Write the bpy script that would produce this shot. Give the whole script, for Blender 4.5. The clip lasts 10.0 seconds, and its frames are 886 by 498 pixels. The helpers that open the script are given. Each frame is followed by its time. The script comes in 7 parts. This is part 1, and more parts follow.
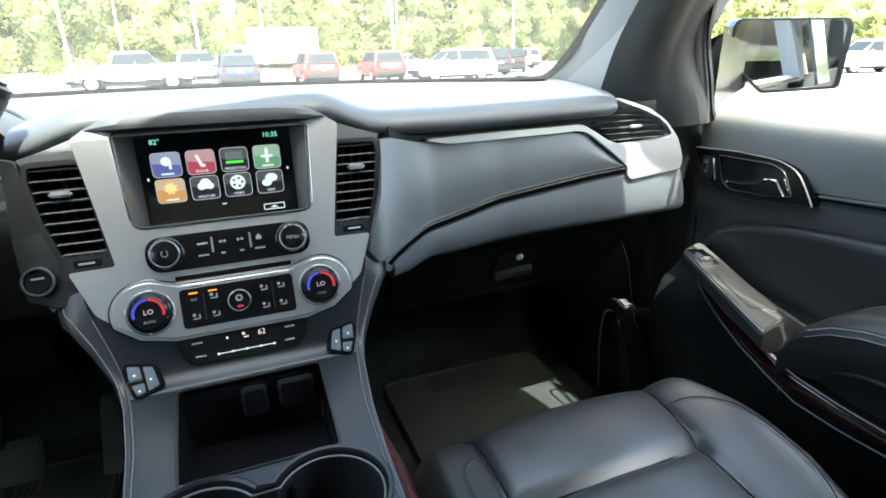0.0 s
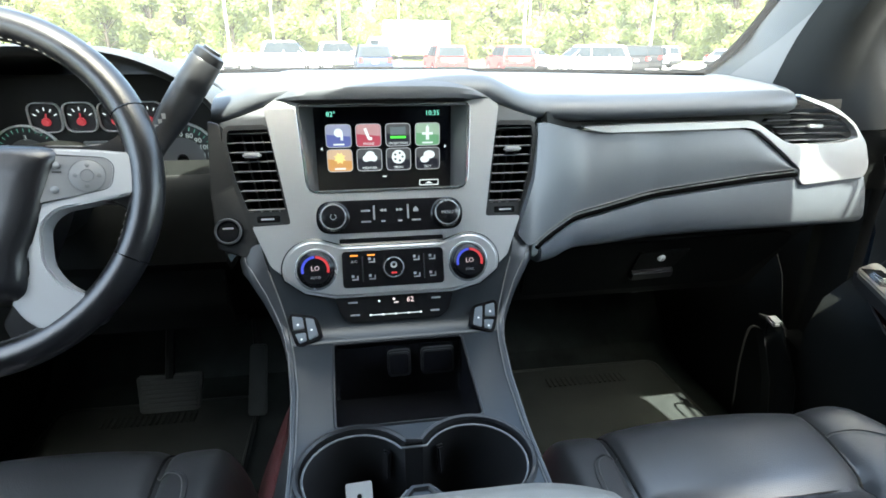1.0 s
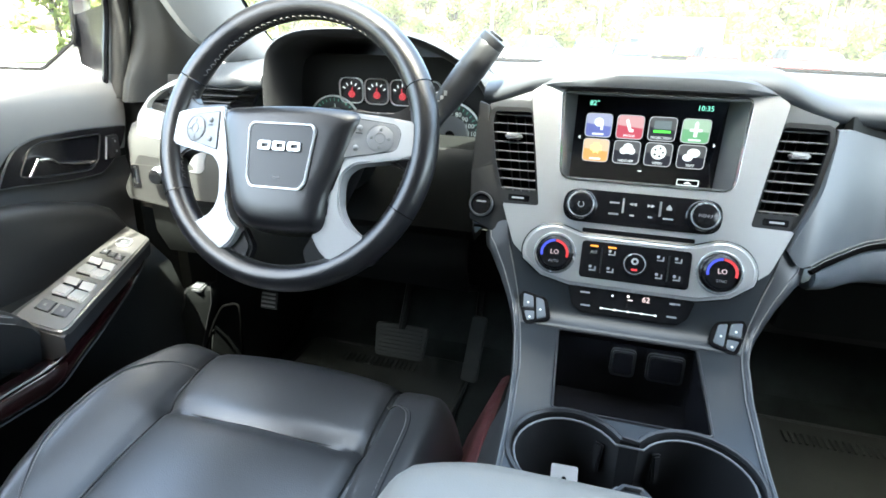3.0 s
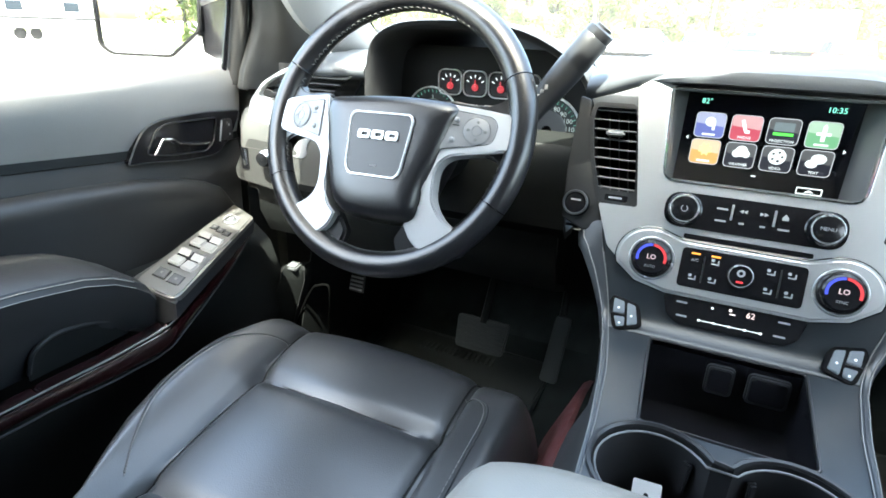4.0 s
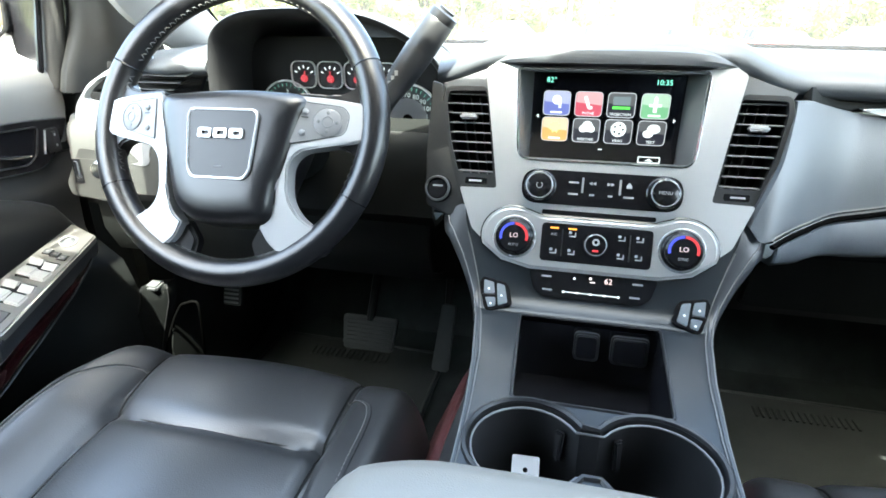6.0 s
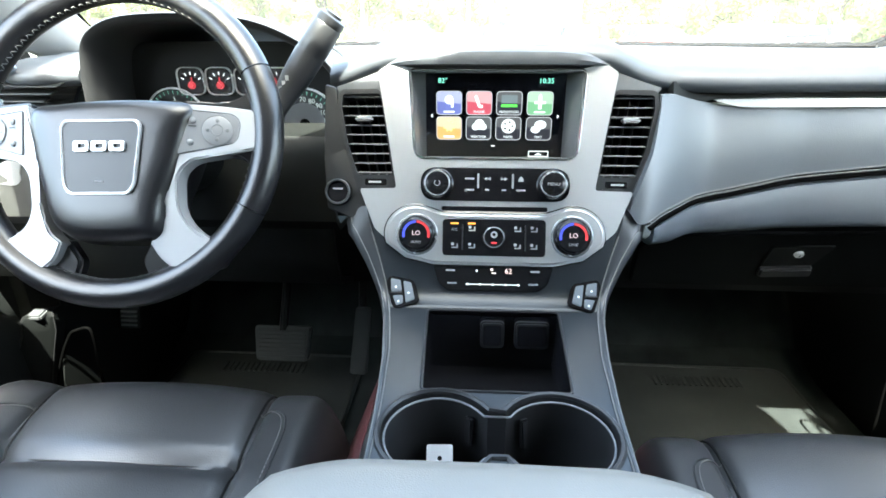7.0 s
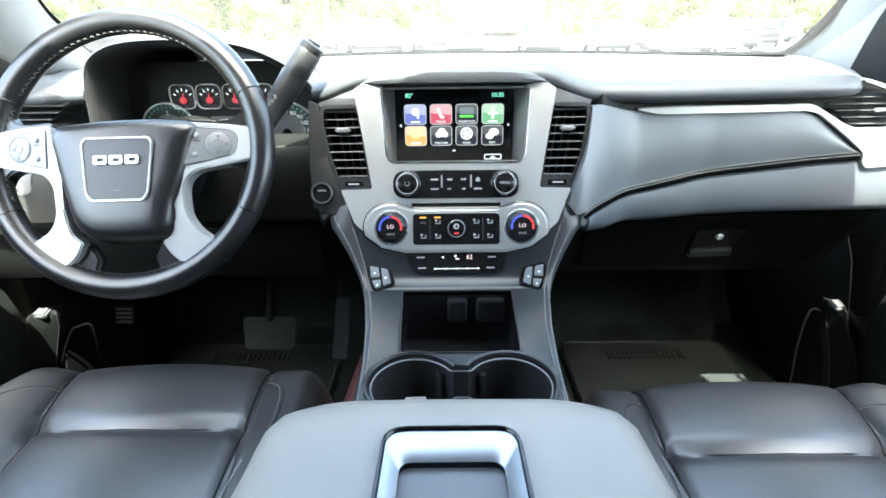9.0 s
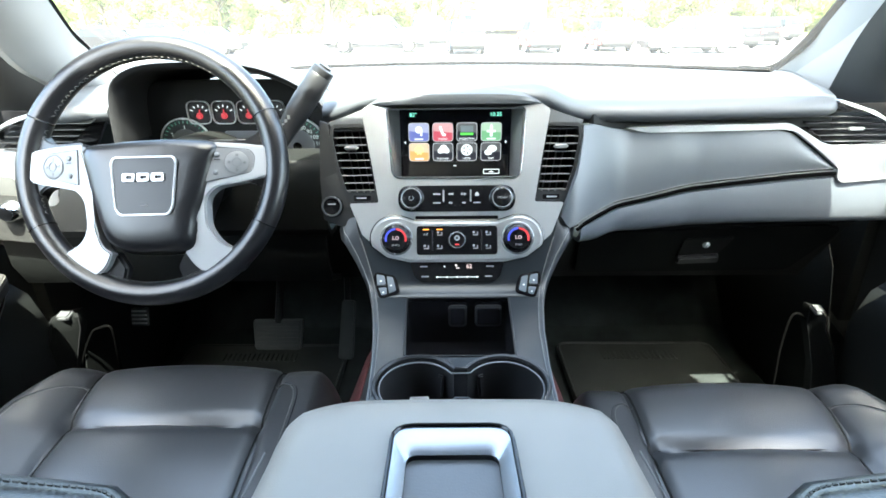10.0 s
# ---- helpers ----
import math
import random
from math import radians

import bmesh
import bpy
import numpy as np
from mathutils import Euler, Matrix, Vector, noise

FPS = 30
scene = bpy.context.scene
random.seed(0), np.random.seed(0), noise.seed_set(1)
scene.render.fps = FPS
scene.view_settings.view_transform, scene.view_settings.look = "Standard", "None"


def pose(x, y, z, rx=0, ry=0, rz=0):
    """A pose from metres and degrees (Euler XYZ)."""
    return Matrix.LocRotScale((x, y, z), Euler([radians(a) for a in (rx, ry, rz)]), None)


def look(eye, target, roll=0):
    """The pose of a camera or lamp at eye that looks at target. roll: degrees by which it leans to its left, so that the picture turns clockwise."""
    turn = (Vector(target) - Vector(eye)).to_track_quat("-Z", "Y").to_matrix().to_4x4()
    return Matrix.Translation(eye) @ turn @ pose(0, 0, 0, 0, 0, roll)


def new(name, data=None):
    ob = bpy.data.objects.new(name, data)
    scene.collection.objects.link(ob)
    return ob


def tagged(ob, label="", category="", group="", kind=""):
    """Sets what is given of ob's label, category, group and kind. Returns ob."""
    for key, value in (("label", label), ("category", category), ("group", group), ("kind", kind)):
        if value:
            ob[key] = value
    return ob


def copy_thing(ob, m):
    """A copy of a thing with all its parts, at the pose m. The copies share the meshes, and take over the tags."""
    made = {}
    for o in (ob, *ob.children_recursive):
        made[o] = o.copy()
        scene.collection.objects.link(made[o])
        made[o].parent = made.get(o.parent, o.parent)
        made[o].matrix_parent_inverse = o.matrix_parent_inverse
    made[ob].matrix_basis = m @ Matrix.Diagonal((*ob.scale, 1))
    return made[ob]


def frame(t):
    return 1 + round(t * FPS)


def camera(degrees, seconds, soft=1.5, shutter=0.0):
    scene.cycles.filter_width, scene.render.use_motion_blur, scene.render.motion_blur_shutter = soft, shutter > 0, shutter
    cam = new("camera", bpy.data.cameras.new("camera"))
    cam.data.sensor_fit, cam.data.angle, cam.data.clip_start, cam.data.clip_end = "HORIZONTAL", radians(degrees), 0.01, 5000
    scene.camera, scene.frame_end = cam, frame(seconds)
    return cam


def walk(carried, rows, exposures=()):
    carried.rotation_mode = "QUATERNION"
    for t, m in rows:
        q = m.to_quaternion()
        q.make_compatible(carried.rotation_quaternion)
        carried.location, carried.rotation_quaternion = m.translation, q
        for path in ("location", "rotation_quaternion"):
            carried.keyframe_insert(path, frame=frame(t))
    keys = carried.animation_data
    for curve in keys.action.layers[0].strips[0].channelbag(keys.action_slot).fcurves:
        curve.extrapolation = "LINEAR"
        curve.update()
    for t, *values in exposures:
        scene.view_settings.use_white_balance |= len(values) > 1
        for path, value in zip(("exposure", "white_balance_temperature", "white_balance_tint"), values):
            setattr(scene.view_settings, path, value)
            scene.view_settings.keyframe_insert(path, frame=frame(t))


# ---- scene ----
cam = camera(78.3, 10.0, soft=1.65)
PATH = [
    (0, (0.011, -0.612, 1.539), (0.696, 1.139, 0.857), -1.3),
    (0.3, (-0.007, -0.613, 1.534), (0.558, 1.18, 0.851), -0.9),
    (0.5, (-0.011, -0.613, 1.524), (0.454, 1.212, 0.852), -1.2),
    (1, (-0.037, -0.61, 1.526), (0.26, 1.242, 0.832), 0.1),
    (1.5, (-0.046, -0.612, 1.514), (0.074, 1.266, 0.836), 0.1),
    (2, (-0.056, -0.608, 1.518), (-0.137, 1.257, 0.801), 0.9),
    (2.5, (-0.061, -0.613, 1.523), (-0.355, 1.224, 0.789), 1.5),
    (3, (-0.06, -0.625, 1.515), (-0.55, 1.177, 0.8), 1.6),
    (4.5, (-0.069, -0.619, 1.514), (-0.886, 1.039, 0.75), 2.1),
    (5, (-0.064, -0.609, 1.508), (-0.823, 1.08, 0.752), 1.9),
    (5.5, (-0.049, -0.597, 1.504), (-0.627, 1.163, 0.751), 1.1),
    (6, (-0.04, -0.596, 1.504), (-0.452, 1.21, 0.752), 0.5),
    (7.5, (-0.02, -0.627, 1.515), (-0.058, 1.225, 0.763), -0.4),
    (8, (-0.027, -0.664, 1.531), (-0.056, 1.185, 0.769), -0.5),
    (8.5, (-0.02, -0.699, 1.542), (-0.052, 1.15, 0.781), -0.5),
    (9, (-0.015, -0.716, 1.543), (-0.025, 1.132, 0.78), -0.7),
    (9.5, (-0.014, -0.739, 1.562), (-0.022, 1.107, 0.794), -0.7),
    (10, (-0.016, -0.761, 1.581), (-0.028, 1.085, 0.81), -0.6),
]
STOPS = 3.6
LIT = 2 ** -STOPS
walk(cam, [(t, look(eye, target, roll)) for t, eye, target, roll in PATH], [(0.0, STOPS + 0.27, 6450, -3), (2.0, STOPS + 0.8, 6450, -3), (4.5, STOPS + 1.12, 6450, -3), (7.5, STOPS + 1.22, 6450, -3), (10.0, STOPS + 1.09, 6450, -3)])

# ---- world and light ----
SUN_AZ, SUN_EL = math.atan2(-0.54, 0.065), radians(61.5)
world = bpy.data.worlds.new("sky")
scene.world = world
world.use_nodes = True
wn = world.node_tree.nodes
sky = wn.new("ShaderNodeTexSky")
sky.sky_type, sky.sun_disc = "NISHITA", False
sky.sun_elevation, sky.sun_rotation = SUN_EL, math.pi / 2 - SUN_AZ
sky.air_density, sky.dust_density = 1.0, 6.0
world.node_tree.links.new(sky.outputs[0], wn["Background"].inputs[0])
wn["Background"].inputs[1].default_value = 0.15
sun = new("sun", bpy.data.lights.new("sun", "SUN"))
sun.data.energy, sun.data.angle, sun.data.color = 2.1, radians(0.5), (1.0, 0.95, 0.88)
sun.matrix_world = look((math.cos(SUN_AZ) * math.cos(SUN_EL) * 30, math.sin(SUN_AZ) * math.cos(SUN_EL) * 30, math.sin(SUN_EL) * 30), (0, 0, 0))

# ---- mesh helpers ----
V = Vector


def frame_at(o, u, v):
    """A local frame: u to the right, v up on the face, w out of it."""
    u, v = V(u).normalized(), V(v).normalized()
    w = u.cross(v).normalized()
    v = w.cross(u)
    m = Matrix((u, v, w)).transposed().to_4x4()
    m.translation = o
    return m


def spline(pts, n=6, closed=False):
    pts = [V(p) for p in pts]
    k = len(pts)
    out = []
    for i in range(k if closed else k - 1):
        p1, p2 = pts[i], pts[(i + 1) % k]
        p0 = pts[i - 1] if closed or i > 0 else p1 * 2 - p2
        p3 = pts[(i + 2) % k] if closed or i + 2 < k else p2 * 2 - p1
        for j in range(n):
            t = j / n
            out.append(0.5 * ((2 * p1) + (p2 - p0) * t + (2 * p0 - 5 * p1 + 4 * p2 - p3) * t * t + (3 * p1 - p0 - 3 * p2 + p3) * t ** 3))
    if not closed:
        out.append(pts[-1])
    return out


def rounded(pts, r, n=4):
    """A polygon with its corners rounded; r may be one radius or one for each corner."""
    pts = [V(p) for p in pts]
    rs = r if isinstance(r, (list, tuple)) else [r] * len(pts)
    out = []
    for i, p in enumerate(pts):
        a, b = pts[i - 1] - p, pts[(i + 1) % len(pts)] - p
        d = min(rs[i], a.length * 0.49, b.length * 0.49)
        if d < 1e-6:
            out.append(p)
            continue
        s, e = p + a.normalized() * d, p + b.normalized() * d
        for k in range(n + 1):
            t = k / n
            out.append(s * (1 - t) ** 2 + p * 2 * t * (1 - t) + e * t * t)
    return out


def rrect(w, h, r, cx=0, cy=0, n=4):
    return rounded([(cx - w / 2, cy - h / 2), (cx + w / 2, cy - h / 2), (cx + w / 2, cy + h / 2), (cx - w / 2, cy + h / 2)], r, n)


def disc(r, cx=0, cy=0, n=32, ry=None):
    return [V((cx + r * math.cos(2 * math.pi * i / n), cy + (ry or r) * math.sin(2 * math.pi * i / n))) for i in range(n)]


def prism(outline, w0, w1, m=Matrix(), bevel=0.0, seg=2, holes=(), bm=None):
    """An outline in u, v, from w0 up to w1, with its front edge rounded; holes go through."""
    bm = bm or bmesh.new()
    flip = 0
    loops = []
    for loop in (outline, *holes):
        vs = [bm.verts.new((p[0], p[1], w0)) for p in loop]
        loops.append([bm.edges.new((vs[i - 1], vs[i])) for i in range(len(vs))])
        flip = flip or vs
    if holes:
        faces = [g for g in bmesh.ops.triangle_fill(bm, edges=sum(loops, []), use_beauty=True, normal=(0, 0, 1))["geom"] if isinstance(g, bmesh.types.BMFace)]
    else:
        faces = [bm.faces.new(flip)]
    made = bmesh.ops.extrude_face_region(bm, geom=faces)["geom"]
    top = [g for g in made if isinstance(g, bmesh.types.BMVert)]
    for g in top:
        g.co.z = w1
    new_verts = set(top)
    for loop in loops:
        for e in loop:
            new_verts.update(e.verts)
    if bevel:
        tops = set(top)
        edges = [e for e in bm.edges if e.verts[0] in tops and e.verts[1] in tops and len(e.link_faces) == 2 and any(any(x not in tops for x in f.verts) for f in e.link_faces)]
        got = bmesh.ops.bevel(bm, geom=edges, offset=bevel, segments=seg, affect="EDGES", clamp_overlap=True)
        new_verts = {x for x in new_verts if x.is_valid} | set(got["verts"])
    bmesh.ops.transform(bm, matrix=m, verts=list(new_verts))
    return bm


def block(size, m=Matrix(), bevel=0.0, seg=2, bm=None):
    bm = bm or bmesh.new()
    vs = bmesh.ops.create_cube(bm, size=1, matrix=Matrix.Diagonal((*size, 1)))["verts"]
    if bevel:
        es = list({e for v in vs for e in v.link_edges})
        got = bmesh.ops.bevel(bm, geom=es, offset=bevel, segments=seg, affect="EDGES", clamp_overlap=True)
        vs = list({v for v in vs if v.is_valid} | set(got["verts"]))
    bmesh.ops.transform(bm, matrix=m, verts=vs)
    return bm


def grid(rows, bm=None, closed=False, caps=False):
    """A sheet through rows of points; closed joins each row's ends."""
    bm = bm or bmesh.new()
    vs = [[bm.verts.new(p) for p in row] for row in rows]
    for a, b in zip(vs, vs[1:]):
        n = len(a)
        for i in range(n if closed else n - 1):
            j = (i + 1) % n
            bm.faces.new((a[i], a[j], b[j], b[i]))
    if caps:
        bm.faces.new(vs[0][::-1])
        bm.faces.new(vs[-1])
    return bm


def thick(bm, d):
    """Gives a sheet the thickness d."""
    bmesh.ops.recalc_face_normals(bm, faces=bm.faces)
    bmesh.ops.solidify(bm, geom=bm.faces[:], thickness=d)
    return bm


def slab(rows, d):
    """A sheet of rows closed by a back the vector d behind it."""
    d = V(d)
    return grid([list(r) + [p + d for p in reversed(r)] for r in rows], None, True, True)


def tube(pts, r, closed=False, seg=8, bm=None, flat=1.0):
    """A round bar along a line; r one radius or one a point."""
    pts = [V(p) for p in pts]
    k = len(pts)
    rs = r if isinstance(r, (list, tuple)) else [r] * k
    rows, last = [], None
    for i, p in enumerate(pts):
        a = pts[i - 1] if closed or i > 0 else p
        b = pts[(i + 1) % k] if closed or i + 1 < k else p
        d = (b - a).normalized()
        if last is None:
            last = d.orthogonal().normalized()
        last = (last - d * last.dot(d)).normalized()
        side = d.cross(last)
        rows.append([p + (last * math.cos(2 * math.pi * j / seg) + side * math.sin(2 * math.pi * j / seg) * flat) * rs[i] for j in range(seg)])
    if closed:
        rows.append(rows[0])
        bm = grid(rows, bm, True)
        bmesh.ops.remove_doubles(bm, verts=bm.verts[:], dist=1e-6)
        return bm
    return grid(rows, bm, True, True)


def lathe(profile, m=Matrix(), n=32, bm=None):
    """Turns (radius, height) points round w."""
    bm = bm or bmesh.new()
    rows = [[m @ V((r * math.cos(2 * math.pi * j / n), r * math.sin(2 * math.pi * j / n), h)) for j in range(n)] for r, h in profile]
    return grid(rows, bm, True, True)


def thing(name, at, label, category, group="", kind=""):
    ob = new(name)
    ob.location = at
    ob.empty_display_size = 0.05
    return tagged(ob, label, category, group, kind)


def part(name, bm, material, parent=None, label="", sharp=35, kind=""):
    bmesh.ops.recalc_face_normals(bm, faces=bm.faces)
    me = bpy.data.meshes.new(name)
    bm.to_mesh(me)
    bm.free()
    me.polygons.foreach_set("use_smooth", [True] * len(me.polygons))
    me.set_sharp_from_angle(angle=radians(sharp))
    me.materials.append(material)
    ob = new(name, me)
    if parent:
        ob.parent = parent
        root = parent
        while root.parent:
            root = root.parent
        ob.matrix_parent_inverse = Matrix.Translation(-root.location) if parent is root else Matrix()
    return tagged(ob, label, "", "", kind)


def words(name, text, size, m, material, parent, depth=0.0002, label=""):
    cu = bpy.data.curves.new(name, "FONT")
    cu.body, cu.size, cu.align_x, cu.align_y, cu.extrude, cu.resolution_u = text, size, "CENTER", "CENTER", depth, 2
    tmp = bpy.data.objects.new(name, cu)
    me = bpy.data.meshes.new_from_object(tmp)
    bpy.data.objects.remove(tmp)
    bm = bmesh.new()
    bm.from_mesh(me)
    bpy.data.meshes.remove(me)
    bm.transform(m)
    return part(name, bm, material, parent, label)


def shift(u, v, w=0.0):
    return Matrix.Translation((u, v, w))


# ---- materials ----
def shader(name, color, rough=0.5, metal=0.0, grain=0.0, scale=300.0, var=0.15, var_scale=6.0, coat=0.0, spec=0.5, kind="noise", creases=0.0):
    mat = bpy.data.materials.new(name)
    mat.use_nodes = True
    nt = mat.node_tree
    b = nt.nodes["Principled BSDF"]
    b.inputs["Metallic"].default_value = metal
    b.inputs["Specular IOR Level"].default_value = spec
    b.inputs["Coat Weight"].default_value = coat
    b.inputs["Coat Roughness"].default_value = 0.05
    co = nt.nodes.new("ShaderNodeTexCoord")
    big = nt.nodes.new("ShaderNodeTexNoise")
    big.inputs["Scale"].default_value = var_scale
    big.inputs["Detail"].default_value = 6
    nt.links.new(co.outputs["Object"], big.inputs["Vector"])
    ramp = nt.nodes.new("ShaderNodeMapRange")
    ramp.inputs[1].default_value, ramp.inputs[2].default_value = 0.3, 0.7
    ramp.inputs[3].default_value, ramp.inputs[4].default_value = 1 - var, 1 + var
    nt.links.new(big.outputs[0], ramp.inputs[0])
    mul = nt.nodes.new("ShaderNodeVectorMath")
    mul.operation = "SCALE"
    mul.inputs[0].default_value = color
    nt.links.new(ramp.outputs[0], mul.inputs[3])
    nt.links.new(mul.outputs[0], b.inputs["Base Color"])
    rr = nt.nodes.new("ShaderNodeMapRange")
    rr.inputs[1].default_value, rr.inputs[2].default_value = 0.3, 0.7
    rr.inputs[3].default_value, rr.inputs[4].default_value = rough * (1 - var * 0.6), min(1, rough * (1 + var * 0.6))
    nt.links.new(big.outputs[0], rr.inputs[0])
    nt.links.new(rr.outputs[0], b.inputs["Roughness"])
    if grain:
        if kind == "leather":
            tex = nt.nodes.new("ShaderNodeTexVoronoi")
            tex.feature = "DISTANCE_TO_EDGE"
            out = tex.outputs["Distance"]
        else:
            tex = nt.nodes.new("ShaderNodeTexNoise")
            tex.inputs["Detail"].default_value = 3
            out = tex.outputs[0]
        tex.inputs["Scale"].default_value = scale
        nt.links.new(co.outputs["Object"], tex.inputs["Vector"])
        bump = nt.nodes.new("ShaderNodeBump")
        bump.inputs["Strength"].default_value = grain
        bump.inputs["Distance"].default_value = 0.0006
        nt.links.new(out, bump.inputs["Height"])
        nt.links.new(bump.outputs[0], b.inputs["Normal"])
        if creases:
            soft = nt.nodes.new("ShaderNodeTexNoise")
            soft.inputs["Scale"].default_value = 9.0
            soft.inputs["Detail"].default_value = 4
            soft.inputs["Distortion"].default_value = 0.5
            nt.links.new(co.outputs["Object"], soft.inputs["Vector"])
            wave = nt.nodes.new("ShaderNodeBump")
            wave.inputs["Strength"].default_value = creases
            wave.inputs["Distance"].default_value = 0.006
            nt.links.new(soft.outputs[0], wave.inputs["Height"])
            nt.links.new(wave.outputs[0], bump.inputs["Normal"])
    return mat


def glow(name, color, strength):
    mat = bpy.data.materials.new(name)
    mat.use_nodes = True
    b = mat.node_tree.nodes["Principled BSDF"]
    b.inputs["Base Color"].default_value = (*[c * 0.3 for c in color], 1)
    b.inputs["Emission Color"].default_value = (*color, 1)
    b.inputs["Emission Strength"].default_value = strength * LIT
    return mat


def pane_material(name, tint=(1, 1, 1), gloss=0.06, veil=0.0):
    mat = bpy.data.materials.new(name)
    mat.use_nodes = True
    nt = mat.node_tree
    nt.nodes.remove(nt.nodes["Principled BSDF"])
    tr, gl, mix = nt.nodes.new("ShaderNodeBsdfTransparent"), nt.nodes.new("ShaderNodeBsdfGlossy"), nt.nodes.new("ShaderNodeMixShader")
    tr.inputs[0].default_value = (*tint, 1)
    gl.inputs["Roughness"].default_value = 0.02
    mix.inputs[0].default_value = gloss
    nt.links.new(tr.outputs[0], mix.inputs[1])
    nt.links.new(gl.outputs[0], mix.inputs[2])
    last = mix
    if veil:
        df, m2 = nt.nodes.new("ShaderNodeBsdfTranslucent"), nt.nodes.new("ShaderNodeMixShader")
        df.inputs[0].default_value = (0.8, 0.8, 0.8, 1)
        m2.inputs[0].default_value = veil
        nt.links.new(mix.outputs[0], m2.inputs[1])
        nt.links.new(df.outputs[0], m2.inputs[2])
        last = m2
    nt.links.new(last.outputs[0], nt.nodes["Material Output"].inputs[0])
    return mat


LEATHER = shader("black_leather", (0.0245, 0.0252, 0.0270), 0.34, spec=0.7, grain=0.35, scale=420, var=0.06, kind="leather", creases=0.06)
WHEEL_LEATHER = shader("wheel_leather", (0.008, 0.008, 0.0092), 0.29, spec=0.6, grain=0.25, scale=600, var=0.08, kind="leather")
DOOR_LEATHER = shader("door_leather", (0.0145, 0.0150, 0.0157), 0.38, spec=0.36, grain=0.3, scale=420, var=0.2, kind="leather", creases=0.05)
# Black vinyl drawn pale: the window light on it is put into the colour.
DOOR_TOP = shader("lit_door_top_vinyl", (0.165, 0.162, 0.154), 0.5, grain=0.35, scale=600, var=0.1)
SLAT = shader("vent_slat_plastic", (0.035, 0.037, 0.040), 0.4, var=0.1)
LEATHER_DARK = shader("black_leather_side", (0.016, 0.017, 0.019), 0.48, grain=0.35, scale=420, var=0.2, kind="leather")
DASH = shader("soft_dash_plastic", (0.052, 0.057, 0.064), 0.5, grain=0.4, scale=700, var=0.12)
DASH_LEATHER = shader("dash_leatherette", (0.066, 0.074, 0.083), 0.43, spec=0.62, grain=0.35, scale=500, var=0.12, kind="leather")
# The lid is black; this pale grey carries the light on its top.
ARMREST = shader("lit_armrest_vinyl", (0.225, 0.205, 0.178), 0.42, grain=0.3, scale=500, var=0.1, kind="leather", creases=0.04)
HOOD_LIT = shader("lit_hood_plastic", (0.036, 0.0385, 0.042), 0.5, spec=0.3, grain=0.4, scale=700, var=0.1)
KNEE = shader("dark_grey_knee_plastic", (0.032, 0.0327, 0.034), 0.5, spec=0.15, grain=0.3, scale=800, var=0.1)
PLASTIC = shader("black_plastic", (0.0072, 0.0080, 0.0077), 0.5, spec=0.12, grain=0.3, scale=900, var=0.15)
VENT = shader("vent_frame_plastic", (0.013, 0.0138, 0.0148), 0.4, spec=0.35, var=0.1)
SKIRT = shader("console_side_plastic", (0.026, 0.027, 0.027), 0.5, spec=0.3, grain=0.3, scale=700, var=0.12)
CONSOLE = shader("grey_satin_console", (0.021, 0.025, 0.029), 0.36, metal=0.35, spec=0.45, grain=0.1, scale=900, var=0.1)
GLOSS = shader("gloss_black", (0.006, 0.006, 0.007), 0.2, spec=0.35, var=0.1)
SILVER = shader("satin_silver", (0.49, 0.50, 0.505), 0.34, metal=0.76, grain=0.05, scale=1500, var=0.06)
KNOB_RING = shader("bright_knob_ring", (0.42, 0.43, 0.44), 0.25, metal=0.7, var=0.25, var_scale=60)
CHROME = shader("chrome", (0.8, 0.8, 0.81), 0.12, metal=1.0, var=0.05)
STRIP = shader("satin_grey_strip", (0.13, 0.13, 0.13), 0.4, var=0.08)
PLATE = shader("silver_paint_plate", (0.24, 0.237, 0.228), 0.33, metal=0.85, grain=0.08, scale=900, var=0.1)
KEYGREY = shader("grey_key_plastic", (0.16, 0.165, 0.17), 0.45, var=0.08)
DARKKEY = shader("dark_key_plastic", (0.016, 0.016, 0.017), 0.4, spec=0.35, var=0.08)
STITCH = shader("grey_thread", (0.15, 0.15, 0.145), 0.8, var=0.1)
CARPET = shader("black_carpet", (0.014, 0.0172, 0.0167), 0.95, spec=0.05, grain=1.0, scale=900, var=0.4, var_scale=14)
MAT = shader("black_rubber_mat", (0.025, 0.0285, 0.0275), 0.6, spec=0.1, grain=0.6, scale=250, var=0.3, var_scale=10)
LINER = shader("light_grey_liner", (0.30, 0.305, 0.305), 0.85, grain=0.3, scale=800, var=0.06)
FRAME_GREY = shader("grey_frame_trim", (0.034, 0.0335, 0.032), 0.6, spec=0.2, grain=0.3, scale=800, var=0.06)
FRIT = shader("black_ceramic_edge", (0.0015, 0.0015, 0.0015), 0.8, spec=0.02, var=0.1)
ROLL = shader("console_edge_leather", (0.018, 0.021, 0.025), 0.40, spec=0.6, grain=0.35, scale=500, var=0.12, kind="leather")
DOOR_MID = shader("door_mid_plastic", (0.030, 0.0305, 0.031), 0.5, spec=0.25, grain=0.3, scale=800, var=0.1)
MATGREY = shader("grey_rubber_liner", (0.12, 0.122, 0.125), 0.5, grain=0.3, scale=600, var=0.1)
SAIL = shader("dark_sail_trim", (0.025, 0.0254, 0.0246), 0.6, spec=0.1, grain=0.3, scale=800, var=0.08)
WOOD = shader("dark_gloss_wood", (0.009, 0.0026, 0.0028), 0.06, var=0.6, var_scale=30, coat=0.6)
RED = shader("red_carpet_edge", (0.045, 0.006, 0.007), 0.8, grain=0.8, scale=700, var=0.3, var_scale=40)
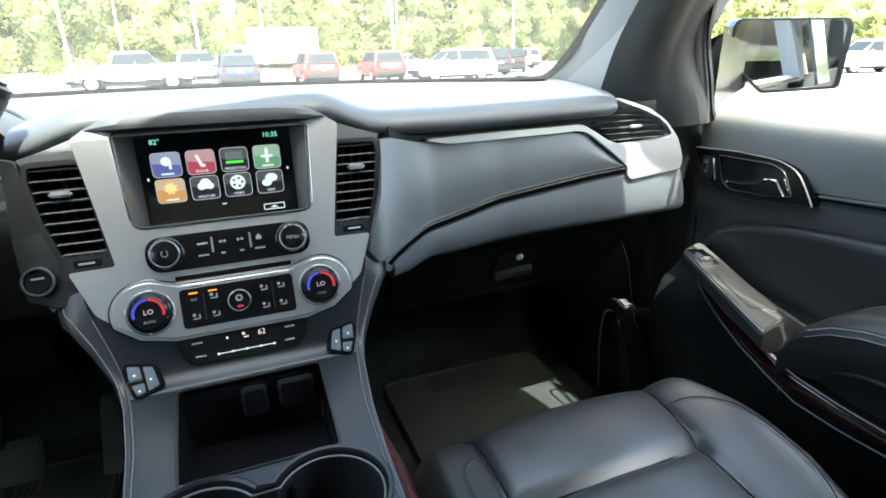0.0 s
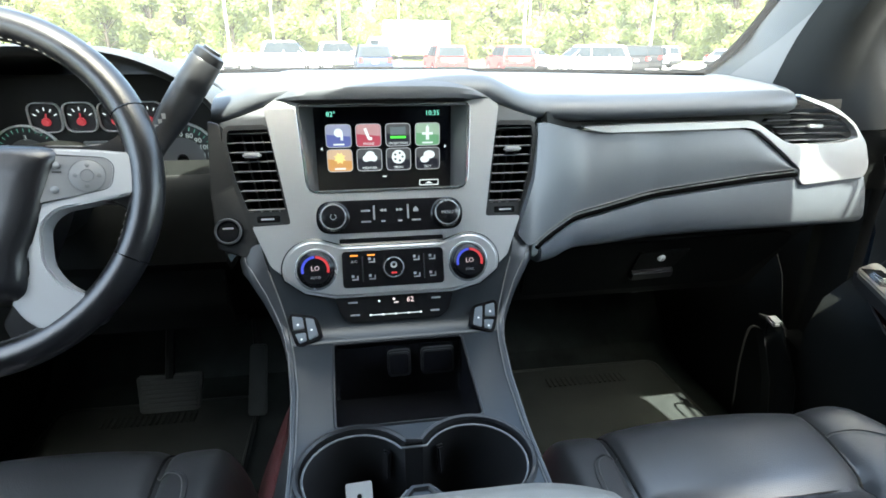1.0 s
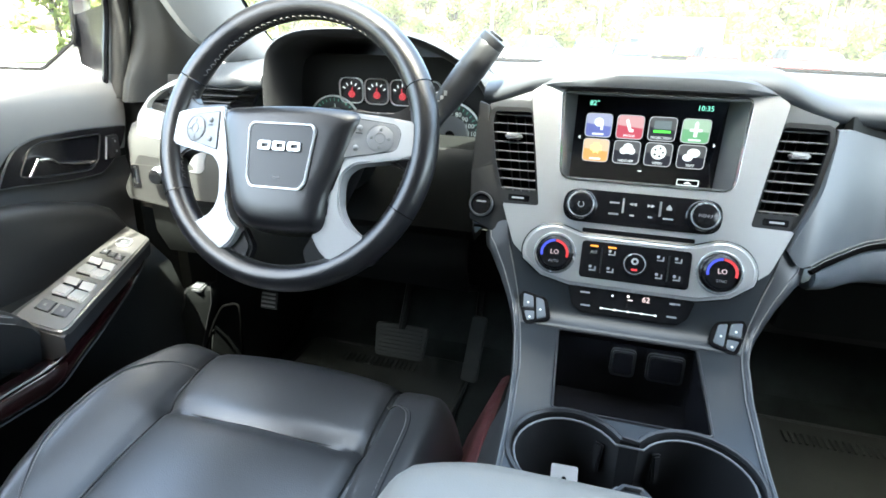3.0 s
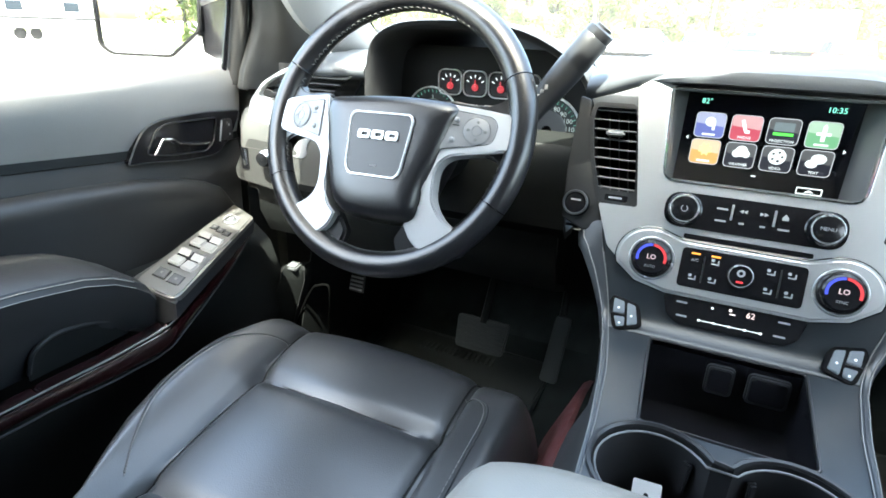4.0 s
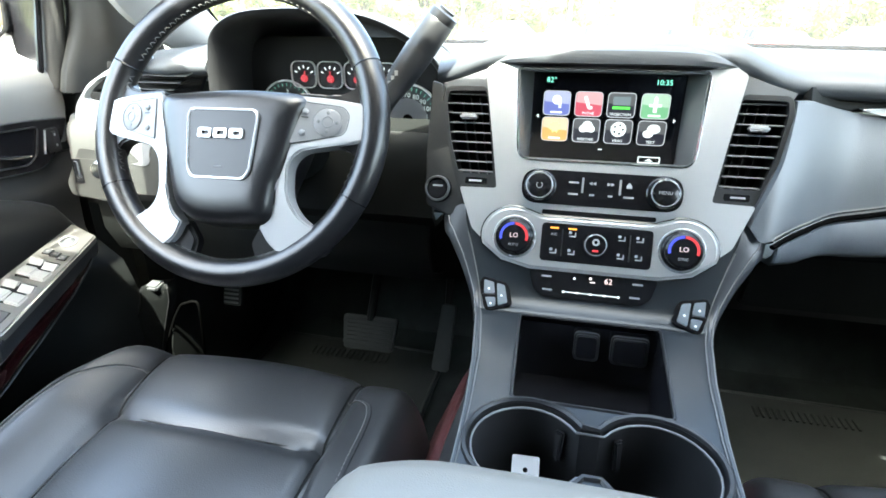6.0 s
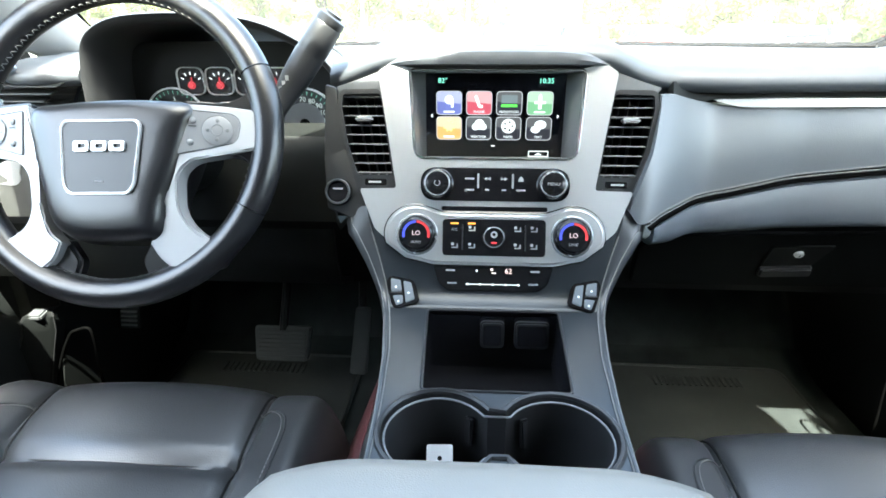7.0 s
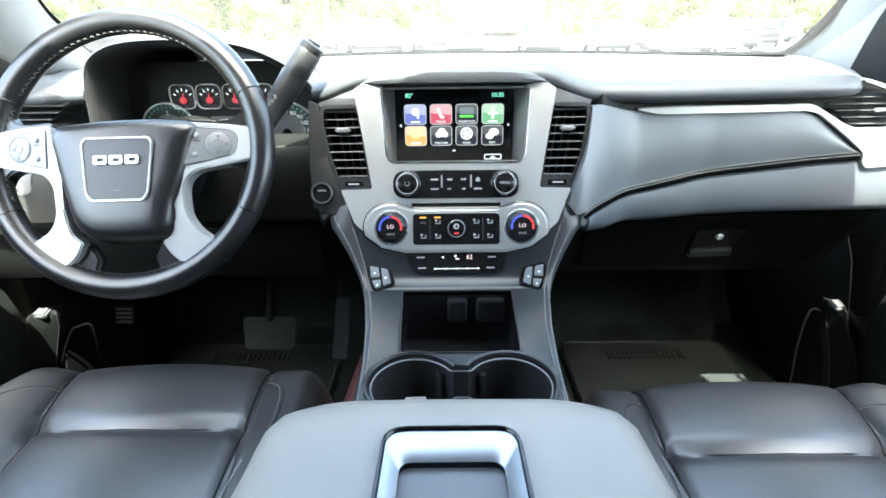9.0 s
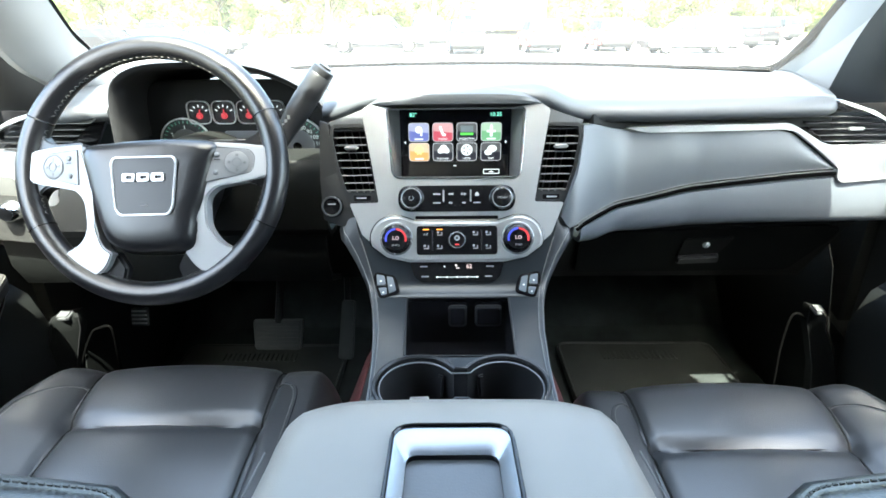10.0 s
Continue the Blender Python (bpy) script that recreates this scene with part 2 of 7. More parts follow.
PAINT = shader("dark_blue_paint", (0.010, 0.018, 0.030), 0.25, coat=0.8, var=0.1)
MIRROR = shader("mirror_glass", (0.85, 0.87, 0.88), 0.0, metal=1.0, var=0.0)
GLASS = pane_material("clear_glass")
# Pale scatter mixed into this glass stands in for glare over the view.
SHIELD = pane_material("veiled_windshield_glass", (0.76, 0.78, 0.77), veil=0.021)
TINTED = pane_material("privacy_glass", (0.08, 0.085, 0.085))
SCREEN = shader("screen_glass", (0.004, 0.004, 0.006), 0.12, var=0.05)
WHITE_LIT = glow("white_lit", (0.9, 0.95, 1.0), 0.8)
TICK_LIT = glow("tick_lit", (0.25, 0.6, 0.5), 0.45)
CYAN_LIT = glow("cyan_lit", (0.3, 0.95, 0.75), 0.9)
ORANGE_LIT = glow("orange_lit", (1.0, 0.35, 0.05), 0.9)
RED_LIT = glow("red_lit", (0.75, 0.04, 0.05), 0.45)
BLUE_LIT = glow("blue_lit", (0.06, 0.08, 0.65), 0.6)
GAUGE_FACE = shader("grey_gauge_face", (0.04, 0.04, 0.042), 0.6, spec=0.2)
GAUGE_BACK = shader("matte_gauge_back", (0.022, 0.022, 0.0225), 0.6, spec=0.15)
LOWER = shader("lower_dash_plastic", (0.072, 0.081, 0.092), 0.34, spec=0.7, grain=0.3, scale=700, var=0.1)
# Gauge rings are chrome; the light they mirror is painted as this pale colour.
GAUGE_RING = shader("bright_gauge_ring", (0.80, 0.80, 0.80), 0.35, metal=0.1, var=0.05)
FAINT = shader("faint_print", (0.22, 0.225, 0.23), 0.6, var=0.05)
GARNISH = shader("grey_pillar_garnish", (0.26, 0.255, 0.245), 0.7, grain=0.3, scale=800, var=0.06)
KNEE_LIT = shader("lit_knee_panel", (0.045, 0.046, 0.044), 0.6, spec=0.15, grain=0.3, scale=800, var=0.1)
TRAY = shader("polished_tray_metal", (0.27, 0.28, 0.295), 0.26, metal=1.0, var=0.05)
HEATKEY = shader("pale_blue_grey_key", (0.10, 0.115, 0.13), 0.4, var=0.08)
HEADLINER = shader("dark_headliner", (0.07, 0.07, 0.07), 0.9, grain=0.3, scale=800, var=0.06)
LEVER = shader("lever_plastic", (0.016, 0.0165, 0.018), 0.38, spec=0.45, grain=0.2, scale=900, var=0.1)
TUNNEL = shader("satin_grey_tunnel", (0.07, 0.073, 0.076), 0.4, var=0.08)
DIM_LIT = glow("dim_white_lit", (0.8, 0.9, 0.9), 0.3)
WHEEL_SILVER = shader("wheel_satin_silver", (0.37, 0.375, 0.38), 0.5, metal=0.45, var=0.06)
# Darker than black plastic is: the footwell's shade is put into this colour.
GLOVE = shader("shaded_glove_box_plastic", (0.0032, 0.0038, 0.0038), 0.55, spec=0.08, grain=0.4, scale=700, var=0.15)
PADGREY = shader("grey_switch_pad", (0.17, 0.172, 0.176), 0.45, metal=0.2, var=0.06)
# ---- structure: floor, firewall, pillars, roof, windows ----
def face_y(x, z):
    """The dash front's depth: reclined at the centre, swept back to the sides."""
    a = max(0.0, abs(x) - 0.125)
    k = 1 - 0.85 * min(1.0, a / 0.22)
    off = 0.9 * a if a < 0.065 else 0.0585 + 0.045 * min(1.0, (a - 0.065) / 0.2)
    t = min(1.0, max(0.0, (abs(x) - 0.165) / 0.11))
    t = t * t * (3 - 2 * t)
    return (0.39 * (z - 1.28) - 0.006) * (1 - t) + (0.39 * (z - 1.28) * k + off) * t


def lerp(table, x):
    return float(np.interp(x, [p[0] for p in table], [p[1] for p in table]))


def band(xs, top, bottom, depth, n=6, bulge=0.0):
    rows = []
    for x in xs:
        zt, zb = top(x), bottom(x)
        rows.append([V((x, depth(x, zt + (zb - zt) * i / n) - bulge * math.sin(math.pi * i / n), zt + (zb - zt) * i / n)) for i in range(n + 1)])
    return grid(rows)


def span(a, b, n):
    return [a + (b - a) * i / n for i in range(n + 1)]


FLOOR = 0.74
DRIVER_OUT = 0.035   # the driver's door lies this much further from the middle


def out(side):
    return DRIVER_OUT if side < 0 else 0.0


floor = part("floor", grid([[V((x, y, z)) for y, z in ((-3.0, FLOOR), (0.50, FLOOR), (0.60, FLOOR + 0.03), (0.76, FLOOR + 0.26), (0.80, 1.10), (0.84, 1.36), (0.88, 1.45))] for x in span(-0.88, 0.84, 8)]), CARPET)
tagged(floor, "black carpeted floor and firewall of the cabin", "floor", kind="structure")


def side_wall(s):
    """Sill, hinge pillar and rear side wall below the windows."""
    bm = prism([(-3.0, 0.60), (-0.95, 0.60), (-0.95, 1.43), (-3.0, 1.43)], 0.80, 0.90, frame_at((0, 0, 0), (0, 1, 0), (0, 0, 1)))
    prism([(-0.98, 0.60), (0.30, 0.60), (0.30, 0.80), (-0.98, 0.80)], 0.78, 0.90, frame_at((0, 0, 0), (0, 1, 0), (0, 0, 1)), bm=bm)
    prism([(0.195, 0.78), (0.30, 0.78), (0.30, 1.40), (0.195, 1.40)], 0.858, 0.90, frame_at((0, 0, 0), (0, 1, 0), (0, 0, 1)), bm=bm)
    prism([(0.27, 0.78), (0.86, 0.78), (0.86, 1.40), (0.27, 1.40)], 0.832, 0.90, frame_at((0, 0, 0), (0, 1, 0), (0, 0, 1)), bm=bm)
    prism([(0.18, 0.60), (0.32, 0.60), (0.32, 0.99), (0.18, 0.95)], 0.815, 0.90, frame_at((0, 0, 0), (0, 1, 0), (0, 0, 1)), bm=bm)
    if s < 0:
        bm.transform(Matrix.Translation((-DRIVER_OUT, 0, 0)) @ Matrix.Diagonal((-1, 1, 1, 1)))
    ob = part("wall_east" if s > 0 else "wall_west", bm, PLASTIC)
    tagged(ob, "black lower side wall and hinge pillar of the cabin", "wall", kind="structure")
    # centre and rear roof pillars
    bm = bmesh.new()
    for y0, y1, d in ((-1.02, -0.88, 0.0), (-2.0, -1.85, 0.0), (-3.0, -2.8, 0.0)):
        grid([[V((s * 0.90, y0, 1.42)), V((s * 0.90, y1, 1.42))], [V((s * 0.72, y0 - 0.05, 1.93)), V((s * 0.72, y1 - 0.05, 1.93))]], bm)
    thick(bm, 0.05)
    ob = part("trim_pillar", bm, LINER)
    tagged(ob, "light grey roof pillar trim", "pillar", kind="structure")
    bm = bmesh.new()
    for y0, y1 in ((-1.06, -0.85), (-2.03, -1.82), (-3.03, -2.77)):
        grid([[V((s * 0.955, y0, 1.40)), V((s * 0.955, y1, 1.40))], [V((s * 0.80, y0 - 0.05, 1.93)), V((s * 0.80, y1 - 0.05, 1.93))]], bm)
    thick(bm, 0.01)
    ob = part("trim_body_pillar", bm, PAINT)
    tagged(ob, "dark blue painted outer roof pillar", "pillar", kind="structure")


for s in (1, -1):
    side_wall(s)
rear = part("window_6", grid([[V((x, -3.0, 1.43)), V((x * 0.86, -2.95, 1.93))] for x in (-0.88, 0, 0.88)]), TINTED)
tagged(rear, "dark privacy glass of the tailgate", "window", kind="structure")
back = part("wall_south", prism([(-0.9, 0.6), (0.9, 0.6), (0.9, 1.43), (-0.9, 1.43)], -0.03, 0.03, frame_at((0, -3.0, 0), (1, 0, 0), (0, 0, 1)), 0.01), PLASTIC)
tagged(back, "black tailgate trim that closes the cabin", "wall", kind="structure")
def shade_edge_y(x):
    """The roof lining's unseen front edge, shaped to cut the sun: it reaches over the dash, with a gap beside each
    pillar.
    """
    return lerp([(-0.70, -0.34), (-0.66, -0.33), (-0.63, -0.09), (-0.56, -0.10), (-0.53, -0.15), (-0.05, -0.15), (0.10, -0.105), (0.20, -0.09), (0.638, -0.095), (0.644, -0.165), (0.689, -0.225), (0.695, -0.34), (0.70, -0.34)], x)


roof = grid([[V((x * (1 if i > 1 else 0.985), shade_edge_y(x) if i == 0 else shade_edge_y(x) - 0.06 if i == 1 else y, (1.862 if i == 0 else 1.895 if i == 1 else 1.93) + (0.05 * math.cos(x * 2.0) if i > 2 else 0))) for x in span(-0.765, 0.765, 60)] for i, y in enumerate((0, 0, -0.42, -0.6, -1.0, -2.0, -3.05))])
thick(roof, 0.06)
ceiling = part("ceiling", roof, HEADLINER)
tagged(ceiling, "dark grey headliner under a closed roof, unseen front edge shaped to shade the dash", "ceiling", kind="structure")


def ws_y(x):
    return 0.845 - 0.36 * (x / 0.72) ** 2


# windshield and its black edge
rows = []
for x in span(-0.78, 0.78, 14):
    yb, yt = ws_y(x), -0.26 - 0.06 * (x / 0.7) ** 2
    rows.append([V((x * (1 - 0.16 * t), yb + (yt - yb) * t, 1.462 + (1.93 - 1.462) * t + 0.03 * math.sin(math.pi * t))) for t in span(0, 1, 8)])
shield = part("window_1", grid(rows), SHIELD)
shield.visible_shadow = False
tagged(shield, "clear curved windshield glass", "window", kind="structure")
edge = []
for x in span(-0.70, 0.70, 28):
    edge.append(V((x, ws_y(x) - 0.012, 1.4745)))
frit = part("trim_windshield_base", tube(edge, [0.0050 + 0.0035 * max(0.0, (abs(p.x) - 0.45) / 0.25) ** 2 for p in edge], seg=6), FRIT)
tagged(frit, "black edge strip at the windshield's foot", "trim", kind="structure")


def a_pillar(s):
    th = thing("trim_a_pillar", (s * 0.74, 0.3, 1.45), "light grey windshield pillar trim with a dark sail panel beside the window", "pillar", kind="structure")
    low = [(0.846, 0.180, 1.402), (0.802, 0.152, 1.402), (0.788, 0.195, 1.402), (0.770, 0.265, 1.412), (0.748, 0.35, 1.435), (0.73, 0.46, 1.466), (0.722, 0.535, 1.466)]
    top = [(0.770, -0.20, 1.925), (0.745, -0.20, 1.93), (0.725, -0.195, 1.935), (0.70, -0.19, 1.94), (0.675, -0.17, 1.94), (0.645, -0.14, 1.94), (0.62, -0.12, 1.94)]
    mid = [(0.826, 0.196, 1.60), (0.796, 0.186, 1.60), (0.770, 0.180, 1.605), (0.735, 0.165, 1.61), (0.730, 0.22, 1.618), (0.722, 0.29, 1.622), (0.72, 0.340, 1.625)]
    def rows_for(a, b):
        strips = []
        for i in range(a, b):
            pts = spline([low[i], mid[i], top[i]], 6)
            strips.append([V((s * (p.x + out(s)), p.y, p.z)) for p in pts])
        return strips
    strips = rows_for(0, 5)
    across = [spline([r[k] for r in strips], 4) for k in range(len(strips[0]))]
    part("sail_panel", thick(grid(across), 0.02 * s), SAIL, th, "dark grey sail panel")
    if s > 0:
        part("garnish", thick(grid(rows_for(4, 7)), -0.02 * s), GARNISH, th)
    else:
        inner = spline([(-0.690, 0.42, 1.466), (-0.690, 0.315, 1.538), (-0.669, 0.213, 1.614), (-0.58, -0.12, 1.935)], 6)
        outer = spline([(-0.722, 0.36, 1.452), (-0.722, 0.244, 1.499), (-0.720, 0.14, 1.580), (-0.682, -0.19, 1.935)], 6)
        rows = [[a.lerp(b, k) + V((0.010, -0.012, 0)) * math.sin(math.pi * k) for a, b in zip(inner, outer)] for k in span(0, 1, 6)]
        rows.append([b + V((-0.012, 0.004, 0)) for b in outer])
        part("garnish", thick(grid(rows), 0.012), GARNISH, th, "light grey pillar garnish")
    # painted body pillar and roof rail outside the trim, unseen, added to shade the dash end
    part("body_pillar", tube(spline([(s * (0.890 + out(s)), 0.33, 1.42), (s * (0.866 + out(s)), 0.225, 1.60), (s * (0.832 + out(s)), -0.02, 1.80), (s * (0.815 + out(s)), -0.15, 1.90), (s * 0.805, -0.5, 1.94), (s * 0.805, -2.9, 1.94)], 6), 0.032, seg=8), PAINT, th, "unseen dark blue pillar and rail added to shade the dash end")
    # window frame edge
    part("window_seal", tube(spline([(s * (0.850 + out(s)), 0.152, 1.41), (s * (0.844 + out(s)), 0.163, 1.47), (s * (0.828 + out(s)), 0.168, 1.60), (s * 0.790, 0.05, 1.80), (s * 0.765, -0.16, 1.90), (s * 0.758, -0.5, 1.92), (s * 0.758, -0.9, 1.92)], 6), 0.005, seg=6), GLOSS, th, "black rubber window seal")
    part("window_frame", tube(spline([(s * (0.848 + out(s)), 0.176, 1.405), (s * (0.842 + out(s)), 0.186, 1.46), (s * (0.826 + out(s)), 0.190, 1.60), (s * 0.792, 0.07, 1.81), (s * 0.762, -0.14, 1.91)], 8), 0.0165, seg=16), FRAME_GREY, th, "grey door window frame")
    pts = spline([(-0.64, 0.54, 1.476), (-0.688, 0.42, 1.476), (-0.690, 0.318, 1.543), (-0.668, 0.215, 1.619), (-0.577, -0.12, 1.94)], 6) if s < 0 else spline([(s * 0.66, 0.56, 1.474), (s * 0.72, 0.526, 1.477), (s * 0.722, 0.43, 1.535), (s * 0.722, 0.334, 1.625), (s * 0.62, -0.12, 1.935)], 6)
    part("windshield_seal", tube(pts, 0.0095, seg=6), FRIT, th, "black windshield edge seal")


for s in (1, -1):
    a_pillar(s)
    bm = grid([[V((s * (0.845 + out(s)), y, 1.41)), V((s * (0.838 + out(s)), y, 1.55)), V((s * (0.80 + out(s) / 2), y, 1.75)), V((s * 0.755, y, 1.92))] for y in (0.14, -0.2, -0.5, -0.88)])
    side = part("window_2" if s > 0 else "window_3", bm, GLASS)
    side.visible_shadow = False
    tagged(side, "raised clear glass of a front door window", "window", kind="structure")

    bm = grid([[V((s * 0.885, y, 1.42)), V((s * 0.85, y, 1.62)), V((s * 0.74, y, 1.92))] for y in (-1.0, -1.9, -2.95)])
    side = part("window_4" if s > 0 else "window_5", bm, TINTED)
    tagged(side, "dark privacy glass of a rear side window", "window", kind="structure")

# ---- dashboard ----
dash = thing("dashboard", (0, 0.3, 1.2), "black soft-touch car dashboard with stitched leatherette and silver trim", "dashboard")


def lip_z(x):
    return lerp([(-0.76, 1.446), (-0.20, 1.447), (-0.180, 1.454), (-0.150, 1.466), (-0.128, 1.474), (0.128, 1.474), (0.148, 1.467), (0.167, 1.456), (0.20, 1.446), (0.30, 1.4445), (0.434, 1.447), (0.573, 1.450), (0.76, 1.453)], x)


def lip_y(x):
    return lerp([(-0.76, 0.38), (-0.735, 0.29), (-0.705, 0.20), (-0.680, 0.145), (-0.655, 0.118), (-0.62, 0.108), (-0.60, 0.110), (-0.585, 0.122), (-0.570, 0.145), (-0.2, 0.085), (-0.14, 0.07), (0.14, 0.07), (0.2, 0.085), (0.55, 0.088), (0.59, 0.098), (0.613, 0.130), (0.645, 0.205), (0.68, 0.30), (0.72, 0.40), (0.76, 0.48)], x)


def eased(f, x):
    """The mean of f round x, to round its corners."""
    return sum(f(x + d * 0.004) for d in range(-4, 5)) / 9


rows = []
for x in sorted(span(-0.76, 0.76, 190) + [-0.5665, -0.5655, -0.2065, -0.2045]):
    ly, lz, by = eased(lip_y, x), eased(lip_z, x), max(0.43, ws_y(x))
    if -0.566 < x < -0.2055:
        ly, lz = 0.28, 1.44
    rows.append([V((x, ly + 0.045, lz - 0.012)), V((x, ly + 0.012, lz - 0.011)), V((x, ly + 0.003, lz - 0.006)), V((x, ly, lz + 0.001)), V((x, ly + 0.003, lz + 0.008)), V((x, ly + 0.011, lz + 0.0145)), V((x, ly + 0.024, lz + 0.0195)), V((x, ly + 0.045, max(lz + 0.0225, 1.466))),
                 V((x, ly + 0.10, max(lz + 0.024, 1.470))), V((x, max(0.30, ly + 0.11), 1.474)), V((x, max(0.42, ly + 0.12), 1.475)), V((x, max(by, ly + 0.13), 1.470)), V((x, max(by, ly + 0.13), 1.44)), V((x, ly + 0.06, 1.425))])
part("top_pad", grid(rows, None, True, True), DASH, dash, sharp=60)
# hood over the screen: an upright front under a gently crowned top
hood = []
for x in span(-0.131, 0.131, 32):
    k = max(0.0, 1 - (abs(x) / 0.131) ** 5)
    z, h = 1.4672 - 0.002 * (1 - k), 0.004 + 0.0145 * k
    y0 = 0.060 + 0.35 * max(0, abs(x) - 0.1)
    hood.append([V((x, y0 + 0.05, z + 0.001)), V((x, y0 + 0.006, z)), V((x, y0 + 0.001, z + 0.002)), V((x, y0, z + h * 0.45)), V((x, y0 + 0.003, z + h * 0.85)), V((x, y0 + 0.009, z + h)), V((x, y0 + 0.04, z + h + 0.007 * k)), V((x, y0 + 0.10, z + h + 0.010 * k)), V((x, y0 + 0.20, z + h + 0.006 * k)), V((x, y0 + 0.32, 1.474)), V((x, y0 + 0.32, 1.46))])
part("screen_hood", grid(hood, None, True, True), DASH, dash)

STITCH_Z = [(0.1545, 1.308), (0.169, 1.2935), (0.178, 1.296), (0.187, 1.302), (0.2075, 1.3065), (0.2328, 1.3085), (0.2676, 1.3105), (0.30, 1.3150), (0.365, 1.3265), (0.46, 1.3375), (0.547, 1.347), (0.62, 1.3525), (0.76, 1.356)]


def stitch_z(x):
    return lerp(STITCH_Z, abs(x))


def vent_edge(z):
    """Where the dash panel meets the vents and the silver bezel."""
    return lerp([(1.290, 0.150), (1.308, 0.1555), (1.330, 0.1630), (1.3760, 0.1815), (1.425, 0.1915), (1.45, 0.194)], z)


def mid_top(x):
    return lerp([(0.15, 1.444), (0.20, 1.434), (0.25, 1.424), (0.288, 1.418), (0.520, 1.416), (0.538, 1.412), (0.578, 1.384), (0.618, 1.354)], x)


rows = []
for c in span(0, 1, 48):
    row = []
    x0 = 0.154 + (0.616 - 0.154) * c ** 1.3
    zb, zt = stitch_z(x0) + 0.002, mid_top(max(x0, 0.195))
    for i in range(13):
        z = zb + (max(zt, zb + 0.001) - zb) * i / 12
        x = x0 + (vent_edge(z) - 0.154) * max(0.0, 1 - c / 0.35) ** 1.5
        row.append(V((x, face_y(x, z) - 0.005 * math.sin(math.pi * i / 12), z)))
    rows.append(row)
part("leather_panel", slab(rows, (0, 0.012, 0)), DASH_LEATHER, dash, "stitched dark grey leatherette panel")
# double stitching along the panel's lower edge
for d in (0.0, 0.006):
    pts = spline([(x, face_y(x, stitch_z(x)) - 0.0045, stitch_z(x) + 0.0052 - d * 0.75) for x in span(0.176, 0.618, 28)], 2)
    part("stitching", tube(pts, 0.0006, seg=5), STITCH, dash, "light grey thread")
# a near-black bead stands in for the shade inside the groove
pts = [(x, face_y(x, stitch_z(x)) - 0.001, stitch_z(x) - 0.0055) for x in span(0.180, 0.628, 44)]
part("groove", tube(pts, 0.0034, seg=6), FRIT, dash, "black bead for the shaded groove below the stitching")
# slot below the top pad
part("slot", thick(band(span(0.205, 0.60, 20), lambda x: 1.446, lambda x: 1.420, lambda x, z: face_y(x, z) + 0.018, 2), 0.01), PLASTIC, dash, "black recessed slot")


def lower_bottom(x):
    return lerp([(0.19, 1.272), (0.222, 1.264), (0.30, 1.260), (0.375, 1.261), (0.47, 1.264), (0.56, 1.265), (0.65, 1.265), (0.78, 1.268)], x)


rows = []
for c in span(0, 1, 44):
    x = 0.186 + (0.757 - 0.186) * c
    zt, zb = stitch_z(x) - 0.009, lower_bottom(x)
    zt = max(zt, zb + 0.006)
    row = []
    for k, dy, dz in ((0, 0.006, 0), (0.06, -0.001, 0), (0.35, -0.004, 0), (0.65, -0.003, 0), (0.9, 0.0, 0), (1, 0.004, 0), (1, 0.012, -0.006), (1, 0.030, -0.010), (1, 0.075, -0.014)):
        z = zt + (zb - zt) * k + dz
        xx = x - 0.022 * max(0.0, (c - 0.9) / 0.1) * max(0.0, 1 - (zt - z) / 0.07)
        row.append(V((xx, face_y(xx, zt) + dy, z)))
    rows.append(row)
part("lower_panel", slab(rows, (0, 0.012, 0.003)), LOWER, dash)
# silver strip and end cap with the side vent
cap = [(0.264, 1.4262), (0.34, 1.4285), (0.528, 1.4285), (0.548, 1.4178), (0.581, 1.399), (0.603, 1.3920), (0.640, 1.3925), (0.678, 1.3945), (0.709, 1.4000), (0.697, 1.4155), (0.6775, 1.4300), (0.645, 1.4440), (0.596, 1.4600), (0.598, 1.464), (0.6566, 1.4462), (0.694, 1.4236), (0.724, 1.393), (0.738, 1.358), (0.734, 1.3406), (0.627, 1.3325), (0.6185, 1.341), (0.619, 1.355), (0.578, 1.3875), (0.538, 1.4155), (0.518, 1.4190), (0.300, 1.4180), (0.282, 1.4215)]


def end_cap(side):
    """The cap's shape laid on the dash front; the driver's end lies a little further out."""
    shape = [(q.x, q.y) for q in rounded(cap if side > 0 else cap[4:-4], 0.008, 4)]
    if side < 0:
        shape = [(-x - 0.036 - 0.016 * min(1.0, max(0.0, (x - 0.62) / 0.08)), z - 0.028 * min(1.0, max(0.0, (1.385 - z) / 0.03))) for x, z in shape[::-1]]
    bm = prism(shape, 0.0, 0.012, Matrix(), 0.002)
    for v in bm.verts:
        x, z, w = v.co
        v.co = (x, face_y(x, z) + 0.004 - w + 0.06 * max(0, abs(x) - 0.69), z)
    return bm


part("trim_strip", end_cap(1), SILVER, dash, "satin silver trim strip and end cap")
# dark closing panels between the dash ends and the doors
for side, dx in ((1, 0.0), (-1, 0.036)):
    rows = [[V((side * (x + dx), y, z)) for z in (1.295 if side > 0 else 1.20, 1.32, 1.36, 1.385, 1.402)] for x, y in ((0.66, 0.150), (0.725, 0.155), (0.745, 0.165), (0.80, 0.185), (0.84, 0.196), (0.89, 0.200))]
    part("end_panel", thick(grid(rows), 0.006 * side), PLASTIC if side > 0 else SAIL, dash, "black closing panel at the dash end" if side > 0 else "dark grey closing panel at the dash end")


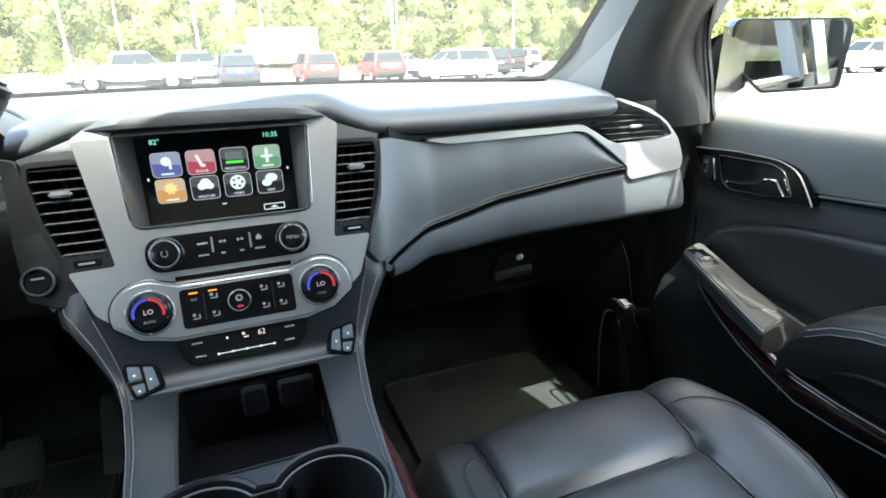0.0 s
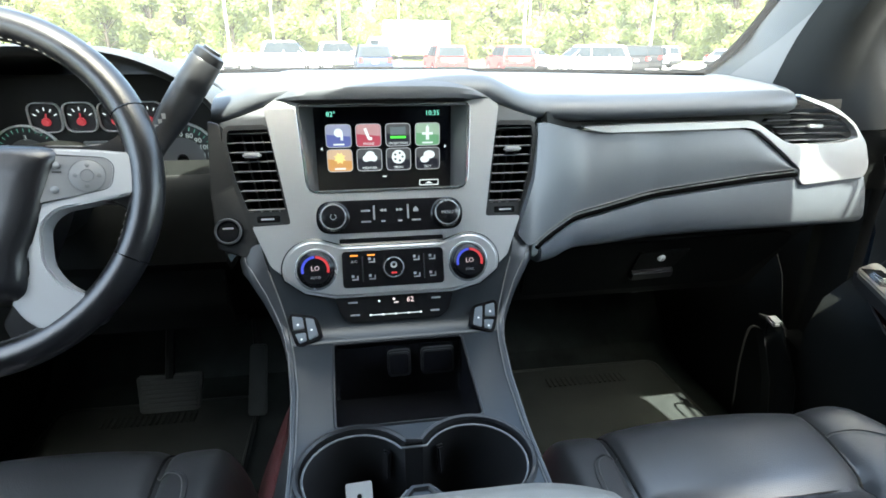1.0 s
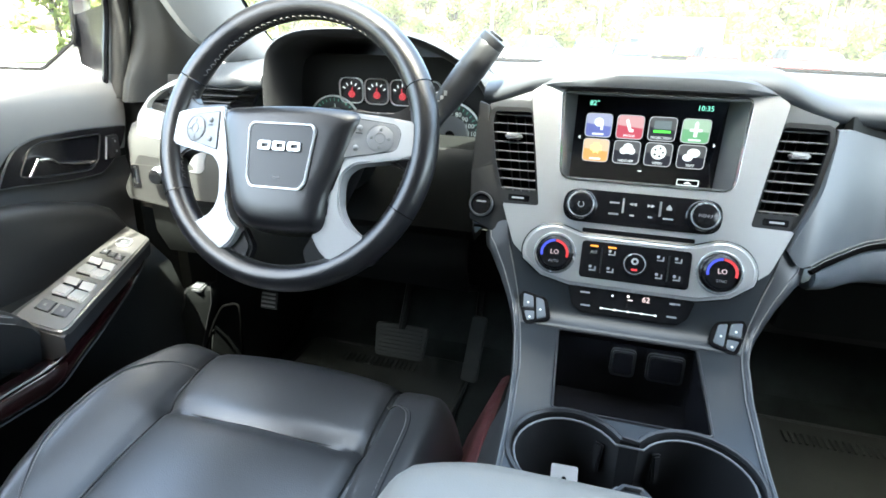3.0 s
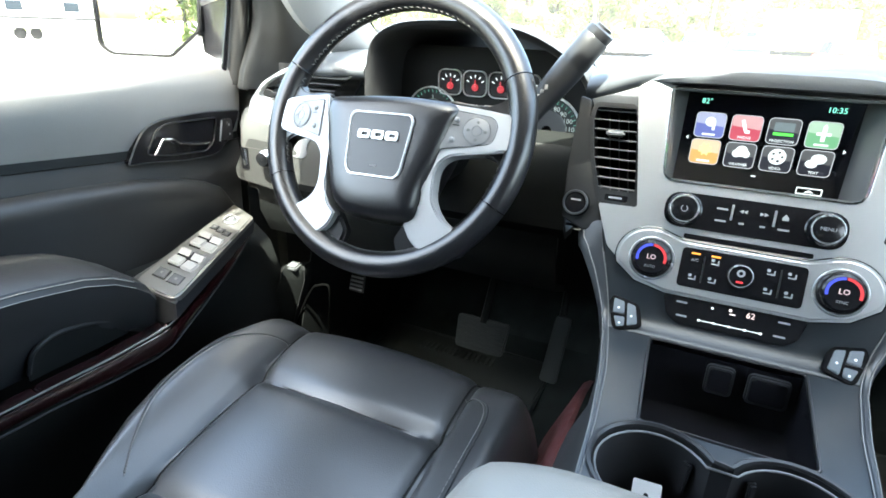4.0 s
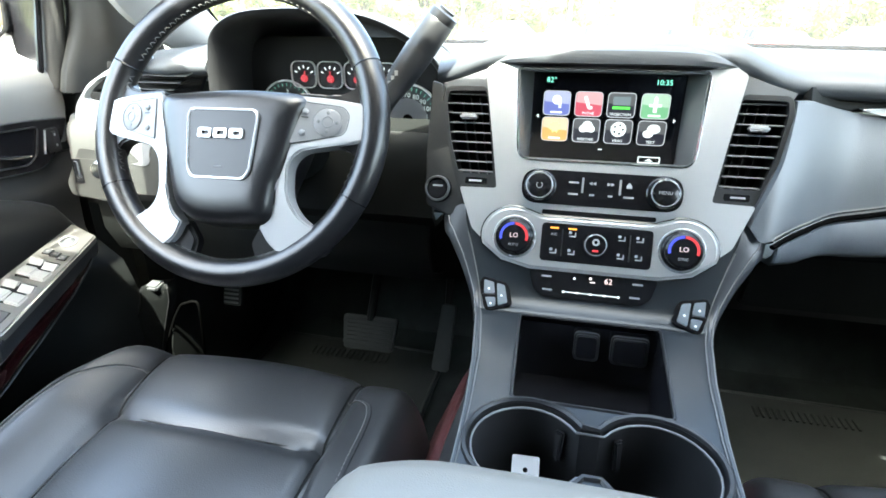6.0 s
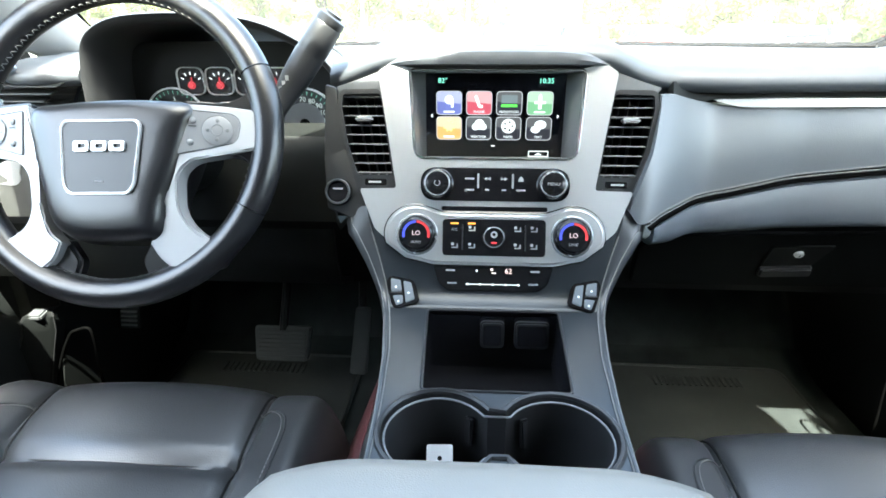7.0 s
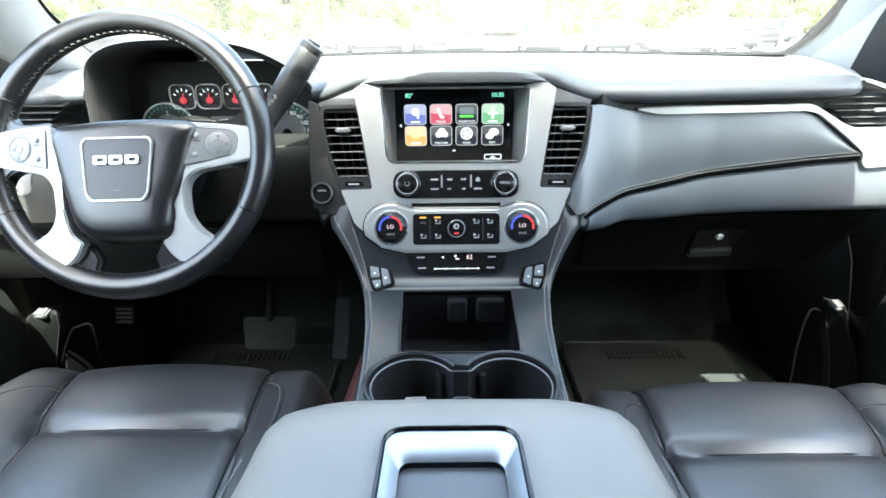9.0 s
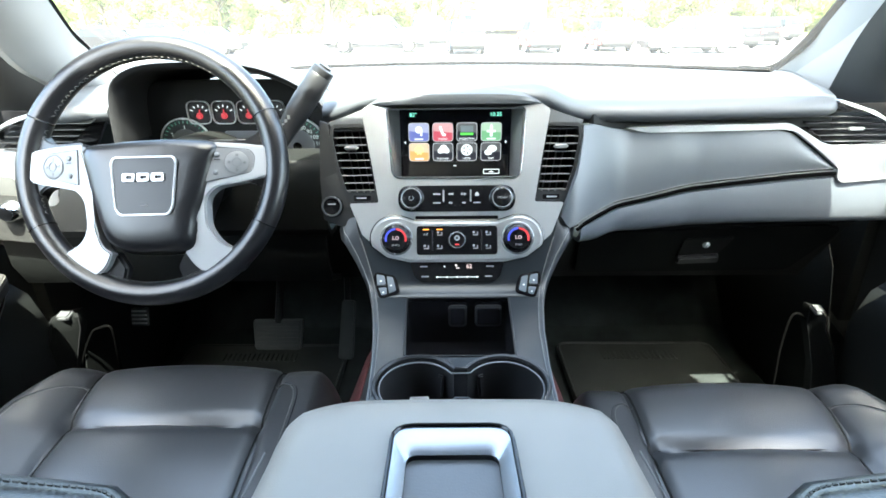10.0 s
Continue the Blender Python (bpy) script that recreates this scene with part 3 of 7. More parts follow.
# unseen ledges that close the dash ends, added to keep sun out of the footwells
for side in (1, -1):
    ledge = [(side * x, y) for x, y in ((0.70, 0.25), (0.885, 0.25), (0.885, 0.90), (0.70, 0.90))][::side]
    part("end_sun_block", prism(ledge, 1.418, 1.428), PLASTIC, dash)


def side_vent(side, dx=0.0):
    """The outer air vent in the dash end."""
    def at(x):
        return side * (x + dx)
    th = part("side_vent", prism([(at(0.535), 1.450), (at(0.715), 1.452), (at(0.722), 1.41), (at(0.715), 1.386), (at(0.58), 1.380)][::side], -0.04, -0.032, frame_at((0, 0.125, 0), (1, 0, 0), (0, 0, 1))), GLOSS, dash, "black air vent")
    for i in range(5):
        z = 1.3995 + i * 0.0098
        x0, x1 = 0.592 - i * 0.012, 0.700 - max(0, i - 1) * 0.010
        m = Matrix.Translation((at((x0 + x1) / 2), 0.122, z)) @ Matrix.Rotation(0.25, 4, "X")
        sl = part("slat", block((x1 - x0, 0.016, 0.0019), m, 0.0006, 1), PLASTIC, th)
        # paler bead paints the light caught by the slat's front edge
        part("slat_glint", tube([m @ V((k * (x1 - x0) / 2, -0.008, 0)) for k in (-0.98, 0.98)], 0.0008, seg=6), SLAT, sl)
    part("tab", block((0.026, 0.008, 0.005), Matrix.Translation((at(0.637), 0.112, 1.418)), 0.002), SILVER, th, "silver tab")


side_vent(1)
# glove box below the lower panel
LID = frame_at((0, 0.18, 1.24), (1, 0, 0), (0, -0.1, 0.15))
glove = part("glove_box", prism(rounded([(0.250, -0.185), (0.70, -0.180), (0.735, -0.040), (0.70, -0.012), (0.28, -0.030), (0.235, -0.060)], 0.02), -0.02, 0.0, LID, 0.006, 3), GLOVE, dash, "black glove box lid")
part("handle_recess", prism(rounded([(0.446, -0.112), (0.526, -0.106), (0.536, -0.052), (0.442, -0.057)], 0.005), 0, 0.003, LID, 0.001), PLASTIC, glove)
part("handle", prism(rounded([(0.450, -0.137), (0.533, -0.131), (0.526, -0.108), (0.446, -0.114)], 0.005), 0.0, 0.010, LID, 0.004, 3), LEVER, glove)
part("lock", lathe([(0.0, 0.006), (0.005, 0.006), (0.007, 0.004), (0.0075, 0.0)], LID @ shift(0.488, -0.073, 0.002), 16), GAUGE_RING, glove, "bright round lock")
part("key_slot", block((0.0014, 0.0060, 0.0010), LID @ shift(0.488, -0.073, 0.0083), 0.0003, 1), GLOSS, glove)
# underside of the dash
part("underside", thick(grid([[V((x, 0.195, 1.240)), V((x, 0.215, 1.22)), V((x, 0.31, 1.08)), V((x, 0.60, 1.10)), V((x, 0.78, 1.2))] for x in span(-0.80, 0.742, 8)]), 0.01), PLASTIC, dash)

STACK = frame_at((0, 0, 1.28), (1, 0, 0), (0, 0.39, 1))


def mirrored(pts, s):
    return pts if s > 0 else [(-p[0], p[1]) for p in pts][::-1]


def centre_vent(side):
    out = [(0.1165, 0.0545), (0.1605, 0.0540), (0.1795, 0.1020), (0.1905, 0.1520), (0.1885, 0.1690), (0.1835, 0.1730), (0.1420, 0.1735), (0.1372, 0.1690), (0.1175, 0.0650)]
    inn = [(0.1225, 0.0710), (0.1640, 0.0710), (0.1765, 0.1080), (0.1850, 0.1520), (0.1838, 0.1670), (0.1385, 0.1680)]
    o2, i2 = rounded(mirrored(out, side), 0.004), rounded(mirrored(inn, side), 0.004)
    vent = part("centre_vent", prism(o2, -0.010, -0.002, STACK, 0.0015, 2, [i2]), VENT, dash, "black centre air vent")
    bm = grid([[STACK @ V((q.x, q.y, w)) for q in i2] for w in (-0.0095, -0.037)], None, True)
    prism(i2, -0.042, -0.037, STACK, bm=bm)
    part("cavity", bm, PLASTIC, vent)
    for i in range(9):
        v = 0.0745 + i * 0.0114
        a, b = 0.1225 + (v - 0.071) * 0.165, lerp([(0.071, 0.1640), (0.108, 0.1765), (0.152, 0.1850), (0.167, 0.1838)], v)
        m = STACK @ shift(side * (a + b) / 2, v, -0.011) @ Matrix.Rotation(radians(14), 4, "X")
        part("slat", block((b - a - 0.001, 0.0019, 0.012), m, 0.0006, 1), SLAT, vent)
    for k in range(1, 4):
        u0, u1 = 0.1225 + 0.0415 * k / 4, 0.1385 + 0.0453 * k / 4
        part("vane", prism([(side * u0 - 0.0006, 0.072), (side * u0 + 0.0006, 0.072), (side * u1 + 0.0006, 0.166), (side * u1 - 0.0006, 0.166)], -0.034, -0.020, STACK), DARKKEY, vent)
    part("tab", block((0.021, 0.0062, 0.010), STACK @ shift(side * 0.1575, 0.1375, -0.004), 0.002), SILVER, vent, "silver tab")
    plate = part("indicator", prism(rrect(0.026, 0.0075, 0.002, side * 0.142, 0.0620), -0.003, -0.0012, STACK, 0.0005), GLOSS, vent)
    part("print", prism(rrect(0.015, 0.0022, 0.0004, side * 0.143, 0.0620), -0.0012, -0.0008, STACK), FAINT, plate)
    # panel above the vent, up to the dash lip
    top = rounded(mirrored([(0.1372, 0.1690), (0.1420, 0.1730), (0.1835, 0.1730), (0.1885, 0.1690), (0.1930, 0.1770), (0.165, 0.186), (0.140, 0.196)], side), 0.001)
    part("vent_panel", prism(top, -0.016, -0.006, STACK, 0.0015, 2), DASH, dash)


for side in (1, -1):
    centre_vent(side)
# dark strip beside the driver's vent, which carries the start button
wing = rounded([(-0.1600, 0.0540), (-0.1530, 0.0270), (-0.1720, 0.0180), (-0.2010, 0.0300), (-0.2055, 0.0900), (-0.2065, 0.1800), (-0.1925, 0.1760), (-0.1905, 0.1520), (-0.1795, 0.1020)], 0.004)
part("stack_wing", prism(wing[::-1] if sum(a.cross(b) for a, b in zip(wing, wing[1:] + wing[:1])) < 0 else wing, -0.012, -0.004, STACK, 0.0015, 1), VENT, dash)
start = part("start_button", (lathe([(0.0, 0.006), (0.011, 0.006), (0.012, 0.004), (0.0125, 0.003), (0.0125, 0.007), (0.0155, 0.007), (0.0165, 0.004), (0.0165, -0.004)], STACK @ shift(-0.1870, 0.0495, -0.004), 32)), GLOSS, dash, "round black engine start button")
part("print", (prism(rrect(0.012, 0.002, 0.0005, -0.187, 0.053), 0.002, 0.0023, STACK)), FAINT, start)
part("ring", (tube([STACK @ V((p.x, p.y, 0.0032)) for p in disc(0.0140, -0.187, 0.0495)], 0.0014, True, 6)), SLAT, start)

# ---- centre stack ----
stack = thing("centre_stack", (0, 0.02, 1.28), "satin silver centre stack with touchscreen, radio and climate controls", "control panel")
half = [(0.0, -0.0345), (0.067, -0.0345), (0.107, -0.0235), (0.1415, 0.006), (0.1605, 0.0535), (0.1165, 0.0545), (0.1270, 0.115), (0.1372, 0.170), (0.1412, 0.192), (0.1240, 0.2035), (0.104, 0.197), (0.0, 0.197)]
outer = rounded(half + [(-x, v) for x, v in half[::-1][1:-1]], 0.004)
opening = rounded([(-0.0955, 0.090), (0.0955, 0.090), (0.1045, 0.1955), (-0.1045, 0.1955)], [0.014, 0.014, 0.008, 0.008])
part("bezel", (prism(outer, -0.006, 0.003, STACK, 0.0025, 3, [opening])), SILVER, stack, "satin silver bezel")
part("opening_edge", tube([STACK @ V((p.x, p.y, 0.003)) for p in opening], 0.0013, True, 6), CHROME, stack)
# tunnel back to the screen
glass_o = [V((-0.0895, 0.104, 1.341)), V((0.0895, 0.104, 1.341)), V((0.0895, 0.104, 1.458)), V((-0.0895, 0.104, 1.458))]
ring_a = [STACK @ V((x, v, 0.002)) for x, v in ((-0.0945, 0.091), (0.0945, 0.091), (0.1035, 0.1945), (-0.1035, 0.1945))]
part("screen_tunnel", thick(grid([ring_a, glass_o], None, True), 0.002), TUNNEL, stack)
screen = part("screen", prism([(-0.0895, -0.0585), (0.0895, -0.0585), (0.0895, 0.0585), (-0.0895, 0.0585)], -0.006, 0.0, frame_at((0, 0.104, 1.3995), (1, 0, 0), (0, 0, 1))), SCREEN, stack, "black touchscreen showing coloured icons")
SCR = frame_at((0, 0.1035, 1.3995), (1, 0, 0), (0, 0, 1))
ICONS = [(-0.058, 0.0205, (0.13, 0.15, 0.42)), (-0.020, 0.0205, (0.46, 0.07, 0.11)), (0.018, 0.0205, (0.02, 0.02, 0.03)), (0.0565, 0.0205, (0.17, 0.38, 0.21)),
         (-0.058, -0.0110, (0.68, 0.34, 0.12)), (-0.020, -0.0110, (0.02, 0.02, 0.03)), (0.018, -0.0110, (0.02, 0.02, 0.03)), (0.0565, -0.0110, (0.02, 0.02, 0.03))]
NAMES = [None, "PHONE", "PROJECTION", None, None, "WEATHER", "VIDEO", "TEXT"]
for k, (u, v, col) in enumerate(ICONS):
    ic = part("icon", prism(rrect(0.0315, 0.0285, 0.005, u, v), 0, 0.0003, SCR), glow("icon_colour", col, 0.75), screen)
    rim = prism(rrect(0.0325, 0.0295, 0.0055, u, v), 0.0002, 0.0005, SCR, 0, 1, [rrect(0.0308, 0.0278, 0.0048, u, v)])
    part("icon_rim", rim, glow("icon_rim", (0.55, 0.55, 0.6), 0.7), ic)
    shine = tuple(c + (0.75 - c) * (0.36 if max(col) > 0.1 else 0.10) for c in col)
    part("icon_shine", prism(rounded([(u - 0.0150, v + 0.002), (u + 0.0150, v - 0.001), (u + 0.0150, v + 0.0136), (u - 0.0150, v + 0.0136)], [0.001, 0.001, 0.0045, 0.0045]), 0.0003, 0.00038, SCR), glow("icon_shine", shine, 0.75), ic)
    if NAMES[k]:
        words("icon_text", NAMES[k], 0.0042, SCR @ shift(u, v - 0.0108, 0.0008), WHITE_LIT, ic)
    else:
        part("icon_bar", prism(rrect(0.014, 0.002, 0.0004, u, v - 0.0108), 0.0004, 0.0008, SCR), WHITE_LIT, ic)
    bm = bmesh.new()
    if k == 0:
        prism(disc(0.0055, u, v + 0.004, 14), 0.0004, 0.0008, SCR, bm=bm)
        prism(rrect(0.003, 0.009, 0.0004, u + 0.004, v - 0.001), 0.0004, 0.0008, SCR, bm=bm)
    elif k == 1:
        prism(rrect(0.0035, 0.014, 0.001, u - 0.001, v + 0.003), 0.0004, 0.0008, SCR @ shift(u, v) @ Matrix.Rotation(0.35, 4, "Z") @ shift(-u, -v), bm=bm)
        prism(rrect(0.005, 0.0035, 0.0006, u + 0.002, v - 0.004), 0.0004, 0.0008, SCR, bm=bm)
    elif k == 2:
        prism(rrect(0.020, 0.010, 0.001, u, v + 0.005), 0.0004, 0.0006, SCR, bm=bm)
    elif k == 3:
        prism([(u - 0.002, v - 0.007), (u + 0.002, v - 0.007), (u + 0.002, v + 0.009), (u, v + 0.012), (u - 0.002, v + 0.009)], 0.0004, 0.0008, SCR, bm=bm)
        prism(rrect(0.014, 0.003, 0.0005, u, v + 0.001), 0.0004, 0.0007, SCR, bm=bm)
    elif k == 4:
        star = [V((u + (0.008 if i % 2 else 0.0052) * math.cos(i * math.pi / 8), v + 0.003 + (0.008 if i % 2 else 0.0052) * math.sin(i * math.pi / 8))) for i in range(16)]
        prism(star, 0.0004, 0.0008, SCR, bm=bm)
    elif k == 5:
        for du, dv, r in ((-0.004, 0.0, 0.0045), (0.001, 0.003, 0.0065), (0.006, 0.0, 0.0042)):
            prism(disc(r, u + du, v + 0.002 + dv, 16), 0.0004, 0.0008 + du * 0.02, SCR, bm=bm)
    elif k == 6:
        prism(disc(0.009, u, v + 0.003, 24), 0.0004, 0.0008, SCR, 0, 1, [disc(0.0017, u + 0.0052 * math.cos(i * 1.2566), v + 0.003 + 0.0052 * math.sin(i * 1.2566), 8) for i in range(5)], bm=bm)
    else:
        prism(disc(0.0075, u + 0.002, v + 0.005, 20, 0.0055), 0.0004, 0.0009, SCR, bm=bm)
        prism(disc(0.006, u - 0.004, v - 0.001, 20, 0.0045), 0.0004, 0.0011, SCR, bm=bm)
    part("icon_sign", bm, glow("icon_sign_4", (1.0, 0.75, 0.3), 0.9) if k == 4 else glow("icon_sign_2", (0.15, 0.18, 0.2), 0.8) if k == 2 else WHITE_LIT, ic)
    if k == 2:
        part("icon_base", prism(rrect(0.020, 0.003, 0.0004, u, v - 0.003), 0.0004, 0.0008, SCR), glow("green_lit", (0.15, 0.9, 0.1), 0.9), ic)
words("clock", "10:35", 0.0085, SCR @ shift(0.063, 0.0475, 0.0004), CYAN_LIT, screen)
words("outside_temperature", "82°", 0.0085, SCR @ shift(-0.066, 0.0475, 0.0004), CYAN_LIT, screen)
for s in (1, -1):
    part("arrow", prism([(s * 0.079, 0.002), (s * 0.0815, 0.0045), (s * 0.079, 0.007)][::s], 0, 0.0004, SCR), WHITE_LIT, screen)
part("page_mark", prism(rrect(0.005, 0.0014, 0.0004, -0.001, -0.0335), 0, 0.0004, SCR), WHITE_LIT, screen)
key = part("screen_key", prism(rrect(0.026, 0.008, 0.0012, 0.058, -0.0435), 0.0, 0.0004, SCR, 0, 1, [rrect(0.0238, 0.0058, 0.0008, 0.058, -0.0435)]), WHITE_LIT, screen)
part("arrow", prism([(0.053, -0.0450), (0.063, -0.0450), (0.058, -0.0420)], 0, 0.0004, SCR), WHITE_LIT, key)

# radio strip
pill = rounded([(-0.0875, 0.0405), (0.0875, 0.0405), (0.0875, 0.0795), (-0.0875, 0.0795)], 0.0192, 8)
radio = part("radio_panel", prism(pill, 0.0, 0.0045, STACK, 0.001), GLOSS, stack, "gloss black radio strip")


def knob(name, u, v, r, parent, label, h=0.014):
    k = part(name, lathe([(0.0, h), (r * 0.72, h), (r * 0.80, h - 0.001), (r * 0.86, h * 0.9), (r * 0.93, 0.004), (r, 0.003), (r, 0.0)], STACK @ shift(u, v, 0.003), 36), GLOSS, parent, label)
    part("ring", tube([STACK @ V((p.x, p.y, 0.003 + h - 0.0006)) for p in disc(r * 0.76, u, v, 36)], r * 0.055, True, 6), KNOB_RING, k, "bright chrome ring")
    return k


kp = knob("power_knob", -0.067, 0.060, 0.0185, radio, "round black power knob")
part("sign", tube([STACK @ V((-0.067 + 0.0032 * math.cos(a), 0.060 + 0.0032 * math.sin(a), 0.0173)) for a in span(radians(120), radians(420), 12)], 0.0004, seg=5), FAINT, kp)
km = knob("menu_knob", 0.067, 0.060, 0.0185, radio, "round black menu knob")
words("print", "MENU", 0.0052, STACK @ shift(0.067, 0.060, 0.0173), FAINT, km)
for i, u in enumerate((-0.0295, -0.009, 0.011, 0.0305)):
    for j, v in enumerate((0.0665, 0.0535)):
        w = 0.019 if i in (0, 3) else 0.017
        b = part("radio_button", prism(rrect(w, 0.0115, 0.001, u, v), 0.0045, 0.0054, STACK, 0.0005), GLOSS, radio)
        if i in (1, 2) and j == 0:
            d = -1 if i == 1 else 1
            bm = prism([(u - d * 0.004, v - 0.002), (u, v), (u - d * 0.004, v + 0.002)][::d], 0.0054, 0.0057, STACK)
            prism([(u, v - 0.002), (u + d * 0.004, v), (u, v + 0.002)][::d], 0.0054, 0.0057, STACK, bm=bm)
            part("sign", bm, FAINT, b)
        elif i == 3 and j == 0:
            part("sign", prism([(u - 0.003, v - 0.003), (u + 0.003, v - 0.003), (u + 0.003, v), (u, v + 0.0035), (u - 0.003, v)], 0.0054, 0.0057, STACK), FAINT, b)
        else:
            part("print", prism(rrect(0.011 if i in (0, 3) else 0.005, 0.002, 0.0003, u, v), 0.0054, 0.0057, STACK), FAINT, b)
for u in (-0.0195, 0.0210):
    part("divider", prism(rrect(0.0022, 0.017, 0.0006, u, 0.064), 0.0045, 0.0068, STACK, 0.0005), SILVER, radio, "silver divider")
part("disc_slot", prism(rrect(0.124, 0.0055, 0.002, 0, 0.0315), 0.002, 0.0045, STACK, 0.0008), GLOSS, stack, "black disc slot")

# climate ring with two temperature knobs
ring = []
for a in span(radians(200), radians(78), 12):
    ring.append((-0.092 + 0.037 * math.cos(a), 0.001 + 0.034 * math.sin(a)))
ring += [(-0.060, 0.0265), (0.060, 0.0265)]
for a in span(radians(102), radians(-20), 12):
    ring.append((0.092 + 0.037 * math.cos(a), 0.001 + 0.034 * math.sin(a)))
ring += [(0.104, -0.0275), (0.070, -0.0350), (-0.070, -0.0350), (-0.104, -0.0275)]
climate = part("climate_surround", (prism(ring[::-1], 0.0, 0.009, STACK, 0.004, 3)), SILVER, stack, "raised satin silver climate surround")
part("seam", (tube([STACK @ V((x, v, 0.0032)) for x, v in ring], 0.0016, True, 5)), GLOSS, climate)
panel = part("climate_panel", prism(rrect(0.120, 0.043, 0.005, 0, -0.0025), 0.0085, 0.0100, STACK, 0.0006), GLOSS, climate, "gloss black climate panel")
for i, u in enumerate((-0.046, -0.026, 0.027, 0.046)):
    for j, v in enumerate((0.0075, -0.0125)):
        b = part("climate_button", prism(rrect(0.018, 0.018, 0.001, u, v), 0.0100, 0.0108, STACK, 0.0004), GLOSS, panel)
        if j == 0 and i < 2:
            part("lamp", prism(rrect(0.009, 0.0018, 0.0003, u, v + 0.0062), 0.0108, 0.0112, STACK), ORANGE_LIT, b, "small orange lamp")
        if i == 0 and j == 0:
            words("print", "A/C", 0.0045, STACK @ shift(u, v - 0.001, 0.0109), FAINT, b)
        else:
            bm = prism(rrect(0.0032, 0.0032, 0.0008, u - 0.002, v + 0.002), 0.0108, 0.0111, STACK)
            prism(rrect(0.0075, 0.0014, 0.0004, u + 0.0005, v - 0.002), 0.0108, 0.0111, STACK, bm=bm)
            prism(rrect(0.0014, 0.005, 0.0004, u + 0.0035, v), 0.0108, 0.0111, STACK, bm=bm)
            part("sign", bm, FAINT, b)
for u in (-0.0365, 0.0365):
    part("divider", prism(rrect(0.0016, 0.030, 0.0004, u, -0.0025), 0.0100, 0.0120, STACK, 0.0004), DARKKEY, panel)
kf = knob("fan_knob", 0.0, -0.0020, 0.0150, panel, "black fan knob with a chrome ring", 0.012)
part("lamp", prism(rrect(0.0065, 0.0022, 0.0005, 0, -0.0085), 0.0148, 0.0152, STACK), RED_LIT, kf, "small red lamp")
part("sign", prism(disc(0.004, 0, 0.001, 12), 0.0148, 0.0151, STACK, 0, 1, [disc(0.002, 0, 0.001, 8)]), FAINT, kf)
for s in (1, -1):
    u = s * 0.090
    kt = part("temperature_knob", lathe([(0.0, 0.021), (0.0165, 0.021), (0.0185, 0.019), (0.0195, 0.012), (0.0215, 0.010), (0.0215, 0.006)], STACK @ shift(u, 0.0, 0.0), 40), GLOSS, climate, "round black temperature knob")
    part("collar", tube([STACK @ V((p.x, p.y, 0.0095)) for p in disc(0.0228, u, 0, 40)], 0.0016, True, 6), KNOB_RING, kt, "satin metal collar")
    for a0, a1, mat_l in ((92, 195, BLUE_LIT), (-15, 88, RED_LIT)):
        arc_o = [(u + 0.0160 * math.cos(a), 0.0160 * math.sin(a)) for a in span(radians(a0), radians(a1), 10)]
        arc_i = [(u + 0.0132 * math.cos(a), 0.0132 * math.sin(a)) for a in span(radians(a1), radians(a0), 10)]
        part("dial_arc", prism(arc_o + arc_i, 0.021, 0.0214, STACK), mat_l, kt)
    words("display", "LO", 0.0076, STACK @ shift(u, 0.0012, 0.0213), glow("rose_lit", (0.85, 0.62, 0.66), 0.55), kt)
    words("print", "AUTO" if s < 0 else "SYNC", 0.0042, STACK @ shift(u, -0.0092, 0.0213), FAINT, kt)

for s in (1, -1):
    BF = frame_at((0, -0.0310, 1.2210), (1, 0, 0), (0, 0.0255, 0.027)) @ shift(s * 0.1055, -0.003, 0.0015) @ Matrix.Diagonal((1.14, 1.14, 1, 1)) @ shift(-s * 0.1055, 0.003, 0)
    o = rounded(mirrored([(0.0878, -0.0107), (0.0925, 0.0056), (0.0965, 0.0105), (0.1200, 0.0152), (0.1232, 0.0075), (0.1155, -0.0178), (0.1105, -0.0215), (0.0913, -0.0148)], s), 0.003)
    bt = part("seat_heater_switch", prism(o, -0.010, 0.0012, BF, 0.0012, 2), GLOSS, stack, "cluster of grey seat heater buttons in a black frame")
    for poly in ([(0.0925, -0.0108), (0.0972, 0.0072), (0.1055, 0.0090), (0.1018, -0.0146)], [(0.1085, 0.0095), (0.1188, 0.0115), (0.1172, -0.0034), (0.1062, -0.0024)], [(0.1052, -0.0062), (0.1158, -0.0072), (0.1112, -0.0176), (0.1042, -0.0152)]):
        part("button", prism(rounded(mirrored(poly[::-1], s), 0.0018), 0.0006, 0.0028, BF, 0.001), HEATKEY, bt)
        cx_, cy_ = sum(q[0] for q in poly) / 4, sum(q[1] for q in poly) / 4
        part("lamp", prism(disc(0.0012, s * cx_, cy_ - 0.002, 8), 0.0028, 0.0031, BF), GAUGE_RING, bt)
    part("divider", prism(rrect(0.013, 0.0010, 0.0003, s * 0.1125, -0.0035), 0.0006, 0.0018, BF), DARKKEY, bt)
# rear climate panel below
aux = part("rear_climate_panel", prism(rounded([(-0.0705, -0.036), (-0.064, -0.057), (-0.053, -0.0655), (0.053, -0.0655), (0.064, -0.057), (0.0705, -0.036)], 0.004), -0.004, 0.005, STACK, 0.0015), GLOSS, stack, "gloss black rear climate panel")
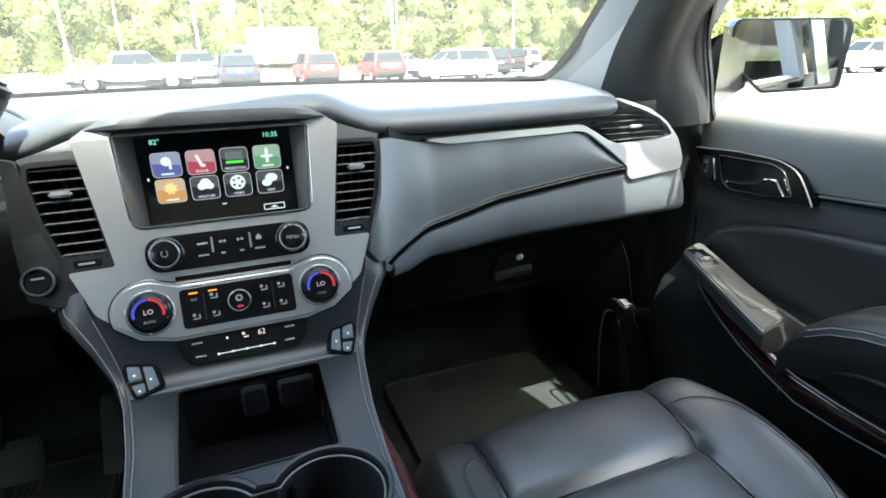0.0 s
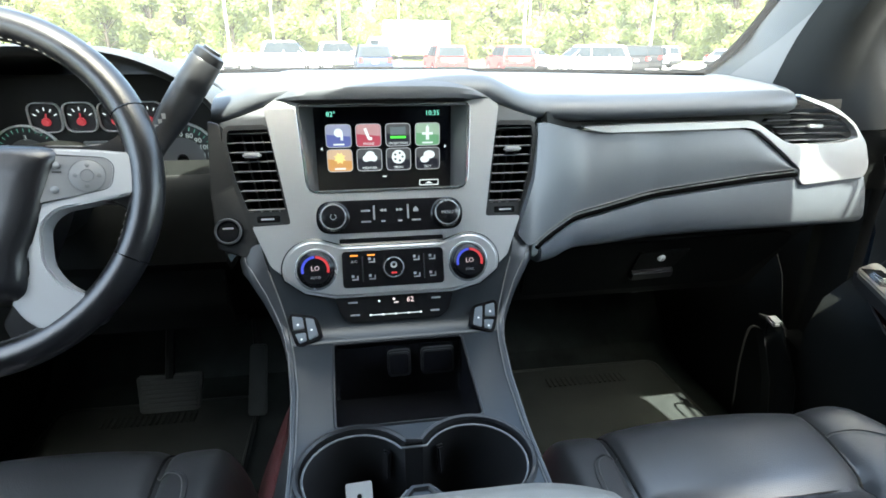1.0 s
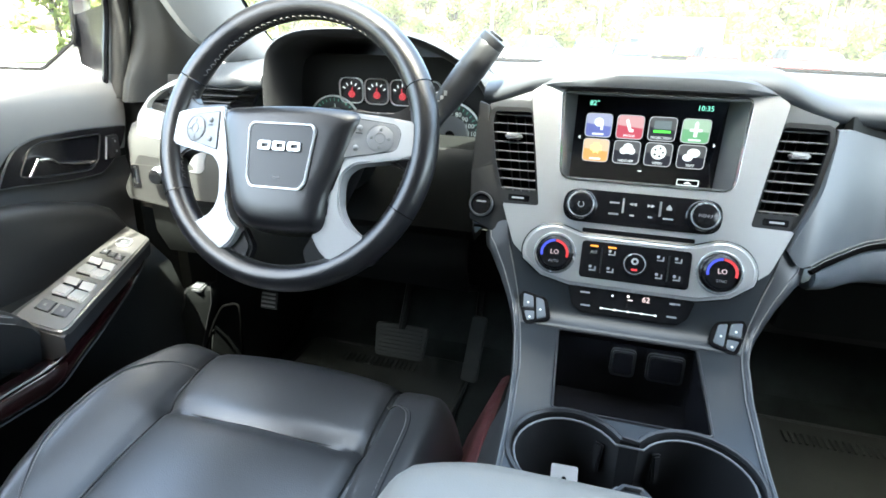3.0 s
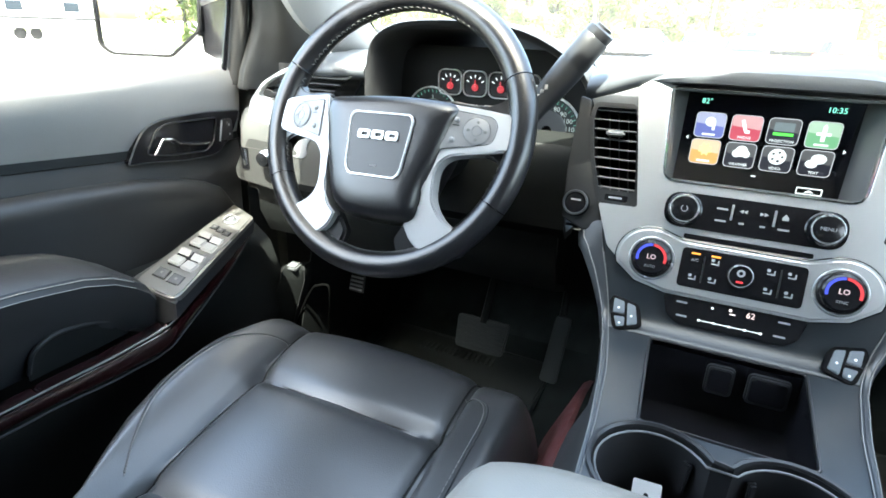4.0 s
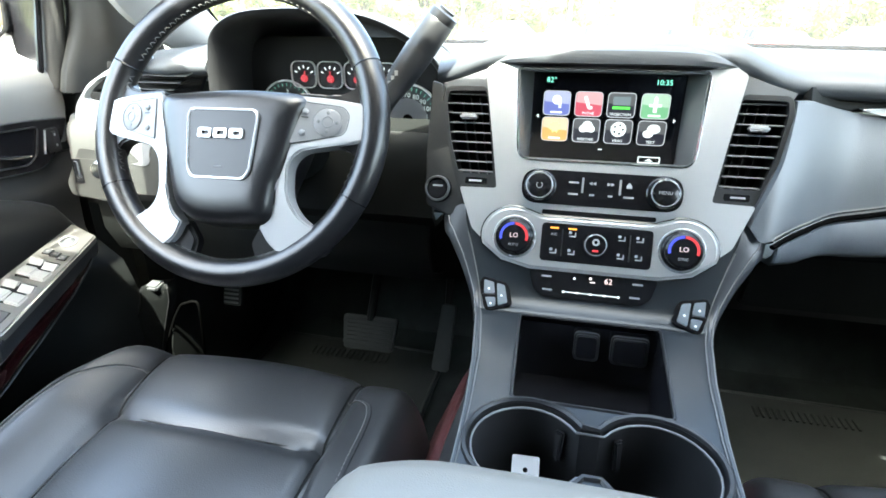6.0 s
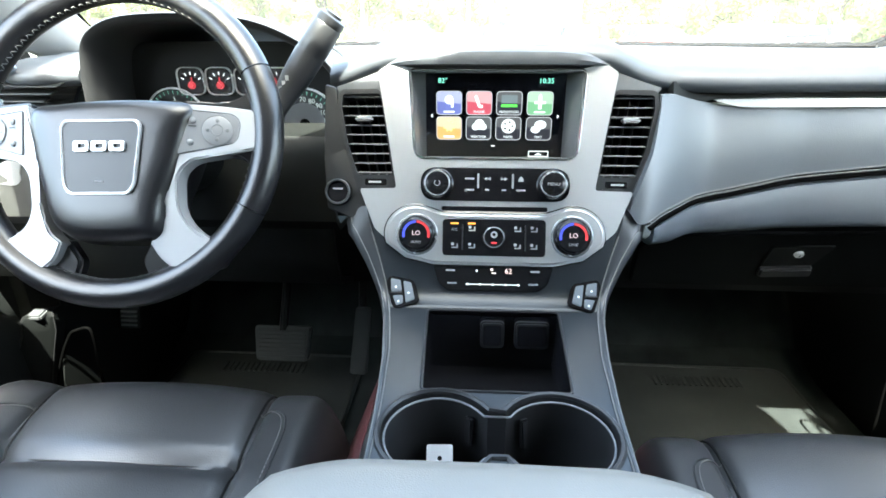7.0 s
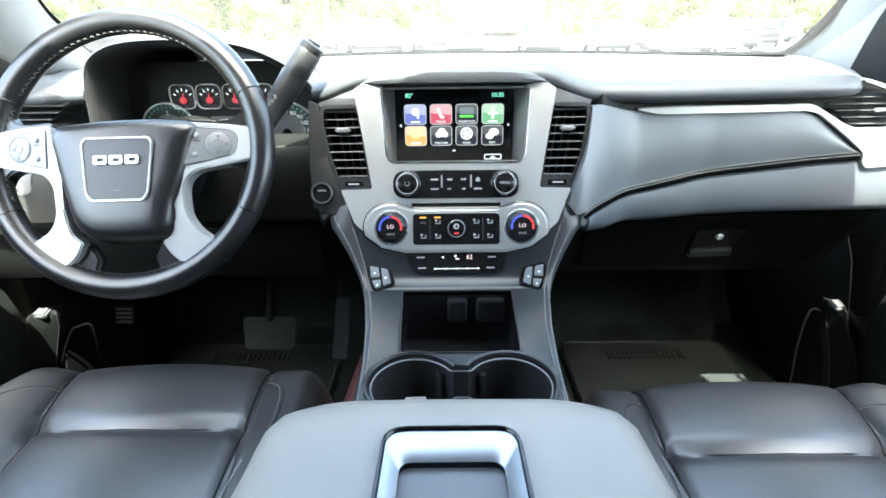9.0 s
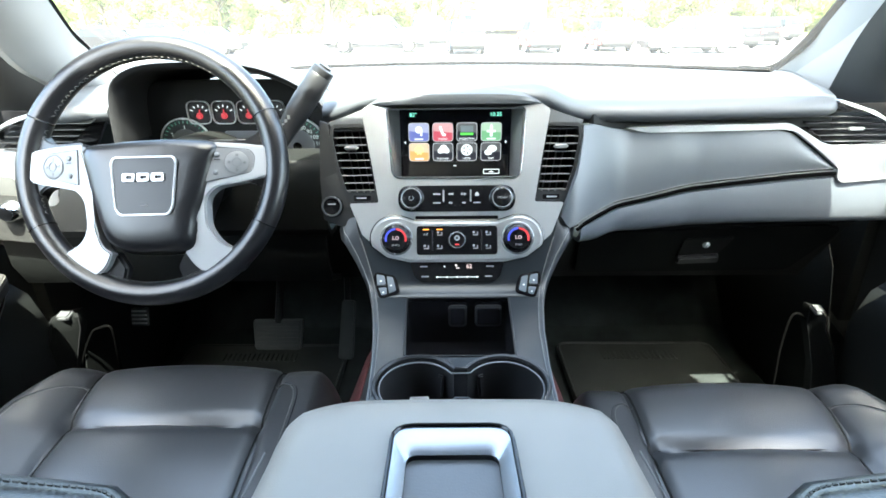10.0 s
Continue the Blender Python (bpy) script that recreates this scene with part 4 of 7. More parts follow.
for i, u in enumerate((-0.050, -0.017, 0.0, 0.018, 0.049)):
    if i in (0, 4):
        b = part("button", prism(rrect(0.024, 0.0085, 0.001, u, -0.0415), 0.005, 0.0058, STACK, 0.0004), GLOSS, aux)
        part("print", prism(rrect(0.011, 0.002, 0.0003, u, -0.0415), 0.0058, 0.0061, STACK), FAINT, b)
        b = part("button", prism(rrect(0.024, 0.0085, 0.001, u * 0.96, -0.0565), 0.005, 0.0058, STACK, 0.0004), GLOSS, aux)
        part("print", prism(rrect(0.011, 0.002, 0.0003, u * 0.96, -0.0565), 0.0058, 0.0061, STACK), FAINT, b)
part("sign", prism(rrect(0.0022, 0.0022, 0.0004, -0.019, -0.0415), 0.005, 0.0055, STACK), WHITE_LIT, aux)
bm = prism(rrect(0.003, 0.003, 0.001, -0.0015, -0.0400), 0.005, 0.0055, STACK)
prism(rrect(0.0055, 0.0013, 0.0003, 0.001, -0.0440), 0.005, 0.0055, STACK, bm=bm)
part("sign", bm, glow("pink_lit", (0.9, 0.75, 0.75), 0.8), aux)
words("display", "62", 0.0088, STACK @ shift(0.018, -0.0417, 0.0053), glow("pink_digits", (0.9, 0.65, 0.65), 0.8), aux)
part("scale", prism(rrect(0.060, 0.0008, 0.0003, 0.0, -0.0575), 0.005, 0.0056, STACK), WHITE_LIT, aux)
for i in range(5):
    part("scale_mark", prism(rrect(0.0024, 0.0022, 0.0005, -0.030 + i * 0.015, -0.0575), 0.005, 0.0062, STACK), WHITE_LIT, aux)

# ---- centre console ----
console = thing("centre_console", (0, -0.2, FLOOR), "grey satin centre console with storage bin and twin cup holders", "console")
FACE = spline([(0.0125, 1.312, 0.1500), (0.005, 1.293, 0.1470), (-0.002, 1.275, 0.1415), (-0.0095, 1.255, 0.1350), (-0.0150, 1.240, 0.1307), (-0.0195, 1.2290, 0.1275), (-0.0255, 1.2190, 0.1248), (-0.0340, 1.2120, 0.1226), (-0.046, 1.2072, 0.1198), (-0.0615, 1.2053, 0.1168)], 3)


def face_point(k, a):
    """A point of the console's face: k along its run, a across from -1 to 1."""
    y, z, xo = FACE[k]
    return V((a * xo, y, z))


part("face", thick(grid([[face_point(k, a) for a in span(-1, 1, 36)] for k in range(len(FACE) - 3)] + [[V((a * 0.1196, -0.0472, 1.2058)) for a in span(-1, 1, 36)]]), 0.005), CONSOLE, console)


def top_z(y):
    return 1.2055 + 0.045 * (y + 0.046)


edge_x = [(-0.34, 0.1005), (-0.274, 0.1012), (-0.21, 0.1020), (-0.133, 0.1065), (-0.074, 0.1146), (-0.0615, 0.1168), (-0.046, 0.1198)]
ys = span(-0.046, -0.34, 14)
plate = [(lerp(edge_x, y), y) for y in ys] + [(-lerp(edge_x, y), y) for y in ys[::-1]]
bin_hole = rounded([(-0.0690, -0.1915), (0.0695, -0.1915), (0.0750, -0.0490), (-0.0750, -0.0490)], 0.005)


def cup_outline(grow):
    """Two round wells joined by a narrower bridge."""
    r = 0.0465 + grow
    a0 = radians(32)
    left = [(-0.050 + r * math.cos(a), -0.243 + r * math.sin(a)) for a in span(a0, 2 * math.pi - a0, 26)]
    return left + [(-x, y) for x, y in left[::-1]]


bm = prism(plate[::-1], 0.0, 0.006, Matrix(), 0, 1, [bin_hole, cup_outline(0.004)[::-1]])
for v in bm.verts:
    v.co.z += top_z(v.co.y) - 0.006
part("top_plate", bm, CONSOLE, console)


def liner(loop, depth, name, mat, flare=0.0, label=""):
    rows = [[V((p[0], p[1], top_z(p[1]) - 0.001)) for p in loop], [V((p[0], p[1], top_z(p[1]) - depth * 0.4)) for p in loop]]
    cx, cy = sum(p[0] for p in loop) / len(loop), sum(p[1] for p in loop) / len(loop)
    rows.append([V((cx + (p[0] - cx) * (1 - flare), cy + (p[1] - cy) * (1 - flare), top_z(p[1]) - depth)) for p in loop])
    bm = grid(rows, None, True)
    bmesh.ops.contextual_create(bm, geom=[e for e in bm.edges if all(v.co.z < top_z(v.co.y) - depth * 0.9 for v in e.verts)])
    return part(name, bm, mat, console, label)


bin_part = liner(bin_hole, 0.075, "storage_bin", GLOSS, 0.02, "gloss black storage bin")
liner(cup_outline(0.003), 0.085, "cup_holder", DARKKEY, 0.10, "black twin cup holder well")
part("cup_rim", tube([V((p[0], p[1], top_z(p[1]) + 0.0005)) for p in cup_outline(0.0045)], 0.0028, True, 6), DARKKEY, console, "grey rim round the cup holders")
part("cup_rim", tube([V((p[0], p[1], top_z(p[1]) - 0.004)) for p in cup_outline(-0.001)], 0.0011, True, 6), STRIP, console, "fine grey edge inside the rim")
part("bin_edge", tube([V((p.x, p.y, top_z(p.y) + 0.0003)) for p in bin_hole], 0.0015, True, 6), DARKKEY, console)
for s in (1, -1):
    part("grip_tab", prism(rounded([(-0.003, -0.016), (0.003, -0.016), (0.004, 0.014), (-0.004, 0.014)], 0.002), 0.0, 0.004, frame_at((s * 0.024 + 0.0005, -0.206, 1.168), (1, s * 0.5, 0), (0, 0.1, 1)), 0.0015), DARKKEY, console, "grey rubber grip tab")
# saddle between the cups
part("cup_saddle", prism(rounded([(-0.036, -0.305), (0.036, -0.305), (0.018, -0.272), (0.010, -0.266), (-0.010, -0.266), (-0.018, -0.272)], 0.006), 1.175, 1.192, Matrix(), 0.004), CONSOLE, console)
for u in (0.0, 0.0452):
    w = 0.0275 if u < 0.02 else 0.0395
    cf = frame_at((u, -0.0555, 1.180), (1, 0, 0), (0, 0.12, 1))
    c = part("socket_cap", prism(rrect(w, 0.033, 0.006), 0.0, 0.006, cf, 0.002), LEVER, bin_part, "grey socket cap")
    part("cap_face", prism(rrect(w - 0.007, 0.025, 0.004), 0.006, 0.0075, cf, 0.001), GLOSS, c)
# stitched leather edges, and skirts down to the floor
outer_x = [(1.1951, 0.1055), (1.1981, 0.1080), (1.2016, 0.1147), (1.2043, 0.1232), (1.2053, 0.1258), (1.2072, 0.1285), (1.2120, 0.1318), (1.2190, 0.1350), (1.2290, 0.1395), (1.240, 0.1445), (1.255, 0.1515), (1.275, 0.1634), (1.293, 0.1735), (1.312, 0.1770)]
for side in (1, -1):
    run = [V((xo, y, z)) for y, z, xo in FACE[:-1]] + [V((lerp(edge_x, y), y, top_z(y))) for y in (-0.0615, -0.074, -0.10, -0.133, -0.17, -0.21, -0.25, -0.29, -0.34)] + [V((0.100, -0.60, 1.17))]
    wide = [lerp(outer_x, p.z) - p.x for p in run]
    rows, skirt, line_a, line_b = [], [], [], []
    for i, (p, w) in enumerate(zip(run, wide)):
        drop = V((0, 0.004, -0.015)) * max(0.0, 1 - i / 5)      # the upper end is cut on a slant
        rows.append([V((side * (p.x + w * k), p.y, p.z + dz)) + drop * k for k, dz in ((0.0, -0.004), (0.06, 0.0005), (0.35, 0.0022), (0.7, 0.0020), (0.95, -0.001), (1.06, -0.006))])
        line_a.append(V((side * (p.x + w * 0.86), p.y, p.z + 0.0012)) + drop * 0.86)
        line_b.append(V((side * (p.x + w * 0.10), p.y, p.z + 0.0012)) + drop * 0.1)
        q = rows[-1][-1]
        foot = min(q.y + 0.06, 0.2)
        back = min(1.0, max(0.0, (-0.02 - p.y) / 0.12))        # the lower side swells out behind the stack
        tuck = 1 - back
        skirt.append([q, q + V((side * (0.002 - 0.014 * tuck), 0.002 + 0.012 * tuck, -0.012)), q + V((side * (0.002 + 0.006 * back - 0.040 * tuck), 0.006 + 0.03 * tuck, -0.045)), V((side * (0.112 + 0.034 * back), foot, 1.065)), V((side * (0.114 + 0.036 * back), foot, FLOOR))])
    part("side_roll", grid([r + [V((r[-1].x, r[-1].y, r[-1].z - 0.004)), V((r[0].x, r[0].y, r[0].z - 0.006))] for r in rows], None, True, True), ROLL, console, "dark grey stitched leather edge")
    part("skirt", slab(skirt, (-side * 0.005, 0, 0)), SKIRT, console, "dark grey console side")
    part("stitching", tube(spline(line_a, 2), 0.0006, seg=5), STITCH, console, "light grey thread")
    part("stitching", tube(spline(line_b[5:], 2), 0.0006, seg=5), STITCH, console, "light grey thread")
    rows = [[V((side * 0.149, y, z + 0.058)), V((side * 0.158, y, z + 0.050)), V((side * 0.196, y, z - 0.045)), V((side * 0.200, y, FLOOR))] for y, z in ((0.12, 0.96), (0.05, 0.985), (-0.05, 1.0), (-0.30, 1.01), (-0.95, 1.01))]
    part("carpet_edge", slab(rows, (-side * 0.006, 0, 0)), RED, console, "dark red carpeted lower side")
tag_card = part("paper_card", prism(rounded([(-0.012, -0.022), (0.012, -0.022), (0.012, 0.022), (-0.012, 0.022)], 0.002), 0, 0.0008, frame_at((-0.050, -0.226, 1.138), (1, 0.05, 0), (0, 0.75, 0.66)), 0, 1, [disc(0.0022, 0.0, 0.010, 10)]), shader("white_card", (0.75, 0.75, 0.74), 0.6, var=0.05))
tagged(tag_card, "white paper card with a punched hole in the cup holder", "card")

# armrest box
arm = thing("armrest", (-0.012, -0.6, FLOOR), "black padded armrest lid with a silver-framed tray", "armrest")
AX = -0.012
rows = []
cols = span(-1, -0.40, 10) + [-0.355, -0.330] + span(-0.29, 0.29, 6) + [0.330, 0.355] + span(0.40, 1, 10)
for y, k, sunk in ((-0.296, 0.0, 0), (-0.294, 0.55, 0), (-0.297, 0.80, 0), (-0.305, 0.93, 0), (-0.320, 1.0, 0), (-0.340, 1.0, 0), (-0.356, 1.0, 0), (-0.361, 1.0, 1), (-0.40, 1.0, 1), (-0.50, 1.0, 1), (-0.590, 1.0, 1), (-0.597, 1.0, 0), (-0.70, 0.98, 0), (-0.95, 0.98, 0)):
    hw = 0.182 + 0.008 * max(0, min(1, (-y - 0.33) / 0.12)) if y < -0.33 else 0.182 - 0.012 * (1 - k)
    row = []
    for a in cols:
        fx = abs(a)
        yy = y - 0.036 * max(0, fx - 0.45) ** 2 / 0.3
        drop = 0.055 * max(0, (fx - 0.80) / 0.20) ** 2.2 if fx > 0.80 else 0
        z = 1.135 + (1.226 + 0.004 * (1 - fx ** 2) + max(0, (-y - 0.34)) * 0.03 - 1.135) * k - drop * k
        x = a * hw
        if 0.32 < fx < 0.36:
            x = math.copysign(0.0495 if fx < 0.34 else 0.0535, a)
        if sunk and abs(x) < 0.050:
            z -= 0.045
        row.append(V((AX + x, yy, z)))
    row = [V((row[0].x, row[0].y - 0.01, 1.05))] + row + [V((row[-1].x, row[-1].y - 0.01, 1.05))]
    rows.append(row)
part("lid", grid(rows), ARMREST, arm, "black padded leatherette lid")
part("box", block((0.30, 0.62, 0.36), Matrix.Translation((AX, -0.64, 0.93)), 0.02), PLASTIC, arm)
tray_o = rounded([(-0.0575, -0.60), (0.0575, -0.60), (0.0545, -0.355), (-0.0545, -0.355)], 0.019)
tray_m = rounded([(-0.0550, -0.597), (0.0550, -0.597), (0.0530, -0.3568), (-0.0530, -0.3568)], 0.018)
tray_i = rounded([(-0.0430, -0.585), (0.0430, -0.585), (0.0410, -0.3835), (-0.0410, -0.3835)], 0.010)


def arm_z(y):
    return 1.2305 + max(0, -y - 0.34) * 0.03


loops = []
for loop, dz in ((tray_o, -0.001), (tray_o, 0.0014), (tray_m, 0.0016), (tray_i, -0.008), (tray_i, -0.016)):
    loops.append([V((AX + p.x, p.y, arm_z(p.y) + dz)) for p in loop])
part("tray_frame", grid(loops[:4], None, True), TRAY, arm, "polished silver tray frame")
# dark bead that draws the shadow round the tray frame
part("tray_shade", tube([p + V((0, 0, 0.0006)) for p in loops[1]], 0.0022, True, 6), GLOSS, arm, "dark bead for the shadow round the tray")
part("tray_wall", grid(loops[3:], None, True), GLOSS, arm)
part("tray_floor", prism([(AX + p.x, p.y) for p in tray_i], 1.195, 1.2180, Matrix()), MATGREY, arm, "grey ribbed rubber tray floor")
for s in (1, -1):
    pts = [V((AX + s * (0.1795 + 0.007 * max(0, min(1, (-y - 0.33) / 0.12))), y - 0.02, arm_z(y) - 0.030)) for y in span(-0.335, -0.6, 10)]
    part("stitching", tube(pts, 0.001, seg=5), STITCH, arm, "light grey thread")

# ---- dash, driver's side ----
part("trim_end_cap", end_cap(-1), SILVER, dash, "satin silver end cap")
side_vent(-1, 0.036)
# knee panel, one sheet in two colours: pale where lit, black where shaded
rows = []
for x in span(-0.80, -0.215, 36):
    rows.append([V((x, 0.16, 1.375)), V((x, 0.122, 1.365)), V((x, 0.112, 1.35)), V((x, 0.108, 1.31)), V((x, 0.112, 1.262)), V((x, 0.125, 1.248)), V((x, 0.17, 1.244))])
part("knee_panel", thick(grid(rows[:24]), -0.01), KNEE_LIT, dash)
part("shaded_knee_panel", thick(grid(rows[23:]), -0.01), PLASTIC, dash)
rows = []
for x in span(-0.79, -0.225, 16):
    rows.append([V((x, 0.145, 1.243)), V((x, 0.128, 1.236)), V((x, 0.130, 1.19)), V((x, 0.15, 1.15)), V((x, 0.22, 1.12))])
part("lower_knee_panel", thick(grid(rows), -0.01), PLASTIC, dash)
lsw = part("light_switch_panel", prism(rounded([(-0.822, 1.268), (-0.818, 1.248), (-0.712, 1.236), (-0.706, 1.325), (-0.782, 1.330)], 0.008), 0.0, 0.012, frame_at((0, 0.110, 0), (1, 0, 0), (0, 0, 1)), 0.003), SAIL, dash)
part("light_switch", lathe([(0, 0.018), (0.012, 0.018), (0.015, 0.014), (0.017, 0.004), (0.019, 0.0)], frame_at((-0.738, 0.098, 1.297), (1, 0, 0), (0, 0, 1)), 24), CHROME, lsw, "round bright headlamp switch")
part("slot", block((0.020, 0.004, 0.042), Matrix.Translation((-0.792, 0.0985, 1.290)), 0.002), GLOSS, lsw)
part("wheel_key", block((0.010, 0.006, 0.030), Matrix.Translation((-0.792, 0.097, 1.292)), 0.002), CHROME, lsw)

# ---- instrument cluster ----
GAUGE_RED = glow("dim_red", (0.62, 0.06, 0.08), 0.5)
cluster = thing("instrument_cluster", (-0.38, 0.2, 1.44), "black hooded instrument cluster with lit round gauges", "instrument cluster")
arch = spline([(-0.570, 1.400), (-0.566, 1.455), (-0.552, 1.497), (-0.510, 1.521), (-0.443, 1.5285), (-0.355, 1.526), (-0.295, 1.514), (-0.242, 1.487), (-0.212, 1.458), (-0.203, 1.42)], 5)
arch = [V((p.x, p.y, 0)) for p in arch]
rows = []
cx, cz = -0.38, 1.40
for y, k, dz in ((0.30, 0.90, -0.01), (0.20, 0.93, -0.006), (0.145, 0.945, -0.006), (0.132, 0.965, -0.003), (0.128, 0.985, 0), (0.132, 1.0, 0), (0.18, 1.01, 0.0), (0.30, 1.0, -0.012), (0.42, 0.96, -0.04)):
    rows.append([V((cx + (p.x - cx) * k, y + 0.10 * abs(p.x - cx) ** 2 * 4, cz + (p.y - cz) * k + dz)) for p in arch])
# one hood in two tones: lining darker for shade, top paler for light
part("hood_lining", grid(rows[:5]), KNEE, cluster, "grained hood lining, darker for the shade under the hood")
part("hood", grid(rows[4:]), HOOD_LIT, cluster, "dark grey grained hood top, paler for the light on it")
CL = frame_at((-0.38, 0.242, 1.40), (1, 0, 0), (0, -0.05, 1))
part("face", prism(rounded([(-0.185, -0.07), (0.165, -0.07), (0.160, 0.07), (0.13, 0.09), (-0.15, 0.09), (-0.18, 0.07)], 0.02), -0.012, 0.0, CL, 0.002), GAUGE_BACK, cluster, "matte black gauge face")
part("cowl", thick(grid([[V((x, 0.125, 1.366)), V((x, 0.17, 1.352)), V((x, 0.25, 1.325))] for x in span(-0.57, -0.20, 8)]), 0.008), PLASTIC, cluster)


def gauge(u, v, r, name, marks, start_a, end_a, needle_a, lit, numbers=()):
    g = part(name, prism(disc(r, u, v, 40), 0.0, 0.004, CL, 0, 1, [disc(r * 0.95, u, v, 40)]), GAUGE_RING, cluster, "round gauge with a bright ring")
    part("dial", prism(disc(r * 0.95, u, v, 40), 0.0, 0.0008, CL), GAUGE_FACE, g)
    part("dial_centre", prism(disc(r * 0.58, u, v, 32), 0.0008, 0.0011, CL), STRIP, g, "lighter grey dial centre")
    bm = bmesh.new()
    for i in range(marks):
        a = radians(start_a + (end_a - start_a) * i / (marks - 1))
        m = CL @ shift(u, v) @ Matrix.Rotation(a, 4, "Z")
        prism(rrect(r * 0.10, r * 0.02, 0.0001, r * 0.84, 0), 0.0008, 0.0012, m, bm=bm)
    part("scale", bm, lit, g)
    m = CL @ shift(u, v) @ Matrix.Rotation(radians(needle_a), 4, "Z")
    nd = prism([(-r * 0.12, -r * 0.035), (r * 0.72, -r * 0.012), (r * 0.72, r * 0.012), (-r * 0.12, r * 0.035)], 0.003, 0.0038, m)
    part("needle", nd, RED_LIT, g, "red needle")
    part("hub", lathe([(0, 0.0055), (r * 0.12, 0.0055), (r * 0.15, 0.002)], CL @ shift(u, v), 16), GLOSS, g)
    for text, a, k in numbers:
        words("number", text, r * 0.19, CL @ shift(u + r * k * math.cos(radians(a)), v + r * k * math.sin(radians(a)), 0.001), DIM_LIT, g)


for i, u in enumerate((-0.080, -0.0352, 0.0096, 0.0544)):
    sq = part("gauge_surround", prism(rrect(0.0425, 0.0415, 0.013, u, 0.034, 6), 0.0, 0.005, CL, 0.0008, 1, [rrect(0.0398, 0.0388, 0.012, u, 0.034, 6)]), GAUGE_RING, cluster, "bright rounded gauge surround")
    bm = bmesh.new()
    for j in range(5):
        a = radians(150 - j * 30)
        prism(rrect(0.0045, 0.0014, 0.0001, 0.0155, 0), 0.0008, 0.0013, CL @ shift(u, 0.030) @ Matrix.Rotation(a, 4, "Z"), bm=bm)
    part("scale", bm, WHITE_LIT, sq)
    part("needle", prism([(-0.003, -0.0016), (0.012, -0.0008), (0.012, 0.0008), (-0.003, 0.0016)], 0.003, 0.0038, CL @ shift(u, 0.028) @ Matrix.Rotation(radians(78 + 8 * i), 4, "Z")), GAUGE_RED, sq, "red needle")
    part("dial", prism(rrect(0.0398, 0.0388, 0.012, u, 0.034, 6), 0.0, 0.0006, CL), GAUGE_FACE, sq)
    part("hub", lathe([(0, 0.005), (0.0050, 0.005), (0.0060, 0.001)], CL @ shift(u, 0.028), 14), GAUGE_RED, sq)
gauge(-0.113, -0.023, 0.048, "tachometer", 25, 220, -40, 215, TICK_LIT, (("2", 145, 0.62), ("3", 90, 0.62), ("4", 40, 0.62)))
gauge(0.090, -0.030, 0.056, "speedometer", 29, 220, -40, 219, TICK_LIT, (("70", 90, 0.66), ("80", 68, 0.66), ("90", 48, 0.66), ("100", 28, 0.66), ("110", 8, 0.66), ("120", -12, 0.66), ("140", -34, 0.66)))
part("info_display", prism(rrect(0.068, 0.036, 0.003, -0.006, -0.018), 0.0, 0.002, CL, 0.0005), shader("dim_display", (0.22, 0.225, 0.23), 0.3), cluster, "dim grey information display")

# ---- steering wheel ----
TILT_W = radians(24.3)
WH = frame_at((-0.4275, -0.012, 1.393), (1, 0, 0), (0, math.sin(TILT_W), math.cos(TILT_W))) @ Matrix.Rotation(radians(1.0), 4, "Z")
wheel = thing("steering_wheel", (-0.430, 0.0, 1.393), "black leather steering wheel with silver spokes and light stitching", "steering wheel")
RW, RT = 0.1745, 0.0168
rim = []
for i in range(97):
    a = 2 * math.pi * i / 96
    rim.append(WH @ V((RW * math.cos(a), RW * math.sin(a), 0)))
part("rim", tube(rim[:-1], RT, True, 16), WHEEL_LEATHER, wheel, "black leather rim")
for a in (25, 155, 207, 333):
    m = WH @ Matrix.Rotation(radians(a), 4, "Z") @ shift(RW, 0, 0)
    part("rim_seam", tube([m @ V((RT * 1.01 * math.cos(b), 0, RT * 1.01 * math.sin(b))) for b in span(0, 2 * math.pi, 16)[:-1]], 0.0008, True, 5), GLOSS, wheel)
for a0, a1 in ((28, 152), (158, 204), (240, 300), (336, 382)):
    bm = bmesh.new()
    n = int((a1 - a0) / 1.6)
    for i in range(n):
        a, b = radians(a0 + i * 1.6), radians(a0 + i * 1.6 + 1.1)
        p = WH @ V(((RW - RT * 0.97) * math.cos(a), (RW - RT * 0.97) * math.sin(a), 0.007 if i % 2 else 0.001))
        q = WH @ V(((RW - RT * 0.97) * math.cos(b), (RW - RT * 0.97) * math.sin(b), 0.001 if i % 2 else 0.007))
        tube([p, q], 0.0006, seg=4, bm=bm)
    part("stitching", bm, STITCH, wheel, "light grey thread")
hub = spline([(-0.092, 0.033), (-0.055, 0.041), (0.0, 0.0445), (0.05, 0.044), (0.094, 0.037), (0.091, 0.010), (0.080, -0.031), (0.067, -0.066), (0.060, -0.103), (0.040, -0.112), (0.0, -0.1145), (-0.036, -0.111), (-0.061, -0.094), (-0.074, -0.058), (-0.086, -0.012)], 6, True)
HB = WH @ shift(0.008, -0.006)
rows = []
for k, w in ((0.96, -0.03), (1.0, -0.015), (1.005, 0.004), (0.99, 0.017), (0.955, 0.026), (0.90, 0.0315), (0.80, 0.0350), (0.60, 0.0365), (0.30, 0.0370), (0.02, 0.0370)):
    rows.append([HB @ V((p.x * k, -0.03 + (p.y + 0.03) * k, w)) for p in hub])
part("hub", grid(rows, None, True, True), WHEEL_LEATHER, wheel, "black padded hub")
